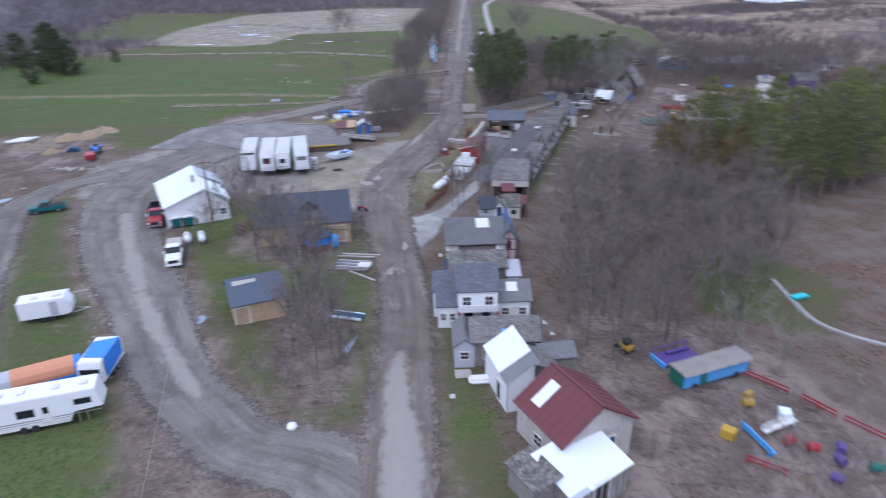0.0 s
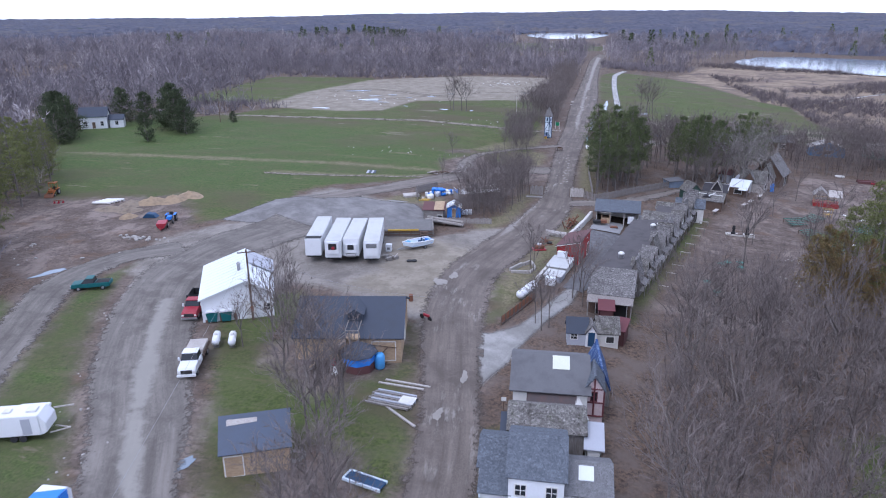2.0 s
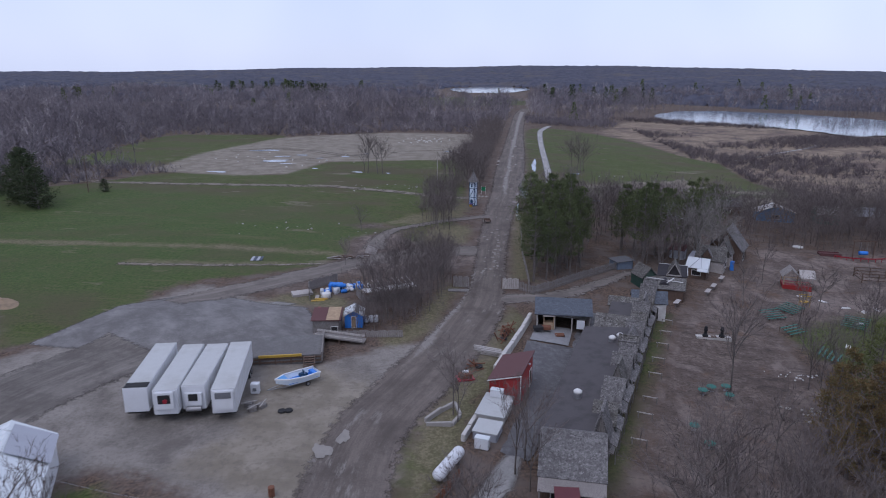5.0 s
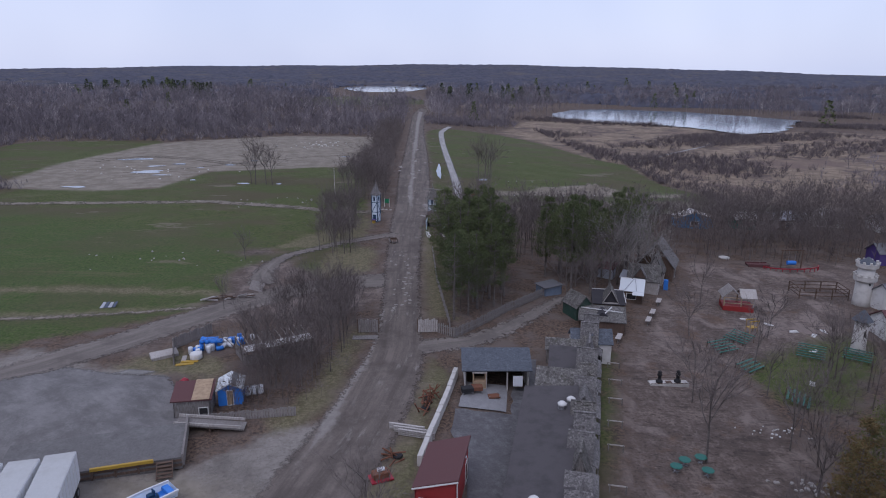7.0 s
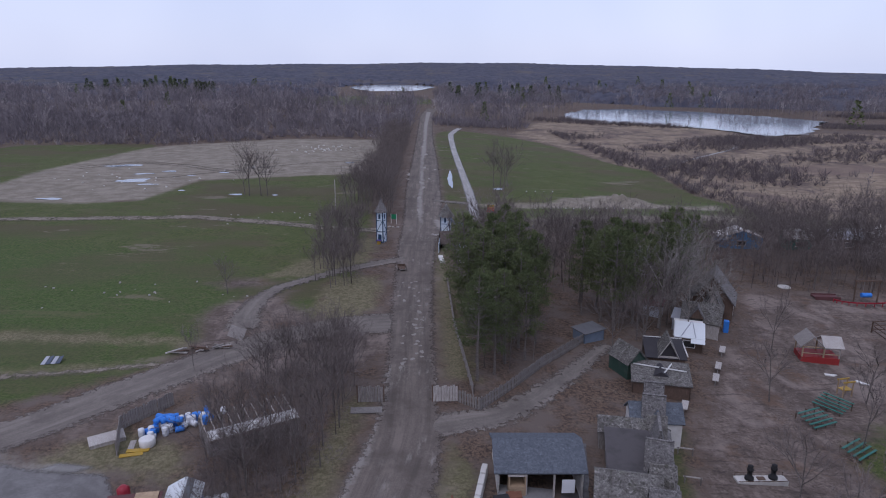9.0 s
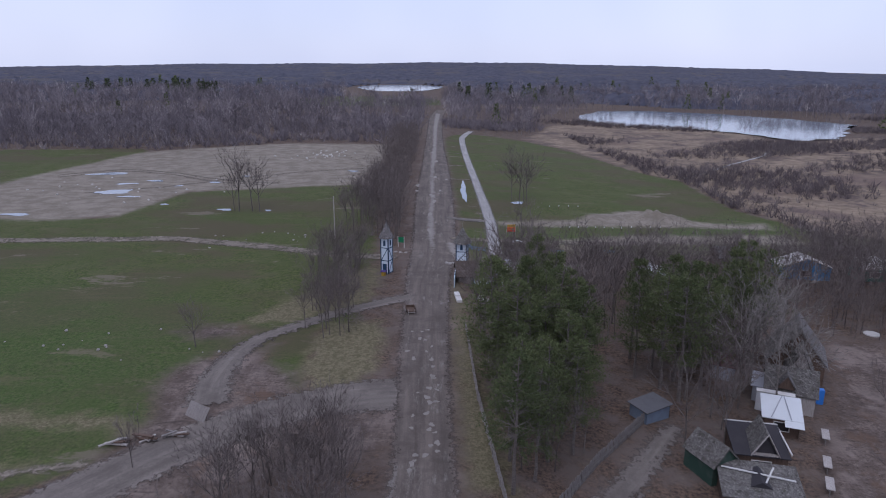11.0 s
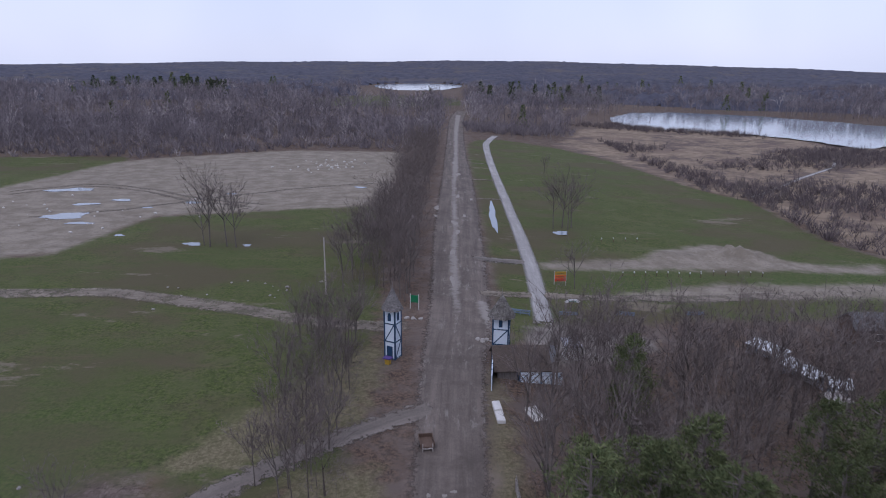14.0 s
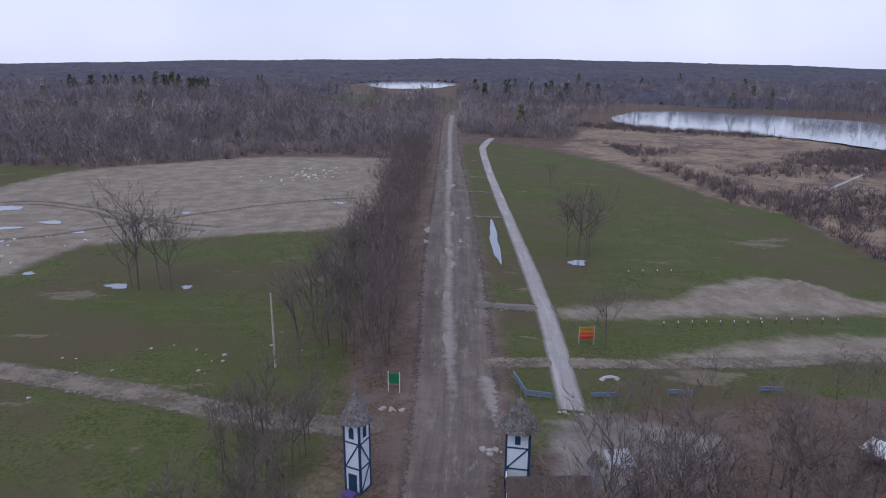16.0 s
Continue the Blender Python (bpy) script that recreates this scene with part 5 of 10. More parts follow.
sel = wooded(ux, uy, 0.5) & ((np.abs(ux) > 70) | (uy > 440)) & ~((ux > -70) & (ux < 14) & (uy < 456)) & ~((ux > 8) & (ux < 160) & (uy < 560)) & ~((ux > 0) & (ux < 12)) & ~((ux > 90) & (uy > 255) & (uy < 640))
under = np.stack([ux[sel], uy[sel], frng.uniform(0.3, 0.8, sel.sum())], 1)
merged("woodland", protos, trees, M_HAZETWIG, "leafless purple-grey woods round the meadow, haze tint painted in")
# shrubs in and round the marsh
n = 34000
mx, my = frng.uniform(95, 420, n), frng.uniform(262, 700, n)
belt = np.sin(mx * 0.045 + 2.0 * np.sin(my * 0.021)) + np.sin(my * 0.05 + mx * 0.012)
keep_m = (belt + frng.normal(0, 0.35, n) > 1.05) & (edge_distance(mx, my, LAKE) < -3)
rim = (edge_distance(mx, my, ZONES["grass"][5]) > -5) & (edge_distance(mx, my, ZONES["grass"][5]) < -1)
for belt_o, share in (([(60, 514), (80, 470), (89, 422), (96, 392), (104, 384), (112, 392), (111, 420), (102, 452), (94, 492), (74, 532)], 0.75), ([(102, 346), (100, 322), (108, 312), (124, 330), (122, 352), (112, 360)], 0.4), ([(118, 446), (150, 434), (230, 470), (310, 500), (285, 522), (180, 494)], 0.5), ([(150, 392), (230, 400), (330, 470), (250, 460)], 0.4)):
    keep_m |= (edge_distance(mx, my, belt_o) + frng.normal(0, 4, n) > 0) & (frng.uniform(0, 1, n) < share)
keep_m = (keep_m | rim) & (edge_distance(mx, my, LAKE) < -2) & (edge_distance(mx, my, ZONES["grass"][5]) < -1)
bushes = np.stack([mx[keep_m], my[keep_m], frng.uniform(0.22, 0.6, keep_m.sum())], 1)


def marsh_bush(rng):
    """A broad leafless bush: many thin shoots from the ground."""
    v, f = [], []
    for k in range(22):
        a = rng.uniform(0, math.tau)
        o = np.array([math.cos(a), math.sin(a), 0.0]) * rng.uniform(0, 1.6)
        d = np.array([math.cos(a) * rng.uniform(0, 1), math.sin(a) * rng.uniform(0, 1), 1.0])
        d = d / np.linalg.norm(d) * rng.uniform(3.0, 8.0)
        if k > 8:
            o = o + d * rng.uniform(0.2, 0.6)
            d = d * 0.45 + rng.normal(0, 0.8, 3)
        w = np.cross(d, rng.normal(0, 1, 3))
        w = w / np.linalg.norm(w) * rng.uniform(0.10, 0.24)
        n0 = len(v)
        v += [o - w, o + w, o + d]
        f.append((n0, n0 + 1, n0 + 2))
    return np.array(v), np.array(f)


merged("undergrowth", [marsh_bush(np.random.default_rng(260 + k)) for k in range(5)], under, M_HAZETWIG, "leafless undergrowth at the edge of the woods", "shrubs")
merged("marsh_shrubs", [marsh_bush(np.random.default_rng(230 + k)) for k in range(6)], bushes, M_MARSHTWIG, "bare shrubs among the reeds", "shrubs")
# reed fringe standing in the lake
n = 420
lx, ly = frng.uniform(130, 340, n), frng.uniform(515, 800, n)
dl = edge_distance(lx, ly, LAKE)
sel = (dl > 0) & (dl < 10) & (ly < 660)
merged("drowned_trees", protos, np.stack([lx[sel], ly[sel], frng.uniform(0.3, 0.75, sel.sum())], 1), M_HAZETWIG, "dead trees standing in the lake's edge", "trees")
cx_, cy_ = frng.uniform(-520, 420, 420), frng.uniform(560, 1300, 420)
sel = wooded(cx_, cy_, 4) & ((cy_ < 1020) | (np.abs(cx_ + 25) > 130)) & (frng.uniform(0, 1, 420) < 0.08 + 0.5 * (np.sin(cx_ * 0.03 + cy_ * 0.011) > 0.75))
conifers = [far_conifer(np.random.default_rng(300 + k)) for k in range(3)]
merged("far_conifers", conifers, np.stack([cx_[sel], cy_[sel], frng.uniform(1.0, 1.9, sel.sum())], 1), M_NEEDLE, "dark conifers among the far woods")
spots = []
for cx0, cy0, n_c, wide_x, wide_y in ((-349, 905, 6, 11, 9), (-243, 866, 11, 14, 5), (-290, 908, 6, 9, 6), (-214, 862, 3, 4, 3), (150, 930, 7, 30, 12), (70, 905, 5, 16, 8)):
    for _ in range(n_c):
        spots.append((cx0 + frng.normal(0, wide_x), cy0 + frng.normal(0, wide_y), frng.uniform(1.55, 2.05)))
merged("conifer_clumps", conifers, np.array(spots), M_BLUEPINE, "dark conifer clumps rising above the far woods")
ang = np.linspace(radians(-56), radians(56), 420)
rad = np.concatenate([np.arange(880, 1400, 9.0), 1400 * 1.02 ** np.arange(0, 63)])
aa, rr = np.meshgrid(ang, rad)
cxs, cys = rr * np.sin(aa), rr * np.cos(aa)
rough_rng = np.random.default_rng(9)
cz = land(cxs, cys) + 8.0 + rough_rng.normal(0, 0.9, cxs.shape) * np.clip(rr / 900, 0.6, 1.6) + 1.5 * np.sin(cxs * 0.05) * np.sin(cys * 0.043)
good = wooded(cxs.ravel(), cys.ravel(), 5.0).reshape(cxs.shape) & ~((cxs > 60) & (cys > 200) & (cys < 660) & (cxs < 480))
nr, na = cxs.shape
ids = np.arange(nr * na).reshape(nr, na)
okq = good[:-1, :-1] & good[:-1, 1:] & good[1:, 1:] & good[1:, :-1]
quads = np.stack([ids[:-1, :-1], ids[:-1, 1:], ids[1:, 1:], ids[1:, :-1]], -1)[okq]
depth = good.astype(float)
core_ok = good
for _ in range(3):
    q = np.pad(core_ok, 1, constant_values=True)
    q[0, :] = False
    core_ok = core_ok & q[:-2, 1:-1] & q[2:, 1:-1] & q[1:-1, :-2] & q[1:-1, 2:]
    depth += core_ok
base_z = land(cxs, cys)
cz = base_z - 0.4 + (cz - base_z + 0.4) * np.clip((depth - 1) / 3, 0, 1)
me = bpy.data.meshes.new("far_canopy")
me.from_pydata(np.stack([cxs, cys, cz], -1).reshape(-1, 3).tolist(), [], quads.tolist())
gc = Graph("far_canopy")
gc.coord = gc.position()
# Blue-grey canopy tones: the haze of distance is painted into the base.
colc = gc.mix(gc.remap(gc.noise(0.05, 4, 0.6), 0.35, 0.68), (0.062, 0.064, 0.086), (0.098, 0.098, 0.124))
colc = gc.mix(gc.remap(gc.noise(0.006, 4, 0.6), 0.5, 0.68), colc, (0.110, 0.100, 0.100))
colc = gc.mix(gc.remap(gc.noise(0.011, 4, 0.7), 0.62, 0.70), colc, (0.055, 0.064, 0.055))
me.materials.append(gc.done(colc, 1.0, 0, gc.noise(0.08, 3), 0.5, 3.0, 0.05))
tagged(new("far_canopy", me), "far woodland canopy reaching the hills, blue-grey haze painted in", "woods", kind="stuff")


# ---- buildings ----
def gable_house(name, label, x, y, turn, w, d, he, hr, ridge, wall, roof, over=0.3, category="building", thick=0.16, openings=(), group="", roof_label="", lift=0.0, shift=0.0, open_side="", trim=None):
    """Walls with thickness, a two-sided roof and doors or windows. Local x: width; local -y: front. shift moves the ridge."""
    ob = thing(name, label, category, x, y, turn, group, lift=lift)
    a, b, t = w / 2, d / 2, 0.15
    low = -0.6
    if ridge == "x":
        ends = [((-a, -b), "w"), ((a - t, -b), "e")]
        for (px_, _), tag in ends:
            if tag == open_side:
                continue
            s = S()
            prof = [(-b, low), (b, low), (b, he), (shift, hr), (-b, he)]
            s.add([(px_, v, z) for v, z in prof] + [(px_ + t, v, z) for v, z in prof], [(0, 1, 2, 3, 4), (9, 8, 7, 6, 5)] + [(k, 5 + k, 5 + (k + 1) % 5, (k + 1) % 5) for k in range(5)])
            part("wall", s, wall, ob)
        for tag, y0 in (("s", -b), ("n", b - t)):
            if tag != open_side:
                part("wall", S().box(-a + t, a - t, y0, y0 + t, low, he), wall, ob)
        for sgn in (-1, 1):
            run = (sgn * b) - shift
            drop = (hr - he) / abs(run)
            e = sgn * (b + over)
            ze = hr - drop * abs(e - shift)
            q = [(-a - over, shift, hr + thick), (a + over, shift, hr + thick), (a + over, e, ze + thick), (-a - over, e, ze + thick)]
            part("roof", S().slab(q, thick), roof, ob, roof_label)
    else:
        for tag, y0 in (("s", -b), ("n", b - t)):
            if tag == open_side:
                continue
            part("wall", S().prism([(-a, low), (a, low), (a, he), (shift, hr), (-a, he)], y0, y0 + t), wall, ob)
        for tag, x0 in (("w", -a), ("e", a - t)):
            if tag != open_side:
                part("wall", S().box(x0, x0 + t, -b + t, b - t, low, he), wall, ob)
        for sgn in (-1, 1):
            run = (sgn * a) - shift
            drop = (hr - he) / abs(run)
            e = sgn * (a + over)
            ze = hr - drop * abs(e - shift)
            q = [(shift, -b - over, hr + thick), (shift, b + over, hr + thick), (e, b + over, ze + thick), (e, -b - over, ze + thick)]
            part("roof", S().slab(q, thick), roof, ob, roof_label)
    for side, u, z0, ww, hh, kind in openings:
        put_opening(ob, side, u, z0, ww, hh, kind, a, b, trim)
    return ob


def put_opening(ob, side, u, z0, ww, hh, kind, a, b, trim=None):
    """A door or window set into a wall: frame proud of it, leaf or pane set back. An open hole is a black panel painted
    as inner shade.
    """
    def m(s):
        if side == "s":
            return pose(u, -b, z0, 0, 0, 0)
        if side == "n":
            return pose(u, b, z0, 0, 0, 180)
        if side == "w":
            return pose(-a, u, z0, 0, 0, -90)
        return pose(a, u, z0, 0, 0, 90)
    k = m(side)
    dark = kind == "shade_panel"
    # Open holes get a black panel; the shade inside is put into its colour.
    leaf = {"window": M_GLASS, "shade_panel": M_BLACK, "door": M_BROWNWOOD, "bluedoor": M_NAVY, "whitedoor": M_OFFWHITE, "ply": M_PLY, "grey": M_GREYROOF}[kind]
    body = part("window" if kind in ("window", "shade_panel") else "door", S().box(-ww / 2, ww / 2, -0.03, 0.05, 0, hh, k), leaf, ob)
    fr = S()
    f = 0.09
    for x0, x1, z0_, z1_ in ((-ww / 2 - f, -ww / 2, -f, hh + f), (ww / 2, ww / 2 + f, -f, hh + f), (-ww / 2, ww / 2, hh, hh + f), (-ww / 2, ww / 2, -f, 0)):
        fr.box(x0, x1, -0.07, 0.04, z0_, z1_, k)
    part("frame", fr, trim or M_OFFWHITE, body)
    if kind == "window":
        part("glazing_bar", S().box(-0.03, 0.03, -0.055, 0.0, 0, hh, k).box(-ww / 2, ww / 2, -0.055, 0.0, hh / 2 - 0.025, hh / 2 + 0.025, k), trim or M_OFFWHITE, body)


def lean_roof(name, label, x, y, turn, w, d, zs, wall, roof, category="shed", over=0.25, openings=(), group="", walls="snwe", lift=0.0):
    """A box with one sloping roof: zs are heights at the corners (front left, front right, back right, back left)."""
    ob = thing(name, label, category, x, y, turn, group, lift=lift)
    a, b, t = w / 2, d / 2, 0.12
    fl, fr, br, bl = zs
    c = [(-a, -b, fl), (a, -b, fr), (a, b, br), (-a, b, bl)]
    for tag, i, j in (("s", 0, 1), ("e", 1, 2), ("n", 2, 3), ("w", 3, 0)):
        if tag not in walls:
            continue
        p, q = Vector(c[i]), Vector(c[j])
        inn = Vector((-(q - p).y, (q - p).x, 0)).normalized() * t
        v = [Vector((p.x, p.y, -0.5)), Vector((q.x, q.y, -0.5)), q, p]
        s = S().add([tuple(k) for k in v] + [tuple(k + inn) for k in v], [(0, 1, 2, 3), (7, 6, 5, 4), (0, 4, 5, 1), (1, 5, 6, 2), (2, 6, 7, 3), (3, 7, 4, 0)])
        part("wall", s, wall, ob)
    sx, sy = (fr - fl) / w, (bl - fl) / d
    z = lambda px_, py_: fl + (px_ + a) * sx + (py_ + b) * sy + 0.14
    q = [(px_, py_, z(px_, py_)) for px_, py_ in ((-a - over, -b - over), (a + over, -b - over), (a + over, b + over), (-a - over, b + over))]
    part("roof", S().slab(q, 0.13), roof, ob)
    for side, u, z0, ww, hh, kind in openings:
        put_opening(ob, side, u, z0, ww, hh, kind, a, b)
    return ob


def roof_panel(ob, quad, material, name="skylight", label=""):
    return part(name, S().slab(quad, 0.06), material, ob, label)


# --- loop island ---
hut = gable_house("storage_hut", "small plywood hut with a patched blue-grey roof", -22.3, 67.2, 24, 5.6, 5.6, 2.5, 4.3, "x", M_PLY, M_BLUEROOF, openings=[("s", -1.9, 0.05, 1.5, 2.0, "ply")], roof_label="faded blue-grey sheet roof")
roof_panel(hut, [(-2.4, -0.9, 4.3 - 0.9 * 0.643 + 0.2), (0.2, -0.8, 4.3 - 0.8 * 0.643 + 0.2), (0.2, -0.45, 4.3 - 0.45 * 0.643 + 0.2), (-2.4, -0.4, 4.3 - 0.4 * 0.643 + 0.2)], M_PALEWOOD, "torn_patch", "bare torn strip of roof boards")

barn = gable_house("workshop", "long plywood workshop with a dark roof", -20.9, 90.8, 10.5, 12.2, 11.0, 3.0, 5.6, "x", M_PLY, M_DARKROOF, 0.35, openings=[("s", 4.1, 0.1, 2.6, 2.3, "ply"), ("e", 0, 0.1, 1.2, 2.1, "whitedoor")], roof_label="dark blue-grey shingle roof")
part("brace", S().beam((2.7, -5.62, 2.1), (5.6, -5.62, 1.7), 0.08).beam((3.2, -5.62, 0.3), (4.6, -5.62, 1.8), 0.08), M_BROWNWOOD, barn)
part("dormer", S().box(-0.2, 1.5, -3.6, -0.4, 3.6, 5.0).prism([(-0.45, 5.0), (1.75, 5.0), (0.65, 5.75)], -3.9, -0.2), M_DARKROOF, barn, "dark dormer over the stair landing")
part("landing", S().box(-0.1, 1.4, -6.4, -3.6, 3.1, 3.3), M_PLY, barn, "tan plywood landing")
rail = S()
for q in ((-0.1, -3.7), (1.4, -3.7), (-0.1, -6.4), (1.4, -6.4), (0.4, -6.4), (0.9, -6.4)):
    rail.box(q[0] - 0.05, q[0] + 0.05, q[1] - 0.05, q[1] + 0.05, 0 if q[1] < -6 and q[0] in (-0.1, 1.4) else 3.2, 4.3)
rail.beam((-0.1, -3.7, 4.25), (-0.1, -6.4, 4.25), 0.08).beam((1.4, -3.7, 4.25), (1.4, -6.4, 4.25), 0.08).beam((-0.1, -6.4, 4.25), (1.4, -6.4, 4.25), 0.08)
part("railing", rail, M_BOARD, barn)
stair = S().beam((-0.1, -6.3, 3.2), (-4.3, -7.1, 0.0), 0.08, 0.25).beam((-0.1, -7.2, 3.2), (-4.3, -8.0, 0.0), 0.08, 0.25).beam((-0.1, -7.2, 4.1), (-4.3, -8.0, 0.95), 0.07).beam((-0.1, -6.3, 4.1), (-4.3, -7.1, 0.95), 0.07)
part("stringer", stair, M_BOARD, barn)
for k in range(14):
    u = (k + 0.5) / 14
    part("step", S().box(-0.1 - 4.2 * u - 0.14, -0.1 - 4.2 * u + 0.14, -7.2 - 0.8 * u, -6.3 - 0.8 * u, 3.2 * (1 - u) - 0.02, 3.2 * (1 - u) + 0.03), M_PLY, barn)
# eight-sided kiosk before the workshop
kiosk = thing("kiosk", "eight-sided red kiosk with blue band and dark roof", "kiosk", -18.3, 84.3, 12)
part("base", S().lathe([(1.85, -0.4), (1.85, 1.0)], 8), M_REDROOF, kiosk, "dark red board base")
part("band", S().lathe([(1.9, 1.0), (1.9, 2.0)], 8), M_BLUE, kiosk, "bright blue band")
part("roof", S().lathe([(2.2, 2.0), (2.15, 2.15), (0.15, 3.3)], 8), M_DARKROOF, kiosk, "dark shingle roof")
tank = thing("water_barrel", "pale blue plastic water barrel by the workshop", "barrel", -16.0, 84.8)
part("barrel", S().lathe([(0.5, 0), (0.6, 0.2), (0.6, 1.5), (0.45, 1.8)], 14), M_SKYBLUE, tank, smooth_faces=True)

shop = gable_house("metal_garage", "white sheet-metal garage with a rusty front", -40.3, 98.4, 27, 9.0, 12.6, 3.3, 5.3, "y", M_WHITE, M_WHITEROOF, 0.3, shift=1.2, openings=[("s", 1.6, 0.05, 1.0, 2.1, "whitedoor"), ("s", 3.6, 1.0, 0.8, 0.9, "window")], roof_label="white sheet-metal roof")
ribs = S()
for k in range(12):
    yy = -6.2 + k * 1.13
    ribs.beam((1.2, yy, 5.52), (-4.7, yy, 3.38), 0.05, 0.04)
part("roof_seam", ribs, M_WHITEROOF, shop)
part("flue", S().tube((0.4, -1.6, 4.9), (0.4, -1.6, 6.1), 0.22, 0.22, 10).tube((0.4, -1.6, 6.1), (0.4, -1.6, 6.35), 0.34, 0.1, 10), M_STEEL, shop)
part("patch", S().slab([(1.6, 0.6, 5.42), (5.0, 0.6, 3.53), (5.0, 5.8, 3.53), (1.6, 5.8, 5.42)], 0.04), M_GREYTARP, shop, "grey translucent roof sheets")
rust = S()
for k in range(5):
    rust.box(-4.2 + k * 0.9, -3.9 + k * 0.9, -6.34, -6.31, 0.0, 0.5 + 0.5 * (k % 3))
part("rust_stain", rust, M_RUST, shop)


def dumpster(x, y, turn):
    ob = thing("wheeled_bin", "dark teal wheeled refuse bin with white lid", "bin", x, y, turn, "bins by the metal garage")
    part("body", S().prism([(-0.55, 0.2), (0.55, 0.2), (0.75, 1.5), (-0.75, 1.5)], -0.55, 0.55), M_TEAL, ob, bevel=0.04)
    part("lid", S().prism([(-0.8, 1.5), (0.8, 1.5), (0.6, 1.72), (-0.6, 1.72)], -0.62, 0.62), M_WHITE, ob, "white curved lid", bevel=0.03)
    for sx in (-0.45, 0.45):
        for sy in (-0.4, 0.4):
            part("wheel", S().tube((sx - 0.05, sy, 0.1), (sx + 0.05, sy, 0.1), 0.1, 0.1, 8), M_BLACK, ob)
    return ob


for k, (x, y) in enumerate(((-40.4, 91.3), (-38.8, 92.0))):
    dumpster(x, y, 27)


def gas_tank(x, y, turn, length=2.9, r=0.46, group="white gas tanks"):
    ob = thing("gas_tank", "white horizontal gas tank on two saddles", "tank", x, y, turn, group)
    m = pose(0, 0, r + 0.35, 90, 0, 0)
    h = length / 2
    part("shell", S().lathe([(0.05, -h), (r * 0.6, -h + r * 0.15), (r * 0.92, -h + r * 0.5), (r, -h + r * 0.9), (r, h - r * 0.9), (r * 0.92, h - r * 0.5), (r * 0.6, h - r * 0.15), (0.05, h)], 16, m), M_WHITE, ob, smooth_faces=True)
    for s in (-h * 0.55, h * 0.55):
        part("saddle", S().box(-r * 0.7, r * 0.7, s - 0.12, s + 0.12, 0, 0.6), M_STEEL, ob)
    part("dome", S().tube((0, 0, 2 * r + 0.3), (0, 0, 2 * r + 0.55), 0.2, 0.18, 10), M_OFFWHITE, ob)
    return ob


gas_tank(-36.9, 86.0, 24)
gas_tank(-35.0, 86.4, 24)
gas_tank(-1.2, 109.4, -22, 5.4, 0.62)


def wheel(parent, x, y, r, w=0.24, name="wheel"):
    t = part(name, S().tube((x - w / 2, y, r), (x + w / 2, y, r), r, r, 16), M_BLACK, parent, bevel=0.03)
    part("rim", S().tube((x - w / 2 - 0.015, y, r), (x + w / 2 + 0.015, y, r), r * 0.55, r * 0.55, 12), M_STEEL, t)
    return t


def pickup(x, y, turn, paint, label):
    """Pickup, nose along +y."""
    ob = thing("pickup_truck", label, "truck", x, y, turn)
    body = S().prism([(-2.55, 0.45), (2.6, 0.45), (2.65, 0.8), (2.55, 1.02), (1.2, 1.1), (-2.6, 1.1), (-2.65, 0.8)], -0.92, 0.92, pose(0, 0, 0, 0, 0, 90))
    part("body", body, paint, ob, bevel=0.06)
    cab = S()
    lo, hi = [(-0.86, 1.25), (0.86, 1.25), (0.86, -0.55), (-0.86, -0.55)], [(-0.72, 0.6), (0.72, 0.6), (0.72, -0.4), (-0.72, -0.4)]
    cab.add([(px_, py_, 1.08) for px_, py_ in lo] + [(px_, py_, 1.72) for px_, py_ in hi], [(3, 2, 1, 0), (4, 5, 6, 7), (0, 1, 5, 4), (1, 2, 6, 5), (2, 3, 7, 6), (3, 0, 4, 7)])
    c = part("cab", cab, M_GLASS, ob, "dark glazed cab")
    part("cab_roof", S().box(-0.74, 0.74, -0.42, 0.62, 1.70, 1.78), paint, c, bevel=0.03)
    part("bed", S().box(-0.78, 0.78, -2.5, -0.65, 1.02, 1.115), M_BLACK, ob, "dark open load bed")
    for sx in (-0.8, 0.8):
        for sy in (-1.6, 1.65):
            wheel(ob, sx, sy, 0.36)
    for sx in (-0.65, 0.65):
        part("headlight", S().box(sx - 0.17, sx + 0.17, 2.56, 2.66, 0.72, 0.9), M_OFFWHITE, ob)
    part("bumper", S().box(-0.9, 0.9, 2.58, 2.74, 0.42, 0.6), M_STEEL, ob)
    return ob


pickup(-63.2, 98.0, 113, M_TEAL, "teal pickup truck parked on the grass")


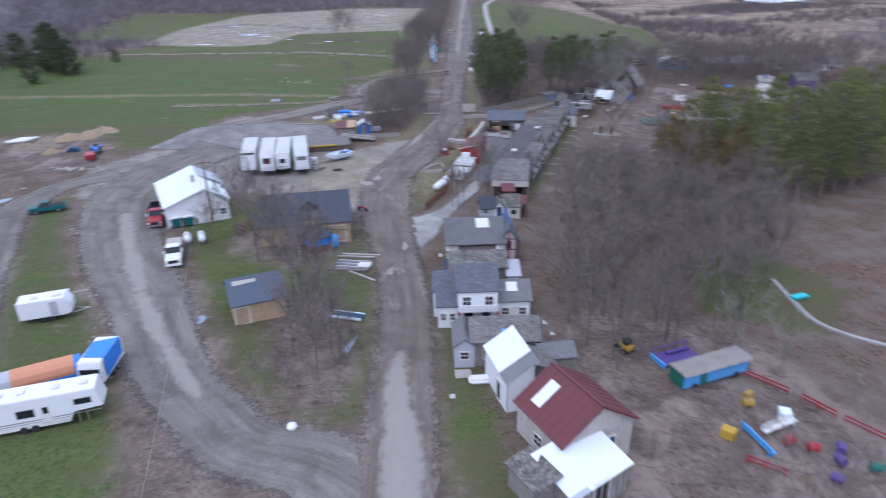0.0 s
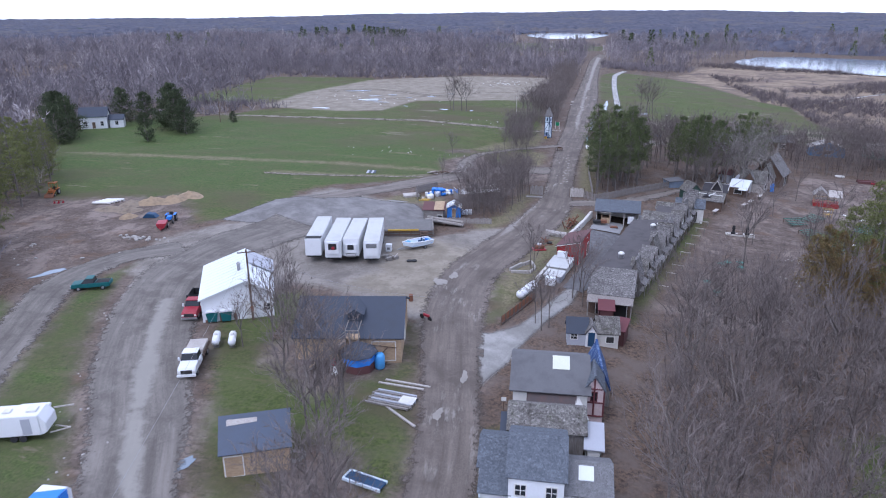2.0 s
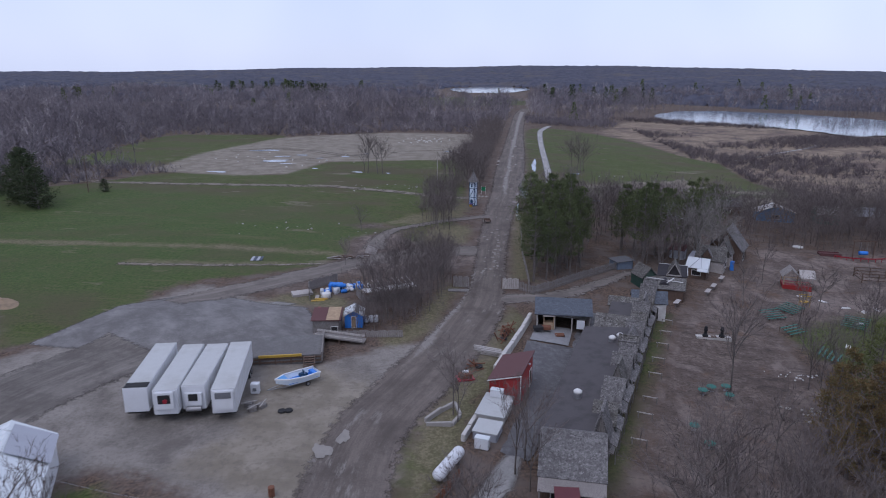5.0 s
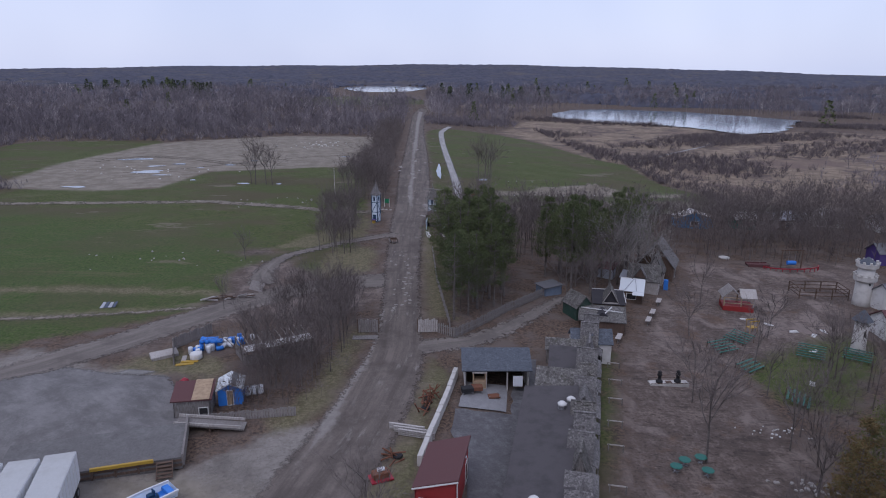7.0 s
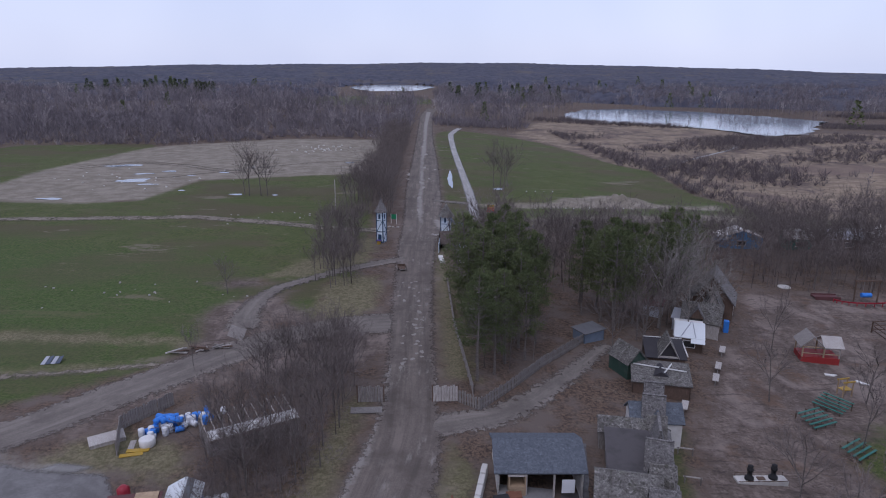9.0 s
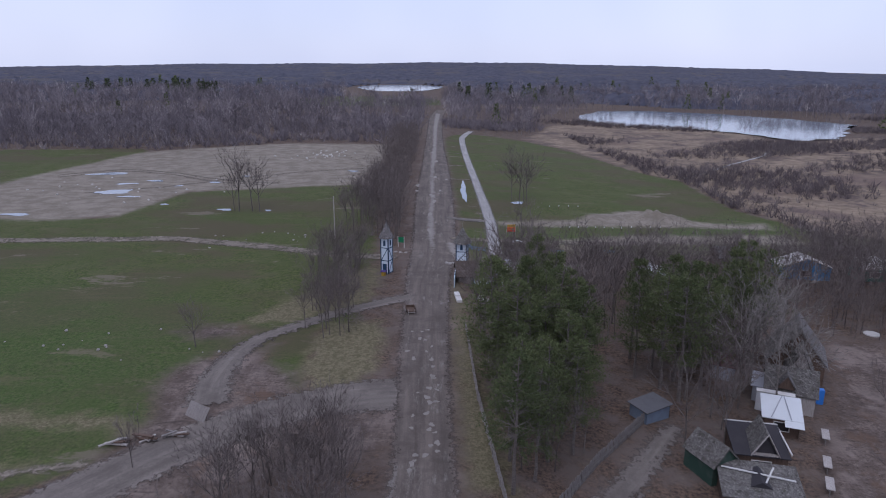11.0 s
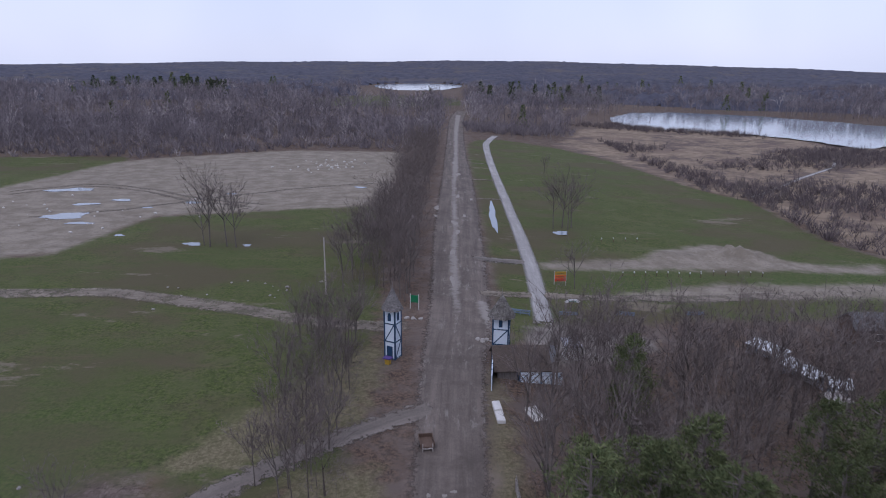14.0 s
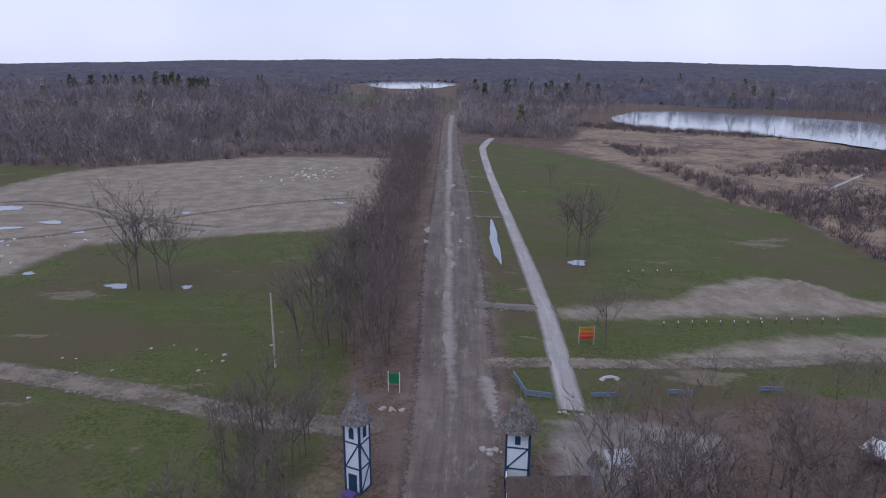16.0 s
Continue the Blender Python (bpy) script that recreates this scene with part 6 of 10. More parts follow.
def work_truck(x, y, turn, paint, label, deck, deck_label, red=False):
    """Flatbed or tipper, nose along -y."""
    ob = thing("work_truck", label, "truck", x, y, turn)
    part("chassis", S().box(-0.45, 0.45, -2.9, 3.4, 0.55, 0.8), M_BLACK, ob)
    part("bonnet", S().prism([(-3.3, 0.6), (-1.6, 0.6), (-1.6, 1.5), (-3.1, 1.35), (-3.3, 1.1)], -0.95, 0.95, pose(0, 0, 0, 0, 0, 90) @ pose(0, 0, 0, 0, 0, 0)), paint, ob, bevel=0.06)
    cab = part("cab", S().box(-1.0, 1.0, -1.65, 0.0, 0.6, 1.5), paint, ob, bevel=0.05)
    part("windscreen", S().add([(-0.92, -1.66, 1.5), (0.92, -1.66, 1.5), (0.92, -0.05, 1.5), (-0.92, -0.05, 1.5), (-0.8, -1.2, 2.15), (0.8, -1.2, 2.15), (0.8, -0.1, 2.15), (-0.8, -0.1, 2.15)], [(3, 2, 1, 0), (4, 5, 6, 7), (0, 1, 5, 4), (1, 2, 6, 5), (2, 3, 7, 6), (3, 0, 4, 7)]), M_GLASS, cab)
    part("cab_roof", S().box(-0.84, 0.84, -1.25, -0.05, 2.13, 2.23), paint, cab, bevel=0.03)
    d = S().box(-1.15, 1.15, 0.2, 3.5, 0.95, 1.1)
    if red:
        d.box(-1.15, -1.05, 0.2, 3.5, 1.1, 2.1).box(1.05, 1.15, 0.2, 3.5, 1.1, 2.1).box(-1.15, 1.15, 0.2, 0.32, 1.1, 2.3).box(-1.15, 1.15, 3.4, 3.5, 1.1, 2.0)
    else:
        d.box(-1.15, -1.1, 0.2, 3.5, 1.1, 1.5).box(1.1, 1.15, 0.2, 3.5, 1.1, 1.5)
        part("load", S().box(-1.0, 1.0, 0.5, 3.3, 1.1, 1.65), M_PALEWOOD, ob, "pale load on the deck")
    part("deck", d, deck, ob, deck_label)
    part("grille", S().box(-0.6, 0.6, -3.36, -3.28, 0.75, 1.15), M_BLACK, ob)
    part("bumper", S().box(-1.0, 1.0, -3.5, -3.32, 0.45, 0.68), M_WHITE if not red else M_STEEL, ob)
    for sx in (-0.8, 0.8):
        part("headlight", S().box(sx - 0.14, sx + 0.14, -3.37, -3.29, 0.85, 1.05), M_OFFWHITE, ob)
        part("mirror", S().box(sx * 1.45 - 0.09, sx * 1.45 + 0.09, -1.5, -1.4, 1.45, 1.85), M_WHITE, ob)
        wheel(ob, sx, -2.3, 0.45, 0.28)
        wheel(ob, sx, 2.4, 0.45, 0.45)
    return ob


work_truck(-36.7, 80.6, 18, M_WHITE, "white flatbed truck parked beside the drive", M_BROWNWOOD, "brown wooden flatbed")
work_truck(-44.2, 93.8, 16, M_RED, "red tipper truck parked by the garage", M_BLACK, "black steel tipper body", True)


# --- caravans on the lawn ---
def wheel_pair(ob, x, ys, r=0.36):
    for yy in ys:
        for sx in (-x, x):
            wheel(ob, sx, yy, r, 0.24)


cv = thing("fifth_wheel_caravan", "long white fifth-wheel caravan with dark windows", "caravan", -35.7, 47.0, 18)
part("shell", S().prism([(-4.6, 0.75), (2.4, 0.75), (2.7, 1.35), (5.1, 1.5), (4.7, 3.4), (-4.5, 3.4), (-4.75, 2.0)], -1.2, 1.2), M_WHITE, cv, bevel=0.07)
part("skirt", S().box(-4.2, 2.3, -1.18, 1.18, 0.45, 0.76), M_OFFWHITE, cv)
for x0, x1, z0, z1 in ((-3.9, -3.1, 1.75, 2.2), (-1.6, -0.3, 1.65, 2.35), (2.9, 4.2, 2.1, 2.6)):
    p = part("window", S().box(x0, x1, -1.23, -1.19, z0, z1), M_GLASS, cv)
    part("frame", S().box(x0 - 0.06, x1 + 0.06, -1.222, -1.2, z0 - 0.06, z1 + 0.06), M_STEEL, p)
dr = part("door", S().box(0.25, 0.95, -1.24, -1.19, 0.85, 2.6), M_OFFWHITE, cv, "pale door with a dark pane")
part("pane", S().box(0.38, 0.82, -1.255, -1.235, 1.75, 2.4), M_GLASS, dr)
part("stripe", S().box(-4.6, 4.9, -1.225, -1.2, 1.18, 1.26).box(-4.5, 2.4, -1.225, -1.2, 0.98, 1.02), M_STEEL, cv)
for x0 in (-3.2, -1.5, 1.2, 3.4):
    part("roof_vent", S().box(x0, x0 + 0.6, -0.3, 0.3, 3.39, 3.56), M_OFFWHITE, cv, bevel=0.03)
for x0 in (-1.4, -0.5):
    for sy in (-1.08, 1.08):
        part("wheel", S().tube((x0, sy - 0.12, 0.36), (x0, sy + 0.12, 0.36), 0.36, 0.36, 14), M_BLACK, cv)
for x0 in (2.9, 3.6):
    part("leg", S().box(x0 - 0.05, x0 + 0.05, -0.9, -0.8, 0, 1.4), M_STEEL, cv)

cb = thing("covered_camper", "long camper wrapped in orange, grey and blue tarpaulins", "caravan", -39.6, 51.6, 29)
prof = [(-1.15, 0.9), (-1.2, 1.6), (-1.0, 2.15), (-0.45, 2.5), (0.45, 2.5), (1.0, 2.15), (1.2, 1.6), (1.15, 0.9)]
turn_x = pose(0, 0, 0, 0, 0, -90)
part("grey_cover", S().prism(prof, -4.6, -1.2, turn_x), M_GREYTARP, cb, "grey tarpaulin", bevel=0.05)
part("orange_cover", S().prism([(x * 1.02, z + 0.03) for x, z in prof], -1.3, 4.0, turn_x), M_ORANGE, cb, "faded orange tarpaulin", bevel=0.05)
part("blue_cover", S().prism([(x * 1.0, z - 0.04) for x, z in prof], 3.9, 4.6, turn_x).box(-4.6, 4.3, -1.23, 1.23, 0.75, 1.35), M_BLUE, cb, "blue tarpaulin end and skirt", bevel=0.04)
ropes = S()
for k in range(7):
    ropes.beam((-3.8 + k * 1.25, -1.26, 0.8), (-3.6 + k * 1.25, -0.5, 2.56), 0.03)
part("rope", ropes, M_OFFWHITE, cb)
part("tongue", S().beam((4.5, 0.5, 0.5), (6.0, 0, 0.5), 0.12).beam((4.5, -0.5, 0.5), (6.0, 0, 0.5), 0.12), M_STEEL, cb)
part("hull", S().box(-4.4, 4.3, -1.05, 1.05, 0.4, 0.9), M_STEEL, cb)
for x0 in (-0.6, 0.3):
    for sy in (-1.0, 1.0):
        part("wheel", S().tube((x0, sy - 0.1, 0.34), (x0, sy + 0.1, 0.34), 0.34, 0.34, 12), M_BLACK, cb)

tc = thing("travel_caravan", "white travel caravan under a blue tarpaulin", "caravan", -33.9, 54.3, 4)
part("shell", S().prism([(-2.6, 0.6), (2.5, 0.6), (2.6, 2.4), (2.2, 2.85), (-2.4, 2.85), (-2.7, 1.7)], -1.1, 1.1, pose(0, 0, 0, 0, 0, 90)), M_WHITE, tc, bevel=0.08)
part("tarpaulin", S().slab([(-0.9, -1.5, 2.92), (1.18, -1.7, 2.92), (1.18, 1.9, 2.92), (-1.0, 1.2, 2.92)], 0.05).slab([(1.18, -1.9, 0.9), (1.22, -1.9, 2.92), (1.22, 1.9, 2.92), (1.2, 1.9, 1.2)], 0.05), M_BLUE, tc, "bright blue tarpaulin over roof and side", bevel=0.02)
for z0, z1, w0 in ((1.75, 2.2, 0.85),):
    for x0, x1 in ((-0.9, -0.35), (-0.3, 0.3), (0.35, 0.9)):
        part("window", S().box(x0, x1, -2.75, -2.6, z0, z1), M_GLASS, tc)
part("awning_bar", S().box(-1.0, 1.0, -2.74, -2.62, 1.3, 1.38), M_STEEL, tc)
part("gas_bottle", S().lathe([(0.16, 0.5), (0.18, 0.6), (0.18, 0.95), (0.06, 1.1)], 10, pose(-0.2, -3.1, 0)).lathe([(0.16, 0.5), (0.18, 0.6), (0.18, 0.95), (0.06, 1.1)], 10, pose(0.2, -3.1, 0)), M_OFFWHITE, tc)
part("drawbar", S().beam((-0.7, -2.6, 0.5), (0, -3.9, 0.5), 0.1).beam((0.7, -2.6, 0.5), (0, -3.9, 0.5), 0.1), M_RUST, tc)
wheel_pair(tc, 1.0, (-0.2, 0.6), 0.34)

sc = thing("box_caravan", "small white box caravan with a grey door", "caravan", -45.2, 65.0, 19)
part("shell", S().box(-2.55, 2.2, -1.1, 1.1, 0.6, 2.7).prism([(2.2, 0.6), (2.75, 0.9), (2.75, 1.9), (2.2, 2.7)], -1.1, 1.1), M_WHITE, sc, bevel=0.06)
part("door", S().box(0.6, 1.4, -1.14, -1.09, 0.75, 2.4), M_GREYTARP, sc, "weathered grey door")
part("roof_hatch", S().box(-1.2, -0.5, -0.4, 0.3, 2.69, 2.85).box(0.9, 1.8, -0.5, 0.4, 2.69, 2.9), M_OFFWHITE, sc, bevel=0.03)
part("awning", S().box(-0.2, 2.4, 1.1, 1.35, 2.3, 2.6), M_WHITE, sc)
part("drawbar", S().beam((2.7, -0.6, 0.5), (4.3, 0, 0.55), 0.1).beam((2.7, 0.6, 0.5), (4.3, 0, 0.55), 0.1).beam((2.6, 1.2, 2.1), (4.2, 1.8, 1.9), 0.12), M_PALEWOOD, sc)
for x0 in (-0.3, 0.5):
    for sy in (-1.02, 1.02):
        part("wheel", S().tube((x0, sy - 0.1, 0.34), (x0, sy + 0.1, 0.34), 0.34, 0.34, 12), M_BLACK, sc)


# --- yard: semi-trailers, boat, dock ---
def semi_trailer(x, y, turn, length, label, front, bare=False):
    ob = thing("semi_trailer", label, "trailer", x, y, turn, "white semi-trailers in the yard")
    h = length / 2
    box = part("box", S().box(-1.28, 1.28, -h, h, 1.15, 4.0), M_WHITE, ob, bevel=0.05)
    part("roof_sheet", S().box(-1.24, 1.24, -h + 0.04, h - 0.04, 3.99, 4.02), M_TRAILERTOP, box, "dusty grey roof sheet")
    for k in range(int(length / 0.9)):
        for sx in (-1.295, 1.295):
            part("side_rib", S().box(sx - 0.015, sx + 0.015, -h + 0.4 + k * 0.9, -h + 0.46 + k * 0.9, 1.2, 3.95), M_OFFWHITE, box)
    part("under_rail", S().box(-1.1, 1.1, -h + 0.3, h - 0.3, 0.85, 1.16), M_BLACK, ob)
    if front == "reefer":
        u = part("cooling_unit", S().box(-1.0, 1.0, -h - 0.35, -h, 1.9, 3.9), M_WHITE, ob, "white cooling unit", bevel=0.05)
        part("grille", S().box(-0.65, 0.65, -h - 0.39, -h - 0.33, 2.6, 3.6), M_BLACK, u, "dark open grille")
        part("fan", S().tube((0.1, -h - 0.45, 2.9), (0.1, -h - 0.36, 2.9), 0.25, 0.25, 10), M_RED, u)
    elif front == "tank":
        u = part("cooling_unit", S().box(-0.95, 0.95, -h - 0.3, -h, 1.7, 3.2), M_WHITE, ob, "white cooling unit", bevel=0.05)
        part("grille", S().box(-0.5, 0.5, -h - 0.34, -h - 0.28, 2.3, 3.1), M_BLACK, u)
        part("fuel_tank", S().tube((-0.8, -h - 0.35, 1.35), (0.8, -h - 0.35, 1.35), 0.28, 0.28, 10), M_STEEL, ob)
    elif front == "window":
        part("cooling_unit", S().box(-1.1, 1.1, -h - 0.25, -h, 1.6, 3.9), M_WHITE, ob, bevel=0.06)
        part("vent", S().box(-0.85, 0.85, -h - 0.29, -h - 0.2, 3.0, 3.7), M_GREYROOF, ob, "dark slatted vent")
    if bare:
        part("torn_roof", S().box(-1.2, 1.25, -h + 0.1, -h + 1.3, 3.99, 4.05), M_BLACK, ob, "torn dark roof front")
    for yy in (h - 2.4, h - 1.2):
        for sx in (-1.0, 1.0):
            wheel(ob, sx, yy, 0.5, 0.5)
    for sx in (-0.9, 0.9):
        part("landing_leg", S().box(sx - 0.07, sx + 0.07, -h + 2.4, -h + 2.55, 0, 0.95), M_STEEL, ob)
    return ob


semi_trailer(-37.0, 120.6, 12, 12.4, "white semi-trailer with a torn roof front", "none", True)
semi_trailer(-33.6, 120.7, 11, 12.6, "white refrigerated semi-trailer with rusty front unit", "reefer")
semi_trailer(-31.0, 121.9, 10, 11.6, "white refrigerated semi-trailer with open front unit", "tank")
semi_trailer(-27.9, 122.2, 13, 13.2, "white semi-trailer with a blue side", "window")

bt = thing("motor_boat", "blue and white open boat on a trailer", "boat", -21.2, 125.3, 133)
ring = lambda yy, w_, z0, z1: [(-w_, yy, z1), (-w_ * 0.75, yy, z0), (w_ * 0.75, yy, z0), (w_, yy, z1)]
hs = S()
secs = [ring(-2.7, 0.95, 0.55, 1.3), ring(-0.5, 1.05, 0.5, 1.3), ring(1.4, 0.85, 0.55, 1.38), ring(2.8, 0.12, 1.0, 1.5)]
for a_, b_ in zip(secs[:-1], secs[1:]):
    hs.add(a_ + b_, [(0, 1, 5, 4), (1, 2, 6, 5), (2, 3, 7, 6)])
hs.add(secs[0], [(0, 1, 2, 3)])
part("hull", hs, M_ICE, bt, "pale blue hull")
part("floor", S().box(-0.8, 0.8, -2.5, 1.4, 0.72, 0.76), M_BLUE, bt, "blue carpeted floor")
for p_, q_ in (((-0.98, -2.7, 1.32), (-1.08, -0.5, 1.32)), ((-1.08, -0.5, 1.32), (-0.88, 1.4, 1.4)), ((-0.88, 1.4, 1.4), (0, 2.9, 1.52)), ((0.98, -2.7, 1.32), (1.08, -0.5, 1.32)), ((1.08, -0.5, 1.32), (0.88, 1.4, 1.4)), ((0.88, 1.4, 1.4), (0, 2.9, 1.52))):
    part("gunwale", S().beam(p_, q_, 0.16), M_WHITE, bt)
part("foredeck", S().add([(-0.85, 1.4, 1.42), (0.85, 1.4, 1.42), (0, 2.85, 1.53)], [(0, 1, 2)]).add([(-0.85, 1.4, 1.38), (0.85, 1.4, 1.38), (0, 2.85, 1.49)], [(2, 1, 0)]), M_SKYBLUE, bt)
part("seat", S().box(-0.7, -0.15, -1.0, -0.5, 0.76, 1.15).box(-0.7, -0.15, -1.1, -1.0, 0.76, 1.5), M_NAVY, bt, bevel=0.03)
part("seat", S().box(0.15, 0.7, -1.0, -0.5, 0.76, 1.15).box(0.15, 0.7, -1.1, -1.0, 0.76, 1.5), M_NAVY, bt, bevel=0.03)
part("bench", S().box(-0.8, 0.8, -2.5, -1.9, 0.76, 1.2), M_BLUE, bt, bevel=0.03)
part("trailer_frame", S().beam((-0.6, -2.4, 0.45), (-0.6, 1.5, 0.45), 0.09).beam((0.6, -2.4, 0.45), (0.6, 1.5, 0.45), 0.09).beam((-0.6, 1.5, 0.45), (0, 4.0, 0.45), 0.09).beam((0.6, 1.5, 0.45), (0, 4.0, 0.45), 0.09), M_STEEL, bt)
for sx in (-1.0, 1.0):
    wheel(bt, sx, -0.9, 0.3, 0.18)

dock = thing("loading_dock", "paved loading dock with a yellow edge beam", "dock", -25, 134.0, 13)
part("deck", S().box(-12.0, 4.4, -3.2, 3.6, -0.2, 1.04), M_DECK, dock, "dark asphalt deck")
part("retaining_post", S().box(-3.6, -3.4, -3.35, -3.2, 0, 1.1).box(-1.6, -1.4, -3.35, -3.2, 0, 1.1).box(0.4, 0.6, -3.35, -3.2, 0, 1.1).box(-12.0, 4.4, -3.26, -3.2, 0.1, 0.35).box(-12.0, 4.4, -3.26, -3.2, 0.6, 0.85), M_BROWNWOOD, dock)
part("edge_beam", S().box(-3.6, 1.9, -3.5, -3.25, 1.0, 1.3), M_YELLOW, dock, "yellow painted steel edge beam")
part("kerb_board", S().box(4.4, 4.6, -3.2, 4.6, 0.1, 1.35), M_BOARD, dock)
for k in range(5):
    part("step", S().box(2.2, 3.6, -3.3 - 0.32 * (k + 1), -3.3 - 0.32 * k, 0.9 - 0.2 * k - 0.06, 0.9 - 0.2 * k), M_BROWNWOOD, dock)
part("step_stringer", S().beam((2.2, -3.3, 0.95), (2.2, -5.0, 0.0), 0.08, 0.2).beam((3.6, -3.3, 0.95), (3.6, -5.0, 0.0), 0.08, 0.2), M_BROWNWOOD, dock)
ramp_t = thing("ramp", "weathered timber ramp with side rails", "ramp", -19.2, 139.2, -1)
part("deck", S().add([(-3.6, -0.8, 1.1), (3.6, -0.8, 0.35), (3.6, 0.8, 0.35), (-3.6, 0.8, 1.1), (-3.6, -0.8, 0.95), (3.6, -0.8, 0.2), (3.6, 0.8, 0.2), (-3.6, 0.8, 0.95)], [(0, 1, 2, 3), (7, 6, 5, 4), (0, 4, 5, 1), (1, 5, 6, 2), (2, 6, 7, 3), (3, 7, 4, 0)]), M_BOARD, ramp_t)
part("side_rail", S().beam((-3.6, -0.85, 1.3), (3.4, -0.85, 0.65), 0.12, 0.3).beam((-3.6, 0.85, 1.3), (3.4, 0.85, 0.65), 0.12, 0.3), M_PALEWOOD, ramp_t)
part("support", S().box(-3.5, -3.3, -0.7, 0.7, 0, 1.0).box(-0.1, 0.1, -0.7, 0.7, 0, 0.7), M_BROWNWOOD, ramp_t)


def board_fence(label, pts, h, pitch=0.22, material=None, group="", name="fence", gap=0.04):
    """Upright boards on two rails between posts."""
    x0, y0 = pts[0]
    ob = thing(name, label, "fence", x0, y0, 0, group)
    z0 = float(land(x0, y0))
    material = material or M_FENCE
    rng = np.random.default_rng(int(abs(x0 * 10 + y0)))
    slot = {}
    for (ax, ay), (bx, by) in zip(pts[:-1], pts[1:]):
        L = math.hypot(bx - ax, by - ay)
        ang_ = math.degrees(math.atan2(by - ay, bx - ax))
        za, zb = float(land(ax, ay)) - z0, float(land(bx, by)) - z0
        part("rail", S().beam((ax - x0, ay - y0, za + h * 0.3), (bx - x0, by - y0, zb + h * 0.3), 0.08).beam((ax - x0, ay - y0, za + h * 0.8), (bx - x0, by - y0, zb + h * 0.8), 0.08), material, ob)
        for k in range(int(L / 2.4) + 1):
            u = min(1, k * 2.4 / L)
            part("post", S().box(-0.06, 0.06, -0.06, 0.06, -0.3, h * 0.95, pose(ax - x0 + (bx - ax) * u, ay - y0 + (by - ay) * u, za + (zb - za) * u, 0, 0, ang_)), material, ob)
        nb = int(L / pitch)
        for k in range(nb):
            u = (k + 0.5) / nb
            key = int(rng.integers(4))
            hh = h * (0.93 + 0.05 * key)
            if key not in slot:
                slot[key] = S().box(-pitch / 2 + gap / 2, pitch / 2 - gap / 2, -0.1, -0.06, 0.03, hh).mesh("board", material)
            b_ = new("board", slot[key])
            b_.parent = ob
            b_.matrix_basis = pose(ax - x0 + (bx - ax) * u, ay - y0 + (by - ay) * u, za + (zb - za) * u, 0, float(rng.normal(0, 1.2)), ang_)
    return ob


board_fence("low weathered board fence beside the ramp", [(-22.8, 140.2), (-10.6, 142.0)], 1.1, 0.3)
board_fence("grey board screen round the barrels", [(-28.4, 155.6), (-30.0, 160.6), (-26.2, 166.0)], 1.7, 0.3)

lean_roof("tool_shed", "grey board shed with half brown, half plywood roof", -22.1, 143.4, 6, 3.9, 3.2, (2.1, 2.1, 2.7, 2.7), M_BOARD, M_REDROOF, openings=[("s", 1.2, 0.3, 0.9, 0.8, "shade_panel")])
ts2 = thing("plywood_sheet", "tan plywood sheet lying on the shed roof", "sheet", -21.1, 143.5, 6)
part("board", S().slab([(-0.95, -1.85, 2.28), (0.95, -1.85, 2.28), (0.95, 1.8, 2.98), (-0.95, 1.8, 2.98)], 0.05), M_PLY, ts2)
bs = gable_house("blue_shed", "bright blue shed with a white striped roof", -18.6, 145.9, 8, 2.7, 3.0, 2.0, 2.7, "y", M_BLUE, M_WHITEROOF, 0.2, "shed", openings=[("s", 0.0, 0.1, 0.6, 1.75, "ply")])
roof_panel(bs, [(0.2, -1.65, 2.80), (0.75, -1.65, 2.54), (0.75, 1.65, 2.54), (0.2, 1.65, 2.80)], M_GREYROOF, "roof_sheet", "dark roof sheet")
rt = thing("oil_tank", "rusty red upright oil tank", "tank", -24.6, 148.0)
part("tank", S().lathe([(0.5, 0), (0.55, 0.1), (0.55, 1.5), (0.2, 1.8)], 12), M_RED, rt, smooth_faces=True)


def barrel(x, y, material, label, lying=0, r=0.3, h=0.9, lift=0.0):
    ob = thing("barrel", label, "barrel", x, y, plant_rng.uniform(0, 360), "plastic barrels by the dock", lift=lift)
    m = pose(0, 0, r, 90, 0, 0) @ pose(0, 0, -h / 2) if lying else pose(0, 0, 0)
    part("drum", S().lathe([(r * 0.92, 0), (r, 0.06), (r, h * 0.32), (r * 1.04, h * 0.34), (r, h * 0.37), (r, h * 0.65), (r * 1.04, h * 0.67), (r, h * 0.7), (r, h - 0.06), (r * 0.9, h)], 14, m), material, ob, smooth_faces=True)
    return ob


brl = np.random.default_rng(31)
for k in range(34):
    u = k / 34
    x, y = -27.0 + 6.0 * u + brl.normal(0, 0.55), 158.8 + 4.2 * u + brl.normal(0, 0.8)
    blue = brl.uniform() < 0.55
    barrel(x, y, M_BLUE if blue else M_WHITE, "blue plastic drum among the heap" if blue else "white plastic drum among the heap", int(brl.uniform() < 0.3), 0.32, 0.95)
for k in range(7):
    barrel(-25.8 + (k % 4) * 0.7, 160.2 + (k // 4) * 0.7, M_BLUE, "blue plastic drum stacked on others", 1, 0.32, 0.95, 0.95)
for k in range(3):
    barrel(-17.0 + 0.7 * k, 147.0 + 0.2 * k, M_WHITE, "white plastic drum behind the shed", 0, 0.34, 1.0)
tubx = thing("tub", "round white plastic tub on the ground", "tub", -26.0, 157.3)
part("shell", S().lathe([(0.75, 0), (0.8, 0.1), (0.8, 0.8), (0.7, 0.85)], 18), M_OFFWHITE, tubx, smooth_faces=True)
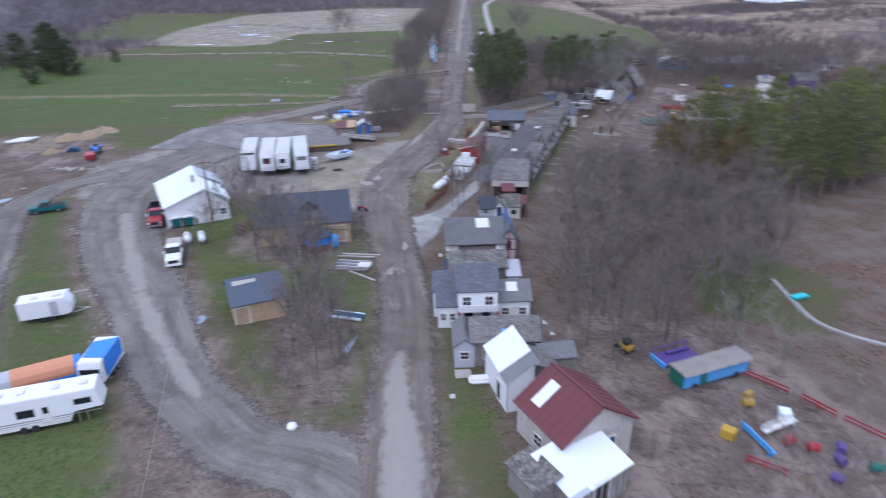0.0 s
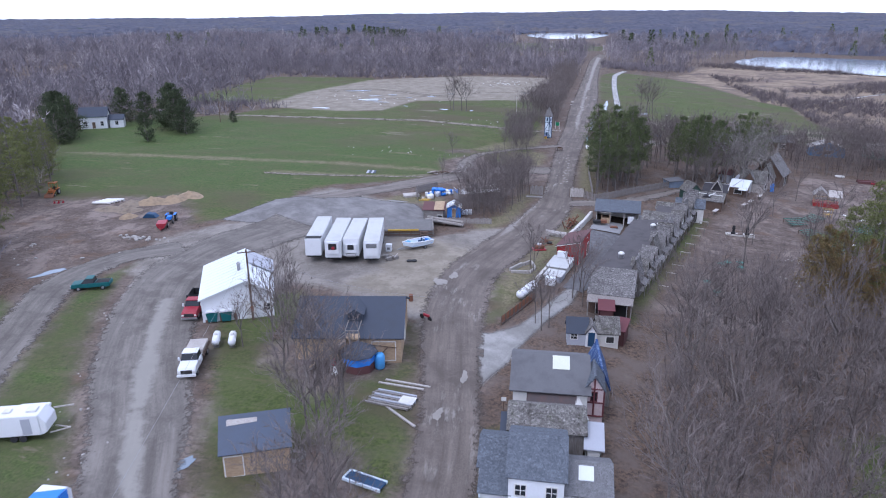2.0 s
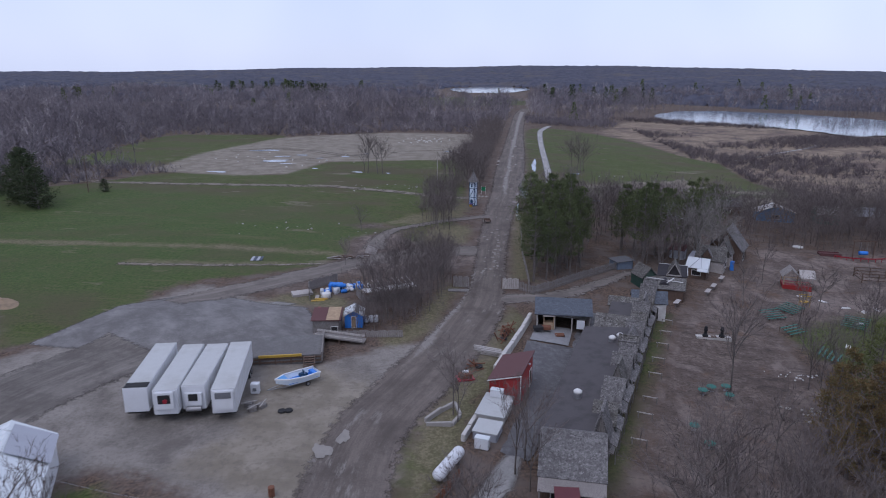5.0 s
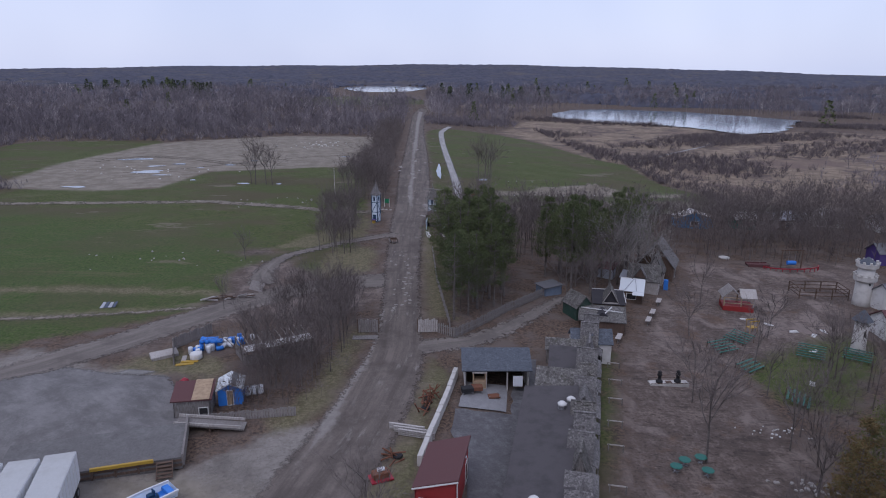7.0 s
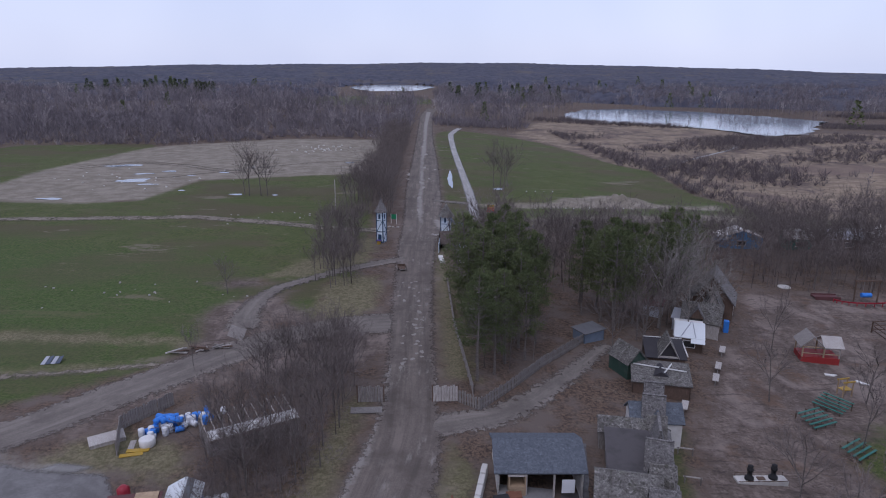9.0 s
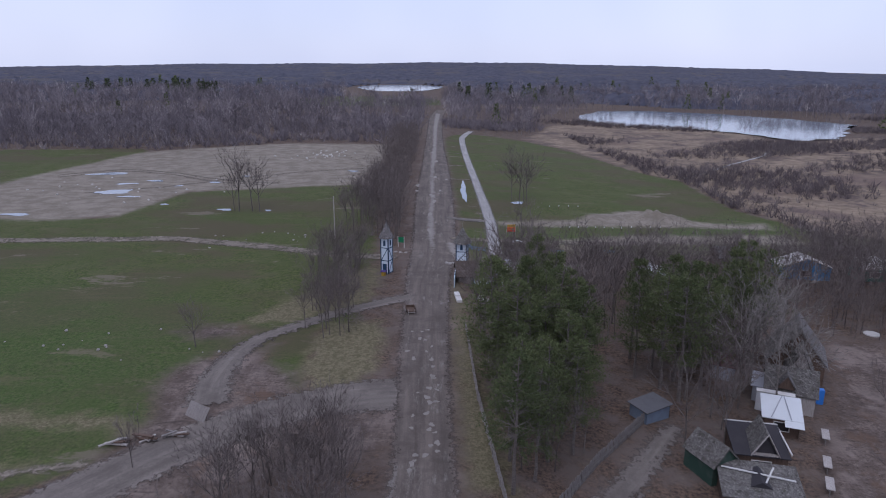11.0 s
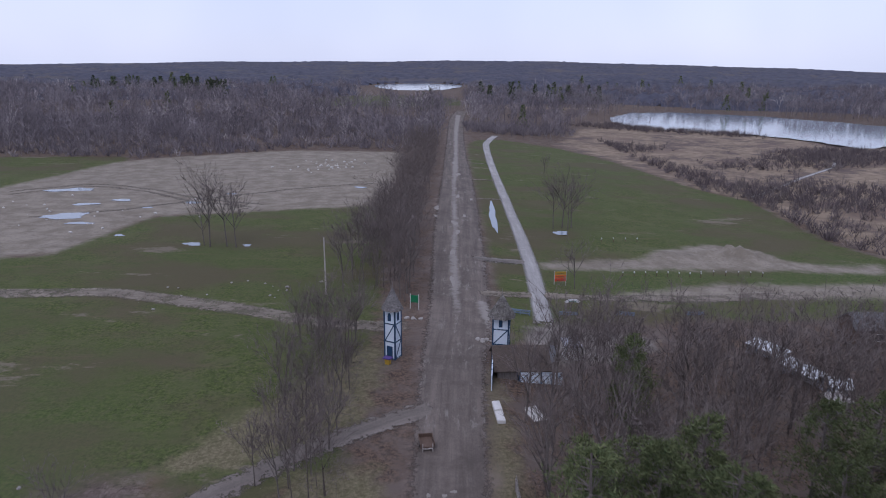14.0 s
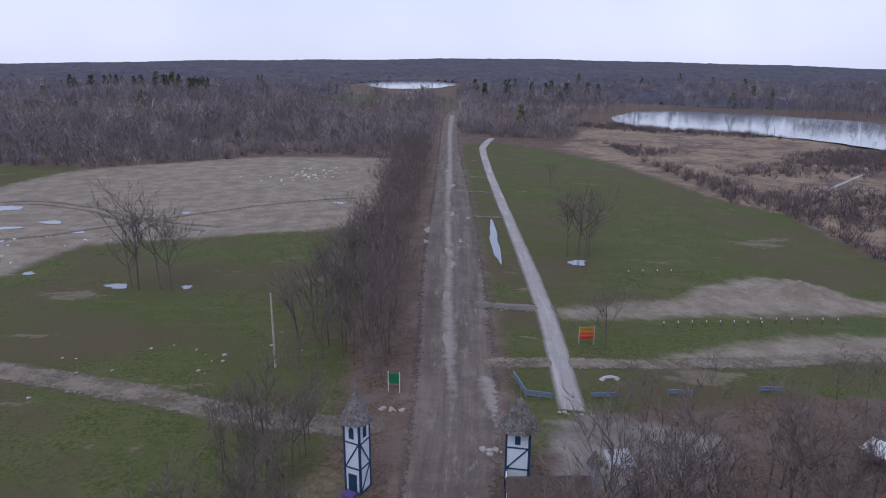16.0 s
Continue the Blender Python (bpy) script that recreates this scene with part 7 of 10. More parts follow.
for k, (x, y, t) in enumerate(((-27.0, 155.6, 12), (-26.6, 156.3, 5), (-27.6, 157.2, 100))):
    ob = thing("plank_stack", "yellow and grey planks stacked on the ground", "planks", x, y, t)
    for j in range(3):
        part("plank", S().box(-1.1, 1.1, -0.3 + j * 0.2, -0.12 + j * 0.2, 0.02 + 0.05 * (k % 2), 0.09 + 0.05 * (k % 2)), M_YELLOW if k < 2 else M_PALEWOOD, ob)
lean_roof("lean_to_panel", "pale board panel leaning by the fence", -30.5, 158.3, 30, 3.4, 1.6, (0.25, 0.25, 0.5, 0.5), M_PALEWOOD, M_PALEWOOD, "panel", 0.02)
pen = thing("animal_pen", "derelict board pen with an open slatted roof", "pen", -16.0, 159.0, 28)
for x0 in (-4.6, -2.3, 0, 2.3, 4.6):
    for y0 in (-2.1, 2.1):
        part("post", S().box(x0 - 0.08, x0 + 0.08, y0 - 0.08, y0 + 0.08, -0.2, 2.0 if y0 < 0 else 2.5), M_BOARD, pen)
part("wall", S().box(-4.6, 4.6, -2.2, -2.1, 0, 1.5), M_BOARD, pen)
part("wall", S().box(-4.65, -4.55, -2.1, 2.1, 0, 1.9), M_BOARD, pen)
for k in range(11):
    x0 = -4.5 + k * 0.9
    part("rafter", S().beam((x0, -2.4, 1.95), (x0, 2.4, 2.55), 0.1, 0.14), M_PALEWOOD, pen)
part("roof_sheet", S().slab([(-4.4, -2.5, 2.12), (4.7, -2.5, 2.12), (4.7, -0.9, 2.33), (-4.4, -0.9, 2.33)], 0.04), M_OFFWHITE, pen, "pale sheet roofing")

# gates and fences at the road
for x, y, nm in ((-3.6, 166.2, "weathered grey board gate panel left of the road"), (5.2, 166.1, "pale board gate panel by the grove")):
    gt = thing("road_gate", nm.replace(" left of the road", " standing open at the verge"), "gate", x, y, 0, "gate panels at the road")
    for k in range(9):
        part("board", S().box(-1.45 + k * 0.325, -1.45 + k * 0.325 + 0.29, -0.05, 0.0, 0.12, 2.1 + 0.12 * math.sin(k * 2.1)), M_FENCE if x < 0 else M_PALEWOOD, gt)
    part("rail", S().box(-1.5, 1.5, 0.0, 0.08, 0.5, 0.62).box(-1.5, 1.5, 0.0, 0.08, 1.6, 1.72), M_BROWNWOOD, gt)
    part("post", S().box(-1.62, -1.48, -0.08, 0.08, -0.3, 2.3).box(1.48, 1.62, -0.08, 0.08, -0.3, 2.3), M_BROWNWOOD, gt)
board_fence("sagging grey board fence along the pine grove", [(6.8, 166.0), (9.1, 164.2), (13.8, 170.3), (19.2, 177.8), (27.6, 187.6)], 1.6, 0.34, M_BOARD, gap=0.13)
board_fence("grey board fence following the road", [(8.6, 168.0), (7.8, 190), (8.0, 212)], 1.3, 0.42)
pu = lean_roof("shed_blue_grey", "pale blue-grey shed behind the fence", 28.4, 188.8, 30, 4.0, 2.6, (1.6, 1.6, 1.8, 1.8), painted("faded_blue_boards", (0.16, 0.20, 0.26), 0.7, 0.4, (0.1, 0.11, 0.13)), M_OLDFELT)
pu.name = "pump_shed"
plat = thing("pallet", "weathered timber pallet beside the ditch", "pallet", -4.0, 164.2, 0)
part("deck", S().box(-1.8, 1.8, -0.7, 0.7, 0.08, 0.16), M_BOARD, plat)
part("bearer", S().box(-1.8, 1.8, -0.6, -0.45, -0.1, 0.08).box(-1.8, 1.8, 0.45, 0.6, -0.1, 0.08), M_BROWNWOOD, plat)


# --- stalls along the road, near end ---
def timbered_gable(ob, side_y, w, he, hr, m_timber):
    a = w / 2
    y = side_y - 0.04
    for p, q in (((-a, 0.9), (-a, he)), ((a, 0.9), (a, he)), ((-a, he), (0, hr)), ((a, he), (0, hr)), ((-a, he), (a, he)), ((0, 0.9), (0, hr)), ((-a, 0.9), (a, 0.9)), ((-a, (he + 0.9) / 2), (a, (he + 0.9) / 2))):
        part("timber", S().beam((p[0], y, p[1]), (q[0], y, q[1]), 0.16, 0.1), m_timber, ob)


a1 = lean_roof("market_hall", "board hall with a white sheet roof", 10.0, 39.9, 34, 5.9, 4.4, (2.0, 2.4, 3.3, 2.9), M_BOARD, M_WHITEROOF, "building", 0.2, openings=[("s", 0, 0.1, 1.6, 2.2, "shade_panel")])
battens = S()
for k in range(9):
    battens.box(-2.75 + k * 0.67, -2.67 + k * 0.67, -2.26, -2.21, 0.0, 1.9 + 0.045 * k)
part("batten", battens, M_PALEWOOD, a1)
roof_panel(a1, [(-3.14, -2.42, 2.13), (-1.4, -2.42, 2.25), (-1.4, -2.0, 2.35), (-3.14, -2.0, 2.22)], M_GREYTARP, "roof_edge", "grey torn roof edge")
lean_roof("market_lean_to", "low weathered lean-to with a grey roof", 6.1, 38.9, 31, 2.1, 3.4, (2.2, 2.6, 2.6, 2.2), M_BOARD, M_SHAKE2)
b1 = gable_house("maroon_hall", "long hall with a dull maroon roof", 10.3, 45.2, 28, 7.2, 6.2, 3.4, 5.8, "y", M_PALEWOOD, M_MAROON, 0.35, openings=[("s", 1.2, 0.1, 1.2, 2.1, "bluedoor"), ("w", 0, 1.0, 1.0, 1.0, "window")])
roof_panel(b1, [(-0.9, 0.9, 5.8 - 0.9 * 0.667 + 0.2), (-3.0, 0.9, 5.8 - 3.0 * 0.667 + 0.2), (-3.0, 2.1, 5.8 - 3.0 * 0.667 + 0.2), (-0.9, 2.1, 5.8 - 0.9 * 0.667 + 0.2)], M_WHITEROOF, "skylight", "white translucent skylight")
seam = S()
for k in range(8):
    yy = -3.1 + k * 0.89
    for sg_ in (-1, 1):
        seam.beam((sg_ * 0.15, yy, 5.86), (sg_ * 3.9, yy, 3.36), 0.04, 0.05)
part("roof_seam", seam, M_MAROON, b1)
part("ridge_cap", S().beam((0, -3.45, 5.98), (0, 3.45, 5.98), 0.26, 0.07), M_MAROON, b1)
c1 = lean_roof("white_roof_stall", "narrow stall with a bright white roof", 5.4, 51.9, 15.5, 2.6, 6.0, (3.3, 4.9, 4.9, 3.3), M_WHITE, M_WHITEROOF, "stall", 0.2, openings=[("w", -1, 0.1, 0.9, 2.0, "shade_panel")])
roof_panel(c1, [(-1.52, -3.24, 3.36), (1.52, -3.24, 5.23), (1.52, -1.5, 5.23), (-1.52, -1.5, 3.36)], M_GREYROOF, "roof_sheet", "dark grey roof sheet")
lean_roof("shake_annex", "low shingled annex behind the white stall", 8.3, 53.2, 15.5, 2.8, 3.6, (3.5, 2.4, 2.4, 3.5), M_BOARD, M_SHAKE2, "shed", 0.15)
gable_house("board_shed", "small grey board shed behind the stalls", 10.2, 55.6, 8, 3.2, 2.6, 2.4, 3.1, "x", M_BOARD, M_GREYSHINGLE)
d1 = gable_house("shake_stall", "long stall under weathered shingles", 5.4, 58.4, 2, 6.6, 4.6, 2.9, 4.2, "x", M_BOARD, M_SHAKE, 0.3, openings=[("s", -1.5, 0.9, 1.4, 1.0, "shade_panel")])
roof_panel(d1, [(-0.4, -1.9, 3.35), (1.0, -1.9, 3.35), (1.0, -1.3, 3.68), (-0.4, -1.3, 3.68)], M_SKYBLUE, "skylight", "pale blue skylight")
gable_house("grey_annex", "grey shingled annex beside the stall", 1.3, 58.0, 2, 2.0, 4.4, 2.5, 3.3, "y", M_GREYTARP, M_GREYSHINGLE, 0.2, openings=[("s", 0, 1.0, 0.8, 0.8, "window")])
for k, (x, y) in enumerate(((9.4, 58.9), (9.9, 56.9), (8.6, 57.4))):
    pn = thing("pennant", "white pennant on a thin pole", "flag", x, y, 10 * k, "white pennants")
    part("pole", S().tube((0, 0, 0), (0, 0, 3.9), 0.03, 0.03, 6), M_STEEL, pn)
    part("cloth", S().add([(0.02, 0, 3.8), (0.02, 0, 3.2), (0.6, 0.05, 3.2), (0.02, 0.02, 3.8), (0.02, 0.02, 3.2), (0.6, 0.07, 3.2)], [(0, 1, 2), (5, 4, 3)]), M_OFFWHITE, pn)

e1 = gable_house("white_house", "two-storey white house with blue-grey shingles", 2.9, 66.6, 2, 4.3, 6.6, 4.6, 6.2, "x", M_WHITE, M_BLUESHINGLE, 0.25, openings=[("s", -1.0, 0.1, 1.0, 2.1, "shade_panel"), ("s", 0.9, 0.1, 0.9, 2.1, "bluedoor"), ("s", 1.2, 2.9, 0.8, 1.0, "window"), ("s", -1.2, 2.9, 0.8, 1.0, "window")])
part("balcony", S().box(-2.1, 2.1, -4.3, -3.3, 2.55, 2.7).box(-2.1, 2.1, -4.3, -4.22, 2.7, 3.4), M_WHITE, e1, "white board balcony front")
part("corner_post", S().box(1.95, 2.15, -4.3, -4.1, -0.2, 2.6).box(-2.15, -1.95, -4.3, -4.1, -0.2, 2.6), M_REDWALL, e1)
gable_house("blue_grey_wing", "pale grey wing with a blue-grey roof", -0.6, 68.3, 2, 2.6, 5.0, 3.2, 4.5, "x", M_ICE, M_BLUESHINGLE, 0.2, openings=[("w", 0, 1.0, 0.8, 1.0, "window")])
lean_roof("porch_wing", "white lean-to wing with blue-grey roof", -0.3, 64.6, 2, 2.2, 2.4, (2.7, 2.7, 3.5, 3.5), M_WHITE, M_BLUESHINGLE, openings=[("s", -0.5, 1.0, 0.5, 0.8, "window"), ("s", 0.5, 1.0, 0.5, 0.8, "window")])
e3 = gable_house("dark_roof_wing", "white wing with a slate-grey roof", 6.9, 66.6, 2, 3.6, 4.8, 2.9, 4.2, "x", M_WHITE, M_GREYSHINGLE, 0.25, openings=[("s", -0.9, 1.2, 0.7, 0.8, "window"), ("s", 1.0, 1.2, 0.7, 0.8, "window"), ("s", 0.1, 0.1, 0.8, 2.0, "whitedoor")])
roof_panel(e3, [(-0.7, -1.5, 3.62), (0.5, -1.5, 3.62), (0.5, -0.4, 4.2), (-0.7, -0.4, 4.2)], M_WHITEROOF, "skylight", "white skylight sheet")
lean_roof("narrow_shed", "narrow pale shed behind the white house", 7.6, 72.3, 0, 1.3, 3.2, (2.6, 2.6, 3.0, 3.0), M_OFFWHITE, M_GREYTARP)
gable_house("shake_house", "stall under speckled old shingles", 3.3, 74.0, 3, 6.6, 4.4, 3.2, 4.4, "x", M_BOARD, M_SHAKE2, 0.3)
lean_roof("dark_porch", "small porch with a dark roof", 0.2, 72.2, 3, 1.5, 2.0, (2.7, 2.7, 3.5, 3.5), M_WHITE, M_DARKROOF)
vr = lean_roof("valley_roof", "low dark brown roof between two stalls", 3.6, 77.2, 2, 4.4, 2.2, (2.5, 2.5, 3.5, 3.5), M_OFFWHITE, M_BROWNROOF, "roof", 0.2)
part("hip", S().add([(2.2, -1.35, 2.75), (3.6, -1.2, 2.0), (2.4, 1.2, 3.55), (2.2, -1.35, 2.6), (3.6, -1.2, 1.85), (2.4, 1.2, 3.4)], [(0, 1, 2), (5, 4, 3), (0, 3, 4, 1), (1, 4, 5, 2), (2, 5, 3, 0)]), M_OFFWHITE, vr, "pale weathered hip boards")
f1 = gable_house("long_stall", "large stall with a grey felt roof", 3.2, 81.8, 3, 7.2, 8.0, 3.7, 5.6, "x", M_OFFWHITE, M_OLDFELT, 0.35, openings=[("s", -2.0, 0.1, 1.2, 2.1, "shade_panel"), ("w", 0, 0.2, 1.0, 2.0, "door")])
roof_panel(f1, [(0.2, -1.8, 4.95), (1.9, -1.8, 4.95), (1.9, -0.3, 5.66), (0.2, -0.3, 5.66)], M_CREAM, "skylight", "pale yellow-white skylight")
fb = gable_house("timbered_bay", "pink half-timbered bay with maroon beams", 7.6, 80.2, 2, 1.9, 3.0, 3.9, 5.3, "y", painted("pink_plaster", (0.52, 0.42, 0.42), 0.8, 0.3), M_BLUESHINGLE, 0.2, openings=[("s", 0, 2.6, 0.5, 0.9, "window")], trim=M_MAROON)
timbered_gable(fb, -1.5, 1.9, 3.9, 5.2, M_MAROON)
g = Graph("streaked_blue")
M_STREAK = g.done(g.mix(g.remap(g.noise(1.5, 5, 0.7, (0.7, 3, 0.7)), 0.52, 0.62), (0.020, 0.050, 0.150), (0.24, 0.31, 0.42)), 0.7)
gable_house("blue_painted_stall", "narrow stall with a streaked blue and white roof", 8.2, 85.4, 4, 1.9, 6.4, 2.0, 4.2, "y", M_BOARD, M_STREAK, 0.12)
# Cottage walls take a grey material: the shade on the fronts put into colour.
gable_house("dark_cottage", "tiny cottage with a dark slate roof", 5.9, 96.5, 4, 2.4, 2.6, 1.7, 3.1, "x", M_GREYTARP, M_DARKROOF, 0.2, openings=[("s", -0.4, 0.9, 0.7, 0.7, "window")])
gable_house("cottage_porch", "cottage porch with a white gable and blue door", 7.6, 96.0, 4, 1.3, 1.8, 1.9, 2.9, "y", M_WHITE, M_SHAKE, 0.15, openings=[("s", 0, 0.05, 0.8, 1.9, "bluedoor")])
gable_house("shake_cottage", "small cottage under weathered shingles", 9.5, 97.6, 4, 2.6, 3.6, 1.8, 3.2, "x", M_STONEWALL, M_SHAKE2, 0.2, openings=[("s", 0.3, 0.6, 0.9, 0.8, "shade_panel")])
lean_roof("red_canopy", "dark red canopy roof on posts", 9.6, 102.9, 0, 1.9, 2.4, (2.2, 2.2, 2.6, 2.6), M_REDROOF, M_MAROON, "canopy", 0.15)
lean_roof("maroon_canopy", "low maroon canopy roof", 11.3, 98.4, -14, 1.4, 3.0, (1.9, 1.9, 2.3, 2.3), M_REDROOF, M_MAROON, "canopy", 0.15)
j1 = gable_house("shake_hall", "broad hall under pale weathered shingles", 10.6, 109.2, -6, 5.6, 8.2, 3.2, 5.4, "x", M_BROWNWOOD, M_SHAKE, 0.3, openings=[("s", -1.2, 0.1, 1.2, 2.1, "shade_panel"), ("s", 1.4, 0.1, 1.6, 2.1, "shade_panel")])
part("porch_roof", S().slab([(-3.0, -4.1, 3.25), (3.0, -4.1, 3.25), (3.0, -5.6, 2.5), (-3.0, -5.6, 2.5)], 0.12), M_FENCE, j1, "pale board porch roof")
for x0 in (-2.8, 0, 2.8):
    part("post", S().box(x0 - 0.08, x0 + 0.08, -5.5, -5.34, -0.3, 2.65), M_BOARD, j1)

# long flat-roofed hall with vents
k1 = lean_roof("long_hall", "long low hall with a dark felt roof", 14.5, 128.2, -15.5, 5.6, 31.0, (2.7, 3.3, 3.3, 2.7), M_BOARD, M_FELT, "hall", 0.3, openings=[("w", -8, 0.1, 1.4, 2.0, "shade_panel"), ("w", 3, 0.1, 1.4, 2.0, "shade_panel"), ("w", 9, 0.9, 1.4, 1.0, "shade_panel")])
for x0, y0 in ((1.4, 10.3), (2.3, 11.6), (-0.3, -7.0)):
    v_ = part("roof_vent", S().tube((x0, y0, 3.1), (x0, y0, 3.75), 0.44, 0.44, 12), M_STEEL, k1, "steel roof fan")
    part("cowl", S().lathe([(0.47, 3.7), (0.50, 3.9), (0.3, 4.08), (0.04, 4.14)], 14, pose(x0, y0, 0)), M_OFFWHITE, v_, smooth_faces=True)
for k in range(6):
    part("wall_lamp", S().lathe([(0.09, 2.55), (0.11, 2.65), (0.05, 2.75)], 8, pose(-2.95, -11 + k * 4.2, 0)), M_OFFWHITE, k1)


gable_house("cross_roof_stall", "stall under old shingles across the hall end", 20.6, 146.5, -16, 5.4, 5.0, 2.9, 4.4, "x", M_BOARD, M_SHAKE2, 0.3, openings=[("w", 0, 0.1, 1.2, 2.0, "shade_panel")])


def booth(x, y, turn, w, d, he, hr, kind, k):
    """Fair booth: shingled gable to the field, open counter, posts and a pent roof."""
    walls = [M_BOARD, M_PALEWOOD, M_OFFWHITE, M_BOARD][k % 4]
    roof = [M_SHAKE, M_SHAKE2, M_SHAKE][k % 3]
    label = ["grey fair booth with a steep shingle gable", "fair booth with pale boards and steep shingles", "whitewashed fair booth with a mossy shingle gable", "weathered fair booth with a shingle gable"][k % 4]
    ob = gable_house("fair_booth", label, x, y, turn, w, d, he, hr, kind, walls, roof, 0.22, "booth", openings=[("e", 0, 0.9, d * 0.6, 1.0, "shade_panel"), ("w", 0.4, 0.05, 0.8, 1.9, "door")] if kind == "x" else [("s", 0, 0.9, w * 0.5, 1.0, "shade_panel")], group="fair booths in a row")
    a = w / 2
    part("counter", S().box(a, a + 0.5, -d * 0.35, d * 0.35, 0.82, 0.9), M_PALEWOOD, ob)
    part("pent_roof", S().slab([(a, -d * 0.48, he - 0.15), (a, d * 0.48, he - 0.15), (a + 0.8, d * 0.48, he - 0.55), (a + 0.8, -d * 0.48, he - 0.55)], 0.08), M_SHAKE, ob)
    for yy in (-d * 0.44, d * 0.44):
        part("post", S().box(a + 0.66, a + 0.76, yy - 0.05, yy + 0.05, -0.4, he - 0.62), M_BOARD, ob)
    return ob


brng = np.random.default_rng(12)
row_y = 113.5
k = 0
while row_y < 163:
    d = brng.uniform(2.7, 3.9)
    xr = 12.4 + 0.306 * (row_y + d / 2 - 103.7)
    steep = brng.uniform(4.3, 5.7)
    w = brng.uniform(1.7, 2.3)
    booth(xr - 0.75 - w / 2, row_y + d / 2, -17 + brng.normal(0, 1.5), w, d * brng.uniform(0.82, 0.95), brng.uniform(2.3, 3.1), steep, "x" if k % 4 else "y", k)
    row_y += d
    k += 1
for k, (px_, py_) in enumerate(((20.7, 128.5), (17.4, 118.0), (22.9, 136.0), (24.4, 141), (19.2, 124), (26.2, 146.5), (27.9, 152), (29.4, 157.5))):
    bn = thing("field_post", "short timber posts and rail by the booths", "rail", px_ + 0.6, py_, -17, "posts along the booths")
    part("rail", S().beam((-0.2, 0, 0.75), (1.6, 0.1, 0.7), 0.1), M_PALEWOOD, bn)
    part("post", S().box(1.45, 1.57, 0.02, 0.14, -0.3, 0.8), M_BOARD, bn)
    part("post", S().box(-0.1, 0.02, -0.06, 0.06, -0.3, 0.8), M_BOARD, bn)

# open pavilion and red shed
l1 = gable_house("open_pavilion", "open-fronted pavilion with a blue-grey shingle roof", 13.2, 151.6, -3, 8.0, 6.4, 2.8, 4.2, "x", M_OFFWHITE, M_BLUESHINGLE, 0.35, open_side="s")
for x0 in (-3.9, -1.3, 1.3, 3.9):
    part("post", S().box(x0 - 0.09, x0 + 0.09, -3.2, -3.02, -0.3, 2.8), M_PALEWOOD, l1)
part("beam", S().box(-4.0, 4.0, -3.2, -3.02, 2.6, 2.8), M_PALEWOOD, l1)
part("shutter", S().box(2.0, 3.2, -3.35, -3.27, 0.6, 2.0), M_WHITE, l1, "white board shutter")
sheet("pavilion_floor", [(7.8, 143.2), (13.4, 142.8), (14.6, 149.6), (9.4, 149.8)], 0.16, M_SLAB, "cracked concrete slab before the pavilion", "slab", ragged=0.03)
for k, (x, y, mt, lb) in enumerate(((10.4, 147.2, M_RUST, "rusty iron grill on legs"), (12.4, 146.2, M_RUST, "low rusty grill frame"), (9.2, 146.6, M_BLACK, "black iron smoker box"))):
    ob = thing("grill", lb, "grill", x, y, 5 * k, "grills by the pavilion")
    part("body", S().box(-0.7, 0.7, -0.5, 0.5, 0.5 if k != 1 else 0.2, 1.0 if k != 1 else 0.4), mt, ob, bevel=0.03)
    for sx in (-0.6, 0.6):
        for sy in (-0.4, 0.4):
            part("leg", S().box(sx - 0.05, sx + 0.05, sy - 0.05, sy + 0.05, -0.1, 0.5), M_STEEL, ob)
hd = thing("wooden_booth", "tall pale timber serving booth in the pavilion", "booth", 10.9, 149.0, -3)
part("frame", S().box(-0.8, 0.8, -0.7, 0.7, 0, 1.1).box(-0.8, -0.68, -0.7, 0.7, 1.1, 2.2).box(0.68, 0.8, -0.7, 0.7, 1.1, 2.2), M_PLY, hd)
part("top", S().box(-0.9, 0.9, -0.85, 0.8, 2.2, 2.34), M_PALEWOOD, hd)
m1 = lean_roof("red_shed", "barn-red shed with a red-brown roof", 5.0, 127.2, -14, 3.7, 7.0, (2.8, 3.9, 3.9, 2.8), M_REDWALL, M_REDROOF, "shed", 0.2, openings=[("e", 2.2, 0.1, 1.0, 2.0, "door")])
part("gutter", S().beam((-2.05, -3.75, 2.75), (2.05, -3.75, 3.9), 0.1).beam((1.95, -3.7, 3.9), (1.95, -3.7, 0.2), 0.08), M_OFFWHITE, m1, "white gutter and downpipe")
part("lamp", S().lathe([(0.1, 3.2), (0.13, 3.35), (0.03, 3.45)], 8, pose(1.95, 1.2, 0)), M_WHITEROOF, m1)


def wall_run(name, label, pts, h, t, material, category="wall"):
    x0, y0 = pts[0]
    ob = thing(name, label, category, x0, y0)
    z0 = float(land(x0, y0))
    rng = np.random.default_rng(3)
    for (ax, ay), (bx, by) in zip(pts[:-1], pts[1:]):
        L = math.hypot(bx - ax, by - ay)
        n_ = max(1, int(L / 1.6))
        ang_ = math.degrees(math.atan2(by - ay, bx - ax))
        for k in range(n_):
            u = (k + 0.5) / n_
            cx, cy = ax + (bx - ax) * u, ay + (by - ay) * u
            part("section", S().box(-L / n_ / 2 + 0.01, L / n_ / 2 - 0.01, -t / 2, t / 2, -0.5, h + rng.normal(0, 0.05), pose(cx - x0, cy - y0, float(land(cx, cy)) - z0, 0, rng.normal(0, 0.8), ang_)), material, ob, bevel=0.04)
    return ob


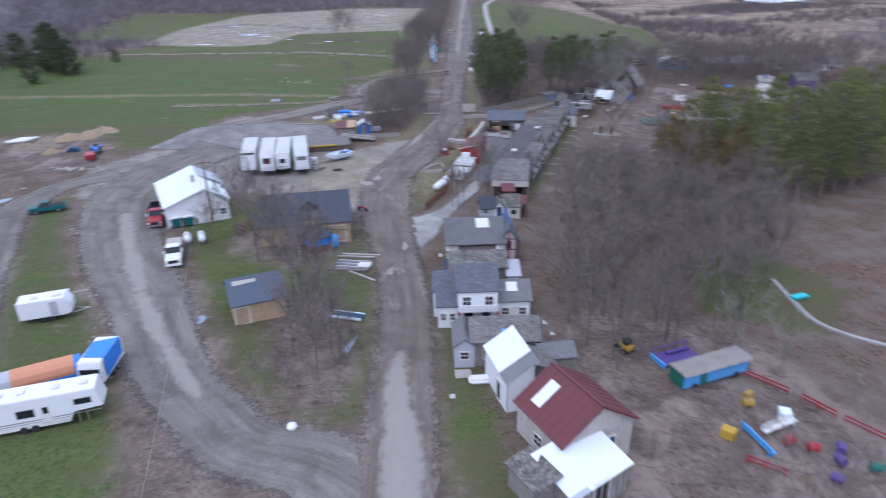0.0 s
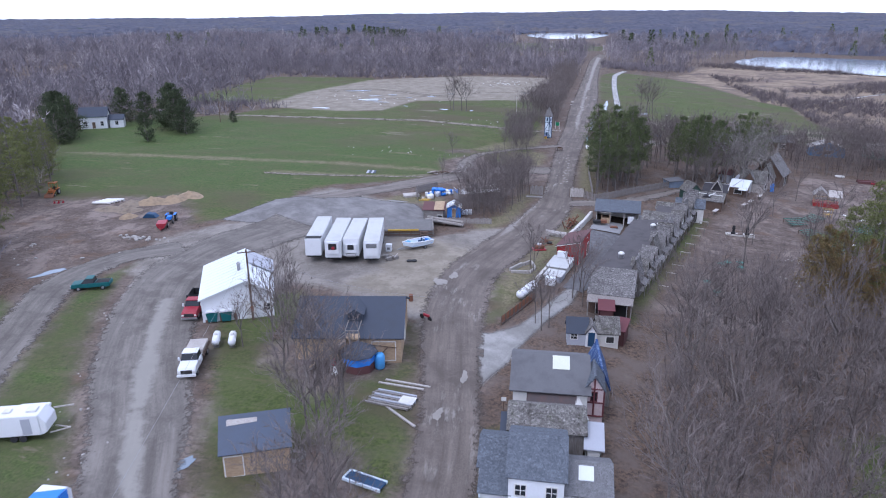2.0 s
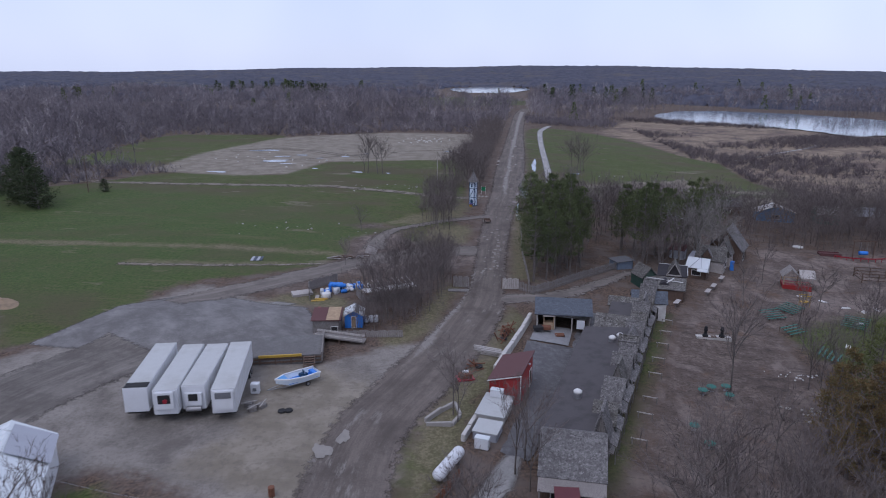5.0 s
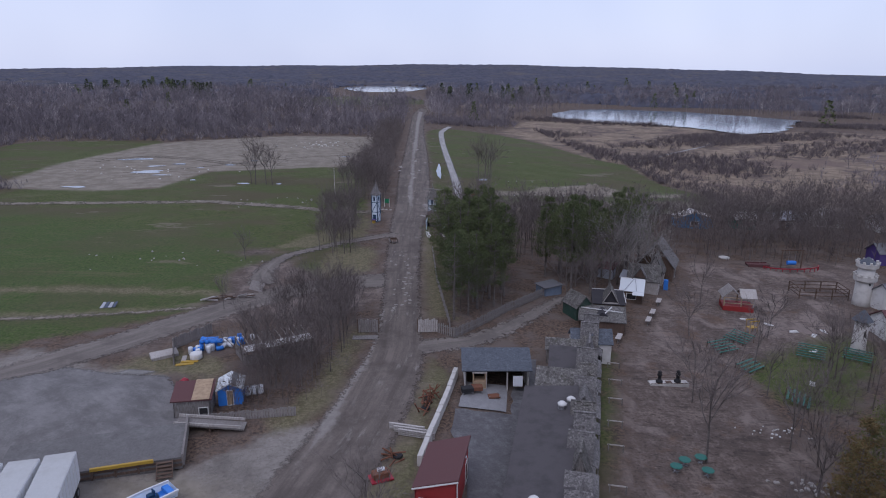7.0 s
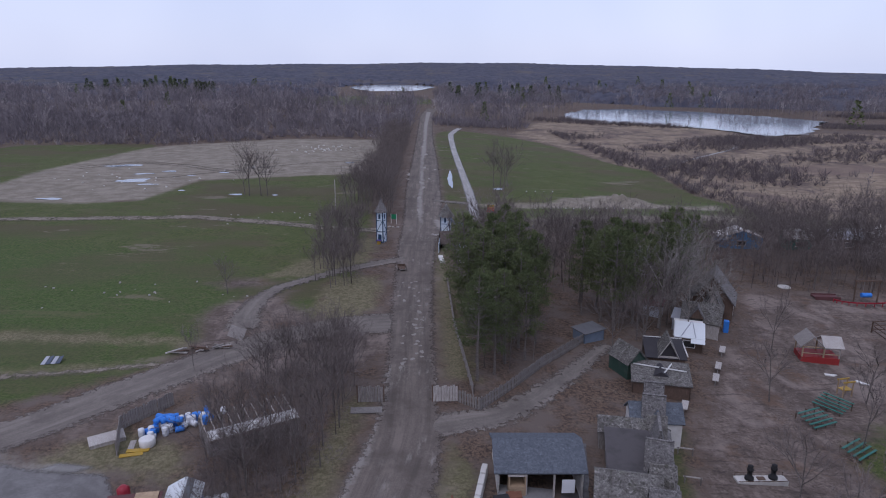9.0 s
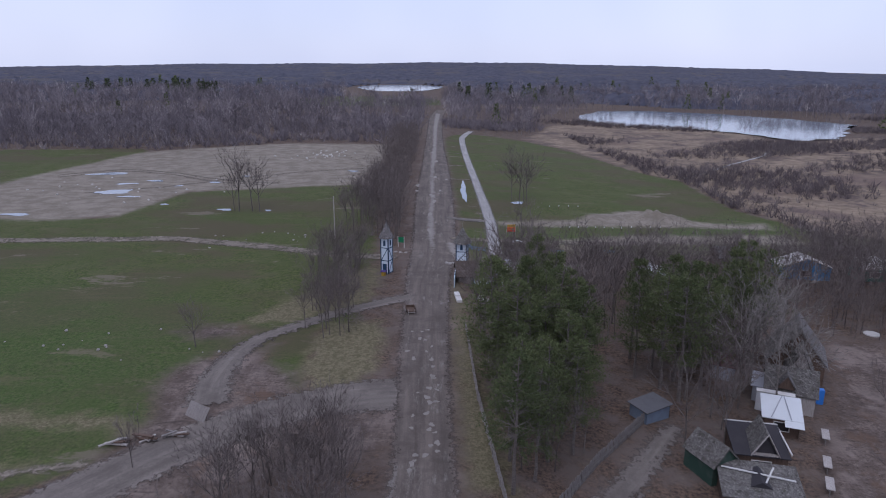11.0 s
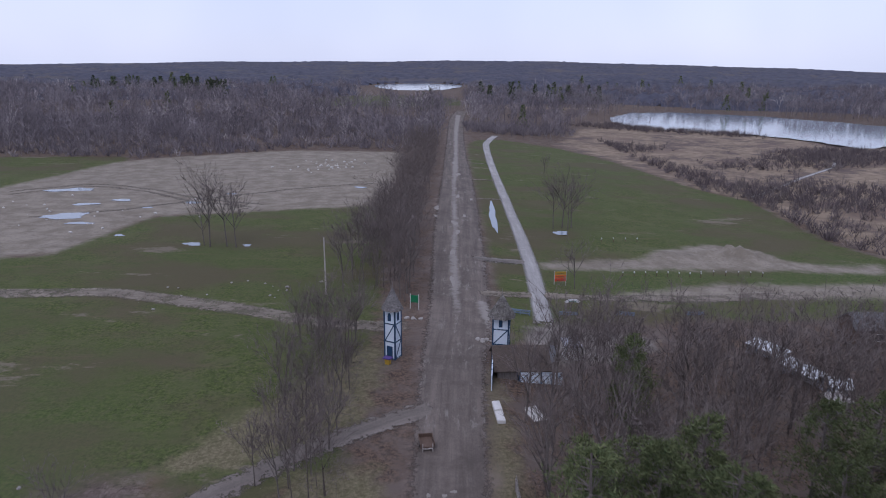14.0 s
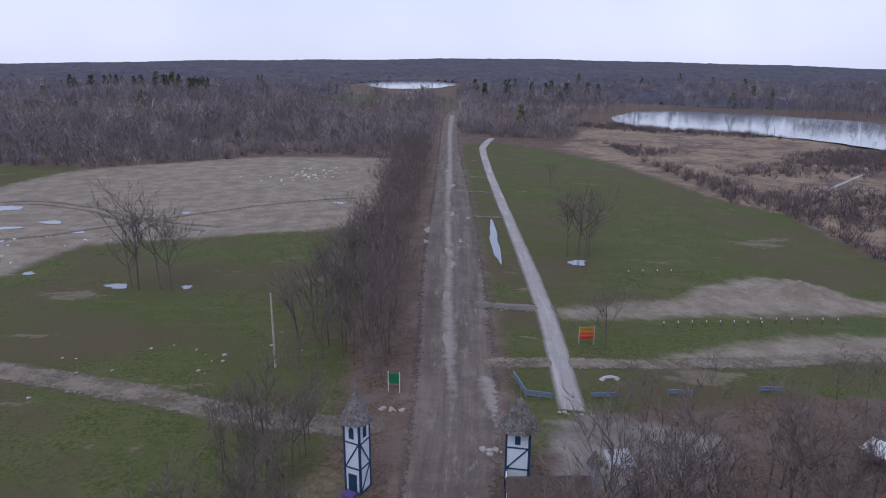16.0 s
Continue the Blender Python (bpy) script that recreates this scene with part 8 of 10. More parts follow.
wall_run("masonry_wall", "low pale masonry wall along the verge", [(8.2, 151.4), (6.2, 143.6), (4.4, 137.0), (3.0, 131.6)], 1.15, 0.55, M_STONEWALL)
wall_run("masonry_wall", "low pale masonry wall before the red shed", [(2.3, 123.6), (1.0, 119.4), (-0.2, 115)], 0.9, 0.45, M_STONEWALL)
lean_roof("serving_counter", "low counter with a pale green-white top", 3.1, 121.0, -14, 3.0, 4.6, (1.1, 1.1, 1.25, 1.25), M_STONEWALL, M_TRAILERTOP, "counter", 0.2)
lean_roof("cold_store", "low white cold store with flat top", 2.4, 116.6, -14, 2.6, 2.6, (0.9, 0.9, 0.95, 0.95), M_GREYTARP, M_TRAILERTOP, "store", 0.1)
for k, (x, y, lf) in enumerate(((1.9, 113.9, 0.0), (3.3, 122.9, 1.3))):
    ob = thing("chest_freezer", "white chest freezer standing outside", "freezer", x, y, -14, "white freezers", lift=lf)
    part("case", S().box(-0.75, 0.75, -0.4, 0.4, 0.08, 1.25 if k == 0 else 0.9), M_WHITE, ob, bevel=0.05)
    part("lid", S().box(-0.77, 0.77, -0.42, 0.42, 1.26 if k == 0 else 0.91, 1.36 if k == 0 else 1.0), M_WHITEROOF, ob, bevel=0.03)
for k in range(3):
    ob = thing("board_stack", "pale boards stacked by the wall", "boards", 1.8 + 0.5 * k, 138.4 - 0.7 * k, -18, "stacked boards")
    for j in range(4):
        part("board", S().box(-2.0, 2.0, -0.14, 0.14, 0.1 + j * 0.2, 0.15 + j * 0.2), M_PALEWOOD, ob)
rk = thing("freight_machine", "rusty red engine block on the verge", "machine", -0.8, 129.8, 20)
part("block", S().box(-0.8, 0.8, -0.5, 0.5, 0.2, 0.8), M_RUST, rk, bevel=0.05)
part("frame", S().box(-1.1, 1.1, -0.8, 0.8, 0.05, 0.2), M_RED, rk)
part("tank", S().tube((-0.3, 0, 1.0), (0.4, 0, 1.0), 0.2, 0.2, 10), M_WHITE, rk)
for k, (x, y) in enumerate(((0.2, 133.2), (3.6, 142.6), (4.2, 144.0), (4.8, 145.4))):
    ob = thing("scrap_heap", "brown scrap metal and brushwood heap", "scrap", x, y, 30 * k, "scrap along the wall")
    for j in range(9):
        part("bar", S().beam(brng.normal(0, 0.5, 3) + np.array([0, 0, 0.4]), brng.normal(0, 0.7, 3) + np.array([0, 0, 0.5]), 0.12), M_RUST, ob)
    part("tyre", S().lathe([(0.3, 0.05), (0.5, 0.05), (0.55, 0.16), (0.5, 0.28), (0.3, 0.28)], 14, pose(0.6, 0.2, 0)), M_BLACK, ob)
wall_run("planter_wall", "broken stone planter on the verge", [(-4.6, 118.4), (-3.0, 121.0), (-1.6, 122.8), (-0.8, 120.2), (-1.6, 118.0), (-4.4, 117.8)], 0.5, 0.35, M_ROCK)
for k in range(26):
    u = k / 25
    x, y = -3.7 + 3.6 * u, 98.9 + 9.2 * u
    ob = thing("verge_stake", "leaning red-brown timber stake on the verge", "stake", x, y, 65, "stakes along the verge")
    part("stake", S().beam((-0.05, 0, -0.2), (0.05, 0.05, 1.25), 0.16, 0.06), M_RUST if k % 3 else M_BROWNWOOD, ob)
wl2 = thing("log_edge", "rough log lying along the verge", "log", -1.9, 103.6, 68)
part("log", S().tube((-4.8, 0, 0.16), (4.8, 0.1, 0.16), 0.17, 0.14, 8), M_BARK, wl2)


# ---- striped towers and road furniture ----
def framed_tower(x, y, turn, side, h_wall, h_roof, label, worn=False):
    """A square tower: pale plaster, navy timbers, arched windows, a shingled spire."""
    ob = thing("timbered_tower", label, "tower", x, y, turn, "striped towers by the road")
    a = side / 2
    part("body", S().box(-a, a, -a, a, -0.4, h_wall), M_ICE, ob, "pale blue plaster walls")
    part("roof", S().lathe([(a * 1.85, h_wall - 0.05), (a * 1.8, h_wall + 0.08), (a * 0.95, h_wall + h_roof * 0.45), (0.03, h_wall + h_roof)], 8, pose(0, 0, 0, 0, 0, 22.5)), M_SHAKE if not worn else M_SHAKE2, ob, "grey shingle spire")
    part("finial", S().tube((0, 0, h_wall + h_roof - 0.1), (0, 0, h_wall + h_roof + 0.8), 0.03, 0.015, 5), M_STEEL, ob)
    for k in range(4):
        m = pose(0, 0, 0, 0, 0, 90 * k)
        posts = S()
        f = -a - 0.03
        levels = [0.12, h_wall * 0.36, h_wall * 0.72, h_wall - 0.1]
        part("corner_post", S().box(-a - 0.05, -a + 0.13, -a - 0.06, -a + 0.12, -0.3, h_wall, m), M_NAVY, ob)
        for z in levels:
            part("rail", S().box(-a + 0.13, a - 0.1, f - 0.02, f + 0.03, z - 0.07, z + 0.07, m), M_NAVY, ob)
        def strut(p, q):
            v = Vector((q[0] - p[0], 0, q[1] - p[1])).normalized()
            n_ = Vector((-v.z, 0, v.x)) * 0.065
            P, Q = Vector((p[0], f, p[1])), Vector((q[0], f, q[1]))
            pts = [P - n_, Q - n_, Q + n_, P + n_]
            part("brace", S().add([tuple(k_ + Vector((0, -0.02, 0))) for k_ in pts] + [tuple(k_ + Vector((0, 0.03, 0))) for k_ in pts], [(0, 1, 2, 3), (7, 6, 5, 4), (0, 4, 5, 1), (1, 5, 6, 2), (2, 6, 7, 3), (3, 7, 4, 0)], m), M_NAVY, ob)
        if k % 2 == 0:
            strut((-a + 0.1, levels[1]), (a - 0.1, levels[2]))
        else:
            strut((-a + 0.1, levels[2]), (a - 0.1, levels[1]))
            strut((-a + 0.1, levels[0]), (a - 0.1, levels[1]))
        w_ = 0.24
        arch = [(-w_, h_wall * 0.78)] + [(w_ * math.cos(t_), h_wall * 0.78 + 0.75 + (w_ * 1.5) * math.sin(t_)) for t_ in [j * math.pi / 8 for j in range(9)]][::-1] + [(w_, h_wall * 0.78)]
        part("window", S().prism(arch[::-1], f - 0.03, f + 0.03, m), M_NAVY, ob, "dark arched window")
        if k == 0 and not worn:
            part("door", S().box(-0.42, 0.42, f - 0.05, f + 0.03, 0.0, 1.85, m), M_NAVY, ob, "navy board door")
    return ob


framed_tower(-4.95, 240.6, -28, 1.62, 6.9, 3.0, "tall pale blue tower with navy timbers and shingle spire")
box_ = thing("flower_box", "yellow stand with a purple top", "stand", -5.5, 238.4, -28)
part("stand", S().box(-0.3, 0.3, -0.3, 0.3, 0, 0.8), M_YELLOW, box_)
part("top", S().box(-0.55, 0.55, -0.45, 0.45, 0.8, 0.92), M_PURPLE, box_)
framed_tower(9.5, 241.5, -12, 2.1, 5.9, 3.0, "worn pale tower with navy timbers and grey spire", True)


def panel_wall(pts, h, label):
    """Half-timbered boundary wall."""
    x0, y0 = pts[0]
    ob = thing("timbered_wall", label, "wall", x0, y0)
    z0 = float(land(x0, y0))
    for (ax, ay), (bx, by) in zip(pts[:-1], pts[1:]):
        L = math.hypot(bx - ax, by - ay)
        n_ = max(1, round(L / 1.5))
        ang_ = math.degrees(math.atan2(by - ay, bx - ax))
        for k in range(n_):
            u0 = (k + 0.5) / n_
            cx, cy = ax + (bx - ax) * u0, ay + (by - ay) * u0
            m = pose(cx - x0, cy - y0, float(land(cx, cy)) - z0, 0, 0, ang_)
            w_ = L / n_
            part("panel", S().box(-w_ / 2 + 0.02, w_ / 2 - 0.02, -0.06, 0.06, -0.3, h, m), M_ICE, ob)
            part("post", S().box(-w_ / 2 - 0.07, -w_ / 2 + 0.07, -0.1, 0.1, -0.3, h + 0.1, m), M_NAVY, ob)
            part("brace", S().beam(m @ Vector((-w_ / 2, -0.08, 0.1)), m @ Vector((w_ / 2, -0.08, h - 0.1)), 0.1, 0.06), M_NAVY, ob)
    return ob


panel_wall([(8.3, 240.2), (7.9, 236.0), (7.4, 231.2)], 2.0, "half-timbered boundary wall in pale blue and navy")
panel_wall([(11.2, 234.3), (16.6, 234.6)], 1.6, "short half-timbered wall facing the wood")
wall_run("collapsed_wall", "fallen pale wall panels on the ground", [(7.6, 228.0), (7.9, 223.6)], 0.35, 0.9, M_OFFWHITE)
gable_house("gate_house", "low gatehouse under a brown shingle roof", 11.5, 237.4, 1, 6.2, 5.4, 1.7, 3.5, "x", M_BOARD, shakes("brown_shingles", (0.115, 0.09, 0.075), (0.065, 0.052, 0.045), 3.2, 0.6), 0.55, openings=[("s", 0, 0.1, 1.2, 1.5, "shade_panel")], trim=M_NAVY)
tt = thing("turret", "small grey turret beside the gatehouse", "turret", 16.6, 241.6, 0)
part("body", S().lathe([(0.6, -0.3), (0.6, 2.6)], 8), M_GREYTARP, tt)
part("roof", S().lathe([(0.8, 2.6), (0.03, 4.0)], 8), M_SHAKE2, tt)
lean_roof("ticket_booth", "small pale ticket booth in the wood", 19.4, 243.2, 8, 2.0, 1.8, (2.0, 2.0, 2.4, 2.4), M_OFFWHITE, M_GREYTARP, "booth")
slab_ = thing("fallen_sign", "pale framed board lying in the leaves", "board", 12.0, 226.4, 20)
part("board", S().box(-0.9, 0.9, -1.6, 1.6, 0.05, 0.12), M_STONEWALL, slab_)

crt = thing("road_cart", "small brown timber cart standing on the road", "cart", -0.3, 219.0, 8)
part("bed", S().box(-0.7, 0.7, -1.0, 1.0, 0.45, 0.6), M_BROWNWOOD, crt)
part("side_board", S().box(-0.75, -0.68, -1.0, 1.0, 0.6, 1.0).box(0.68, 0.75, -1.0, 1.0, 0.6, 1.0).box(-0.7, 0.7, 0.93, 1.0, 0.6, 1.0), M_BROWNWOOD, crt)
part("frame", S().box(-0.55, -0.47, -1.2, -1.1, 0, 1.0).box(0.47, 0.55, -1.2, -1.1, 0, 1.0).box(-0.5, 0.5, -1.18, -1.12, 0.45, 0.53), M_PALEWOOD, crt, "pale timber end frame")
for sx in (-0.7, 0.7):
    wheel(crt, sx, 0.1, 0.35, 0.12)


def rail_run(pts, label, h=0.75):
    x0, y0 = pts[0]
    ob = thing("guard_rail", label, "rail", x0, y0, 0, "blue-grey rails by the path")
    z0 = float(land(x0, y0))
    for (ax, ay), (bx, by) in zip(pts[:-1], pts[1:]):
        za, zb = float(land(ax, ay)) - z0, float(land(bx, by)) - z0
        part("rail", S().beam((ax - x0, ay - y0, za + h), (bx - x0, by - y0, zb + h), 0.1, 0.3), M_RAIL, ob)
        part("rail", S().beam((ax - x0, ay - y0, za + h * 0.45), (bx - x0, by - y0, zb + h * 0.45), 0.08, 0.22), M_RAIL, ob)
        L = math.hypot(bx - ax, by - ay)
        for k in range(int(L / 1.5) + 1):
            u = min(1, k * 1.5 / L)
            part("post", S().box(-0.06, 0.06, -0.06, 0.06, -0.3, h + 0.1, pose((ax - x0) + (bx - ax) * u, (ay - y0) + (by - ay) * u, za + (zb - za) * u)), M_RAIL, ob)
    return ob


M_RAIL = painted("blue_grey_paint", (0.15, 0.20, 0.28), 0.6, 0.3, (0.12, 0.13, 0.15))
rail_run([(11.9, 263.2), (12.8, 258.4), (15.9, 258.3)], "blue-grey guard rail at the path's mouth")
for x, y in ((22.2, 259.6), (32.2, 261.6), (44.6, 263.6)):
    rail_run([(x - 1.4, y), (x + 1.6, y + 0.2)], "short blue-grey rail on the grass", 0.6)
ar = thing("arch_sign", "white arched sign on two posts", "sign", 22.9, 259.9, 2)
arc = [(1.35 * math.cos(t_), 2.2 + 0.65 * math.sin(t_)) for t_ in [math.radians(20 + 14 * k) for k in range(11)]]
arc2 = [(0.95 * math.cos(t_), 2.0 + 0.45 * math.sin(t_)) for t_ in [math.radians(20 + 14 * k) for k in range(11)]]
part("arch", S().prism(arc + arc2[::-1], -0.06, 0.06), M_WHITE, ar)
part("letter_bars", S().beam((-0.6, -0.08, 2.5), (0.6, -0.08, 2.5), 0.08), M_GREENP, ar, "dark green lettering shown as a bar")
part("post", S().tube((-1.0, 0, 0), (-1.0, 0, 2.4), 0.05, 0.05, 6), M_STEEL, ar)
part("post", S().tube((1.0, 0, 0), (1.0, 0, 2.4), 0.05, 0.05, 6), M_STEEL, ar)
sg = thing("panel_sign", "stacked yellow and red notice panels", "sign", 23.9, 275.8, 4)
for k, mt in enumerate((M_YELLOW, painted("orange_panel", (0.62, 0.13, 0.03), 0.5, 0.15), painted("red_panel", (0.55, 0.06, 0.03), 0.5, 0.15))):
    p = part("panel", S().box(-1.05, 1.05, -0.05, 0.05, 2.05 - k * 0.65, 2.6 - k * 0.65), mt, sg)
    part("text_bar", S().box(-0.8, 0.8, -0.065, -0.05, 2.3 - k * 0.65, 2.36 - k * 0.65).box(-0.6, 0.6, -0.065, -0.05, 2.18 - k * 0.65, 2.23 - k * 0.65), M_BROWNWOOD, p)
for sx in (-1.1, 1.1):
    part("post", S().box(sx - 0.06, sx + 0.06, -0.06, 0.06, -0.3, 2.7), M_PALEWOOD, sg)
gs = thing("green_sign", "green board sign on white posts", "sign", -2.6, 258.8, -14)
part("board", S().box(-0.62, 0.62, -0.04, 0.04, 1.1, 2.3), painted("sign_green", (0.012, 0.16, 0.07), 0.5, 0.15), gs)
for sx in (-0.68, 0.68):
    part("post", S().box(sx - 0.05, sx + 0.05, -0.05, 0.05, -0.3, 2.5), M_OFFWHITE, gs)
for k in range(14):
    x, y = (38 + k * 2.35, 284.2 + k * 0.28) if k < 8 else (55 + (k - 8) * 2.6, 287.6 + (k - 8) * 0.1)
    ob = thing("marker_post", "short white-topped marker post", "post", x, y, 0, "marker posts on the grass")
    part("shaft", S().tube((0, 0, -0.2), (0, 0, 0.75), 0.07, 0.07, 8), M_BROWNWOOD, ob)
    part("cap", S().tube((0, 0, 0.75), (0, 0, 1.05), 0.09, 0.08, 8), M_WHITE, ob)
for k in range(4):
    ob = thing("marker_post", "short white-topped marker post", "post", 40 + k * 3.0, 310 + k * 0.6, 0, "marker posts on the grass")
    part("shaft", S().tube((0, 0, -0.2), (0, 0, 0.75), 0.07, 0.07, 8), M_BROWNWOOD, ob)
    part("cap", S().tube((0, 0, 0.75), (0, 0, 1.05), 0.09, 0.08, 8), M_WHITE, ob)


def utility_pole(x, y, h, label, arms=1, material=None, turn=0):
    ob = thing("utility_pole", label, "pole", x, y, turn)
    part("shaft", S().tube((0, 0, -0.5), (0, 0, h), 0.16, 0.10, 8), material or M_BROWNWOOD, ob)
    for k in range(arms):
        part("cross_arm", S().beam((-1.1, 0, h - 0.4 - 0.8 * k), (1.1, 0, h - 0.4 - 0.8 * k), 0.1, 0.12), M_BROWNWOOD, ob)
        for sx in (-1.0, -0.5, 0.5, 1.0):
            part("insulator", S().tube((sx, 0, h - 0.34 - 0.8 * k), (sx, 0, h - 0.16 - 0.8 * k), 0.05, 0.04, 6), M_STEEL, ob)
    return ob


up = utility_pole(-35.6, 93.0, 9.8, "leaning brown timber utility pole", 1, None, 27)
part("meter_box", S().box(-0.2, 0.2, -0.3, -0.12, 1.4, 2.0), M_RUST, up)
utility_pole(-123, 243.8, 10.5, "far timber utility pole in the meadow", 2)
utility_pole(-17.6, 264.8, 9.8, "bleached bare utility pole in the hedge", 0, M_PALEWOOD)


def cable(name, a, b, sag, label):
    cu = bpy.data.curves.new(name, "CURVE")
    cu.dimensions = "3D"
    cu.bevel_depth = 0.012
    sp = cu.splines.new("POLY")
    sp.points.add(16)
    for k in range(17):
        u = k / 16
        p = Vector(a).lerp(Vector(b), u)
        sp.points[k].co = (p.x, p.y, p.z - sag * 4 * u * (1 - u), 1)
    cu.materials.append(M_STEEL)
    return tagged(new(name, cu), label, "cable")


zp = float(land(-35.6, 93.0)) + 9.4
utility_pole(-15.5, 18, 9.5, "brown timber pole by the drive's mouth", 1)
cable("overhead_cable", (-35.6, 93.0, zp), (-15.5, 18, 9.2), 1.6, "thin grey overhead cable over the drive")
cable("overhead_cable", (-35.6, 93.0, zp), (-12, 96, 4.6), 1.2, "thin black cable to the workshop")

# ---- meadow and yard's west side ----
gable_house("farmhouse", "small white farmhouse with a dark roof", -160, 225.5, 28, 8.5, 7.0, 4.2, 6.8, "x", M_WHITE, M_DARKROOF, 0.4, "house", openings=[("s", -2.6, 1.0, 0.9, 1.4, "window"), ("s", 0, 0.1, 1.0, 2.1, "door"), ("s", 2.6, 1.0, 0.9, 1.4, "window"), ("e", -1.5, 1.0, 0.9, 1.4, "window"), ("e", 1.5, 1.0, 0.9, 1.4, "window"), ("e", 0, 3.4, 0.9, 1.2, "window")])
gable_house("farmhouse_wing", "white side wing of the farmhouse", -153.5, 228.4, 28, 4.5, 4.5, 2.8, 4.2, "x", M_WHITE, M_DARKROOF, 0.3, "house", openings=[("s", 0, 1.0, 0.9, 1.2, "window")])


def tractor(x, y, turn, paint, label, loader=False):
    ob = thing("tractor", label, "tractor", x, y, turn)
    part("bonnet", S().box(-0.4, 0.4, 0.2, 1.7, 0.75, 1.4), paint, ob, bevel=0.06)
    part("mudguard", S().box(-0.95, -0.5, -1.3, 0.1, 1.25, 1.4).box(0.5, 0.95, -1.3, 0.1, 1.25, 1.4), paint, ob, bevel=0.03)
    part("seat", S().box(-0.3, 0.3, -0.9, -0.4, 1.1, 1.25).box(-0.3, 0.3, -1.0, -0.9, 1.1, 1.7), M_BLACK, ob, bevel=0.03)
    part("chassis", S().box(-0.25, 0.25, -1.1, 1.7, 0.5, 0.8), M_BLACK, ob)
    part("steering_column", S().beam((0, 0.15, 1.3), (0, -0.15, 1.75), 0.08), M_BLACK, ob)
    part("exhaust", S().tube((0.25, 1.0, 1.4), (0.25, 1.0, 2.1), 0.05, 0.05, 8), M_STEEL, ob)
    for sx in (-0.8, 0.8):
        wheel(ob, sx, -0.6, 0.68, 0.35)
        wheel(ob, sx * 0.8, 1.3, 0.38, 0.24)
    if loader:
        part("cab", S().box(-0.65, -0.58, -1.1, -1.0, 1.4, 2.6).box(0.58, 0.65, -1.1, -1.0, 1.4, 2.6).box(-0.65, -0.58, 0.1, 0.2, 1.4, 2.6).box(0.58, 0.65, 0.1, 0.2, 1.4, 2.6).box(-0.75, 0.75, -1.2, 0.3, 2.6, 2.75), M_ORANGEM, ob)
        part("arm", S().beam((-0.7, 0.6, 1.2), (-0.7, 2.4, 0.5), 0.14).beam((0.7, 0.6, 1.2), (0.7, 2.4, 0.5), 0.14), M_ORANGEM, ob)
        part("bucket", S().prism([(2.3, 0.1), (3.1, 0.1), (3.0, 0.3), (2.4, 0.8)], -0.9, 0.9, pose(0, 0, 0, 0, 0, 90)), M_RUST, ob)
    return ob


M_ORANGEM = painted("faded_orange", (0.34, 0.11, 0.03), 0.6, 0.4, (0.15, 0.06, 0.03))
tractor(-70.6, 129.6, 200, M_BLUE, "small blue tractor on the grass")
tractor(-107, 142.4, 200, M_ORANGEM, "old orange loader tractor by the wood", True)
sp_ = thing("spreader", "red farm spreader behind the tractor", "spreader", -69.8, 125.6, 205)
part("body", S().prism([(-0.8, 0.9), (-0.5, 0.4), (0.5, 0.4), (0.8, 0.9), (0.85, 1.3), (-0.85, 1.3)], -1.4, 1.4), M_RED, sp_, bevel=0.03)
part("tongue", S().beam((-0.3, 1.4, 0.5), (0, 2.6, 0.5), 0.09).beam((0.3, 1.4, 0.5), (0, 2.6, 0.5), 0.09), M_RED, sp_)
for sx in (-0.85, 0.85):
    wheel(sp_, sx, -0.4, 0.42, 0.22)
pl = thing("plough", "rusty red plough in the rough grass", "plough", -101, 136.6, 30)
part("frame", S().beam((-1, 0, 0.6), (1, 0, 0.7), 0.14).beam((0, 0, 0.6), (0, 1.2, 0.5), 0.12), M_RUST, pl)
for sx in (-0.8, 0, 0.8):
    part("share", S().prism([(-0.25, 0), (0.25, 0.1), (0.1, 0.7)], -0.1, 0.1, pose(sx, 0, 0, 0, 0, 20)), M_RED, pl)


def heap(x, y, rx, ry, h, material, label, seed, category="heap", group="heaps of sand and soil"):
    ob = thing("spoil_heap", label, category, x, y, seed * 37, group)
    rng = np.random.default_rng(seed)
    bm = bmesh.new()
    bmesh.ops.create_grid(bm, x_segments=26, y_segments=26, size=1.0)
    for v in bm.verts:
        r = math.hypot(v.co.x, v.co.y)
        n_ = noise.noise(Vector((v.co.x * 2.2 + seed, v.co.y * 2.2, seed))) * 0.35 + noise.noise(Vector((v.co.x * 6 + seed, v.co.y * 6, 0))) * 0.16
        k = max(0.0, 1 - r) ** 0.8
        v.co = Vector((v.co.x * rx, v.co.y * ry, h * k * (1 + n_ * 1.3) - 0.12))
    for f_ in bm.faces:
        f_.smooth = True
    me_ = bpy.data.meshes.new("mound")
    bm.to_mesh(me_)
    bm.free()
    me_.materials.append(material)
    o = new("mound", me_)
    o.parent = ob
    return ob


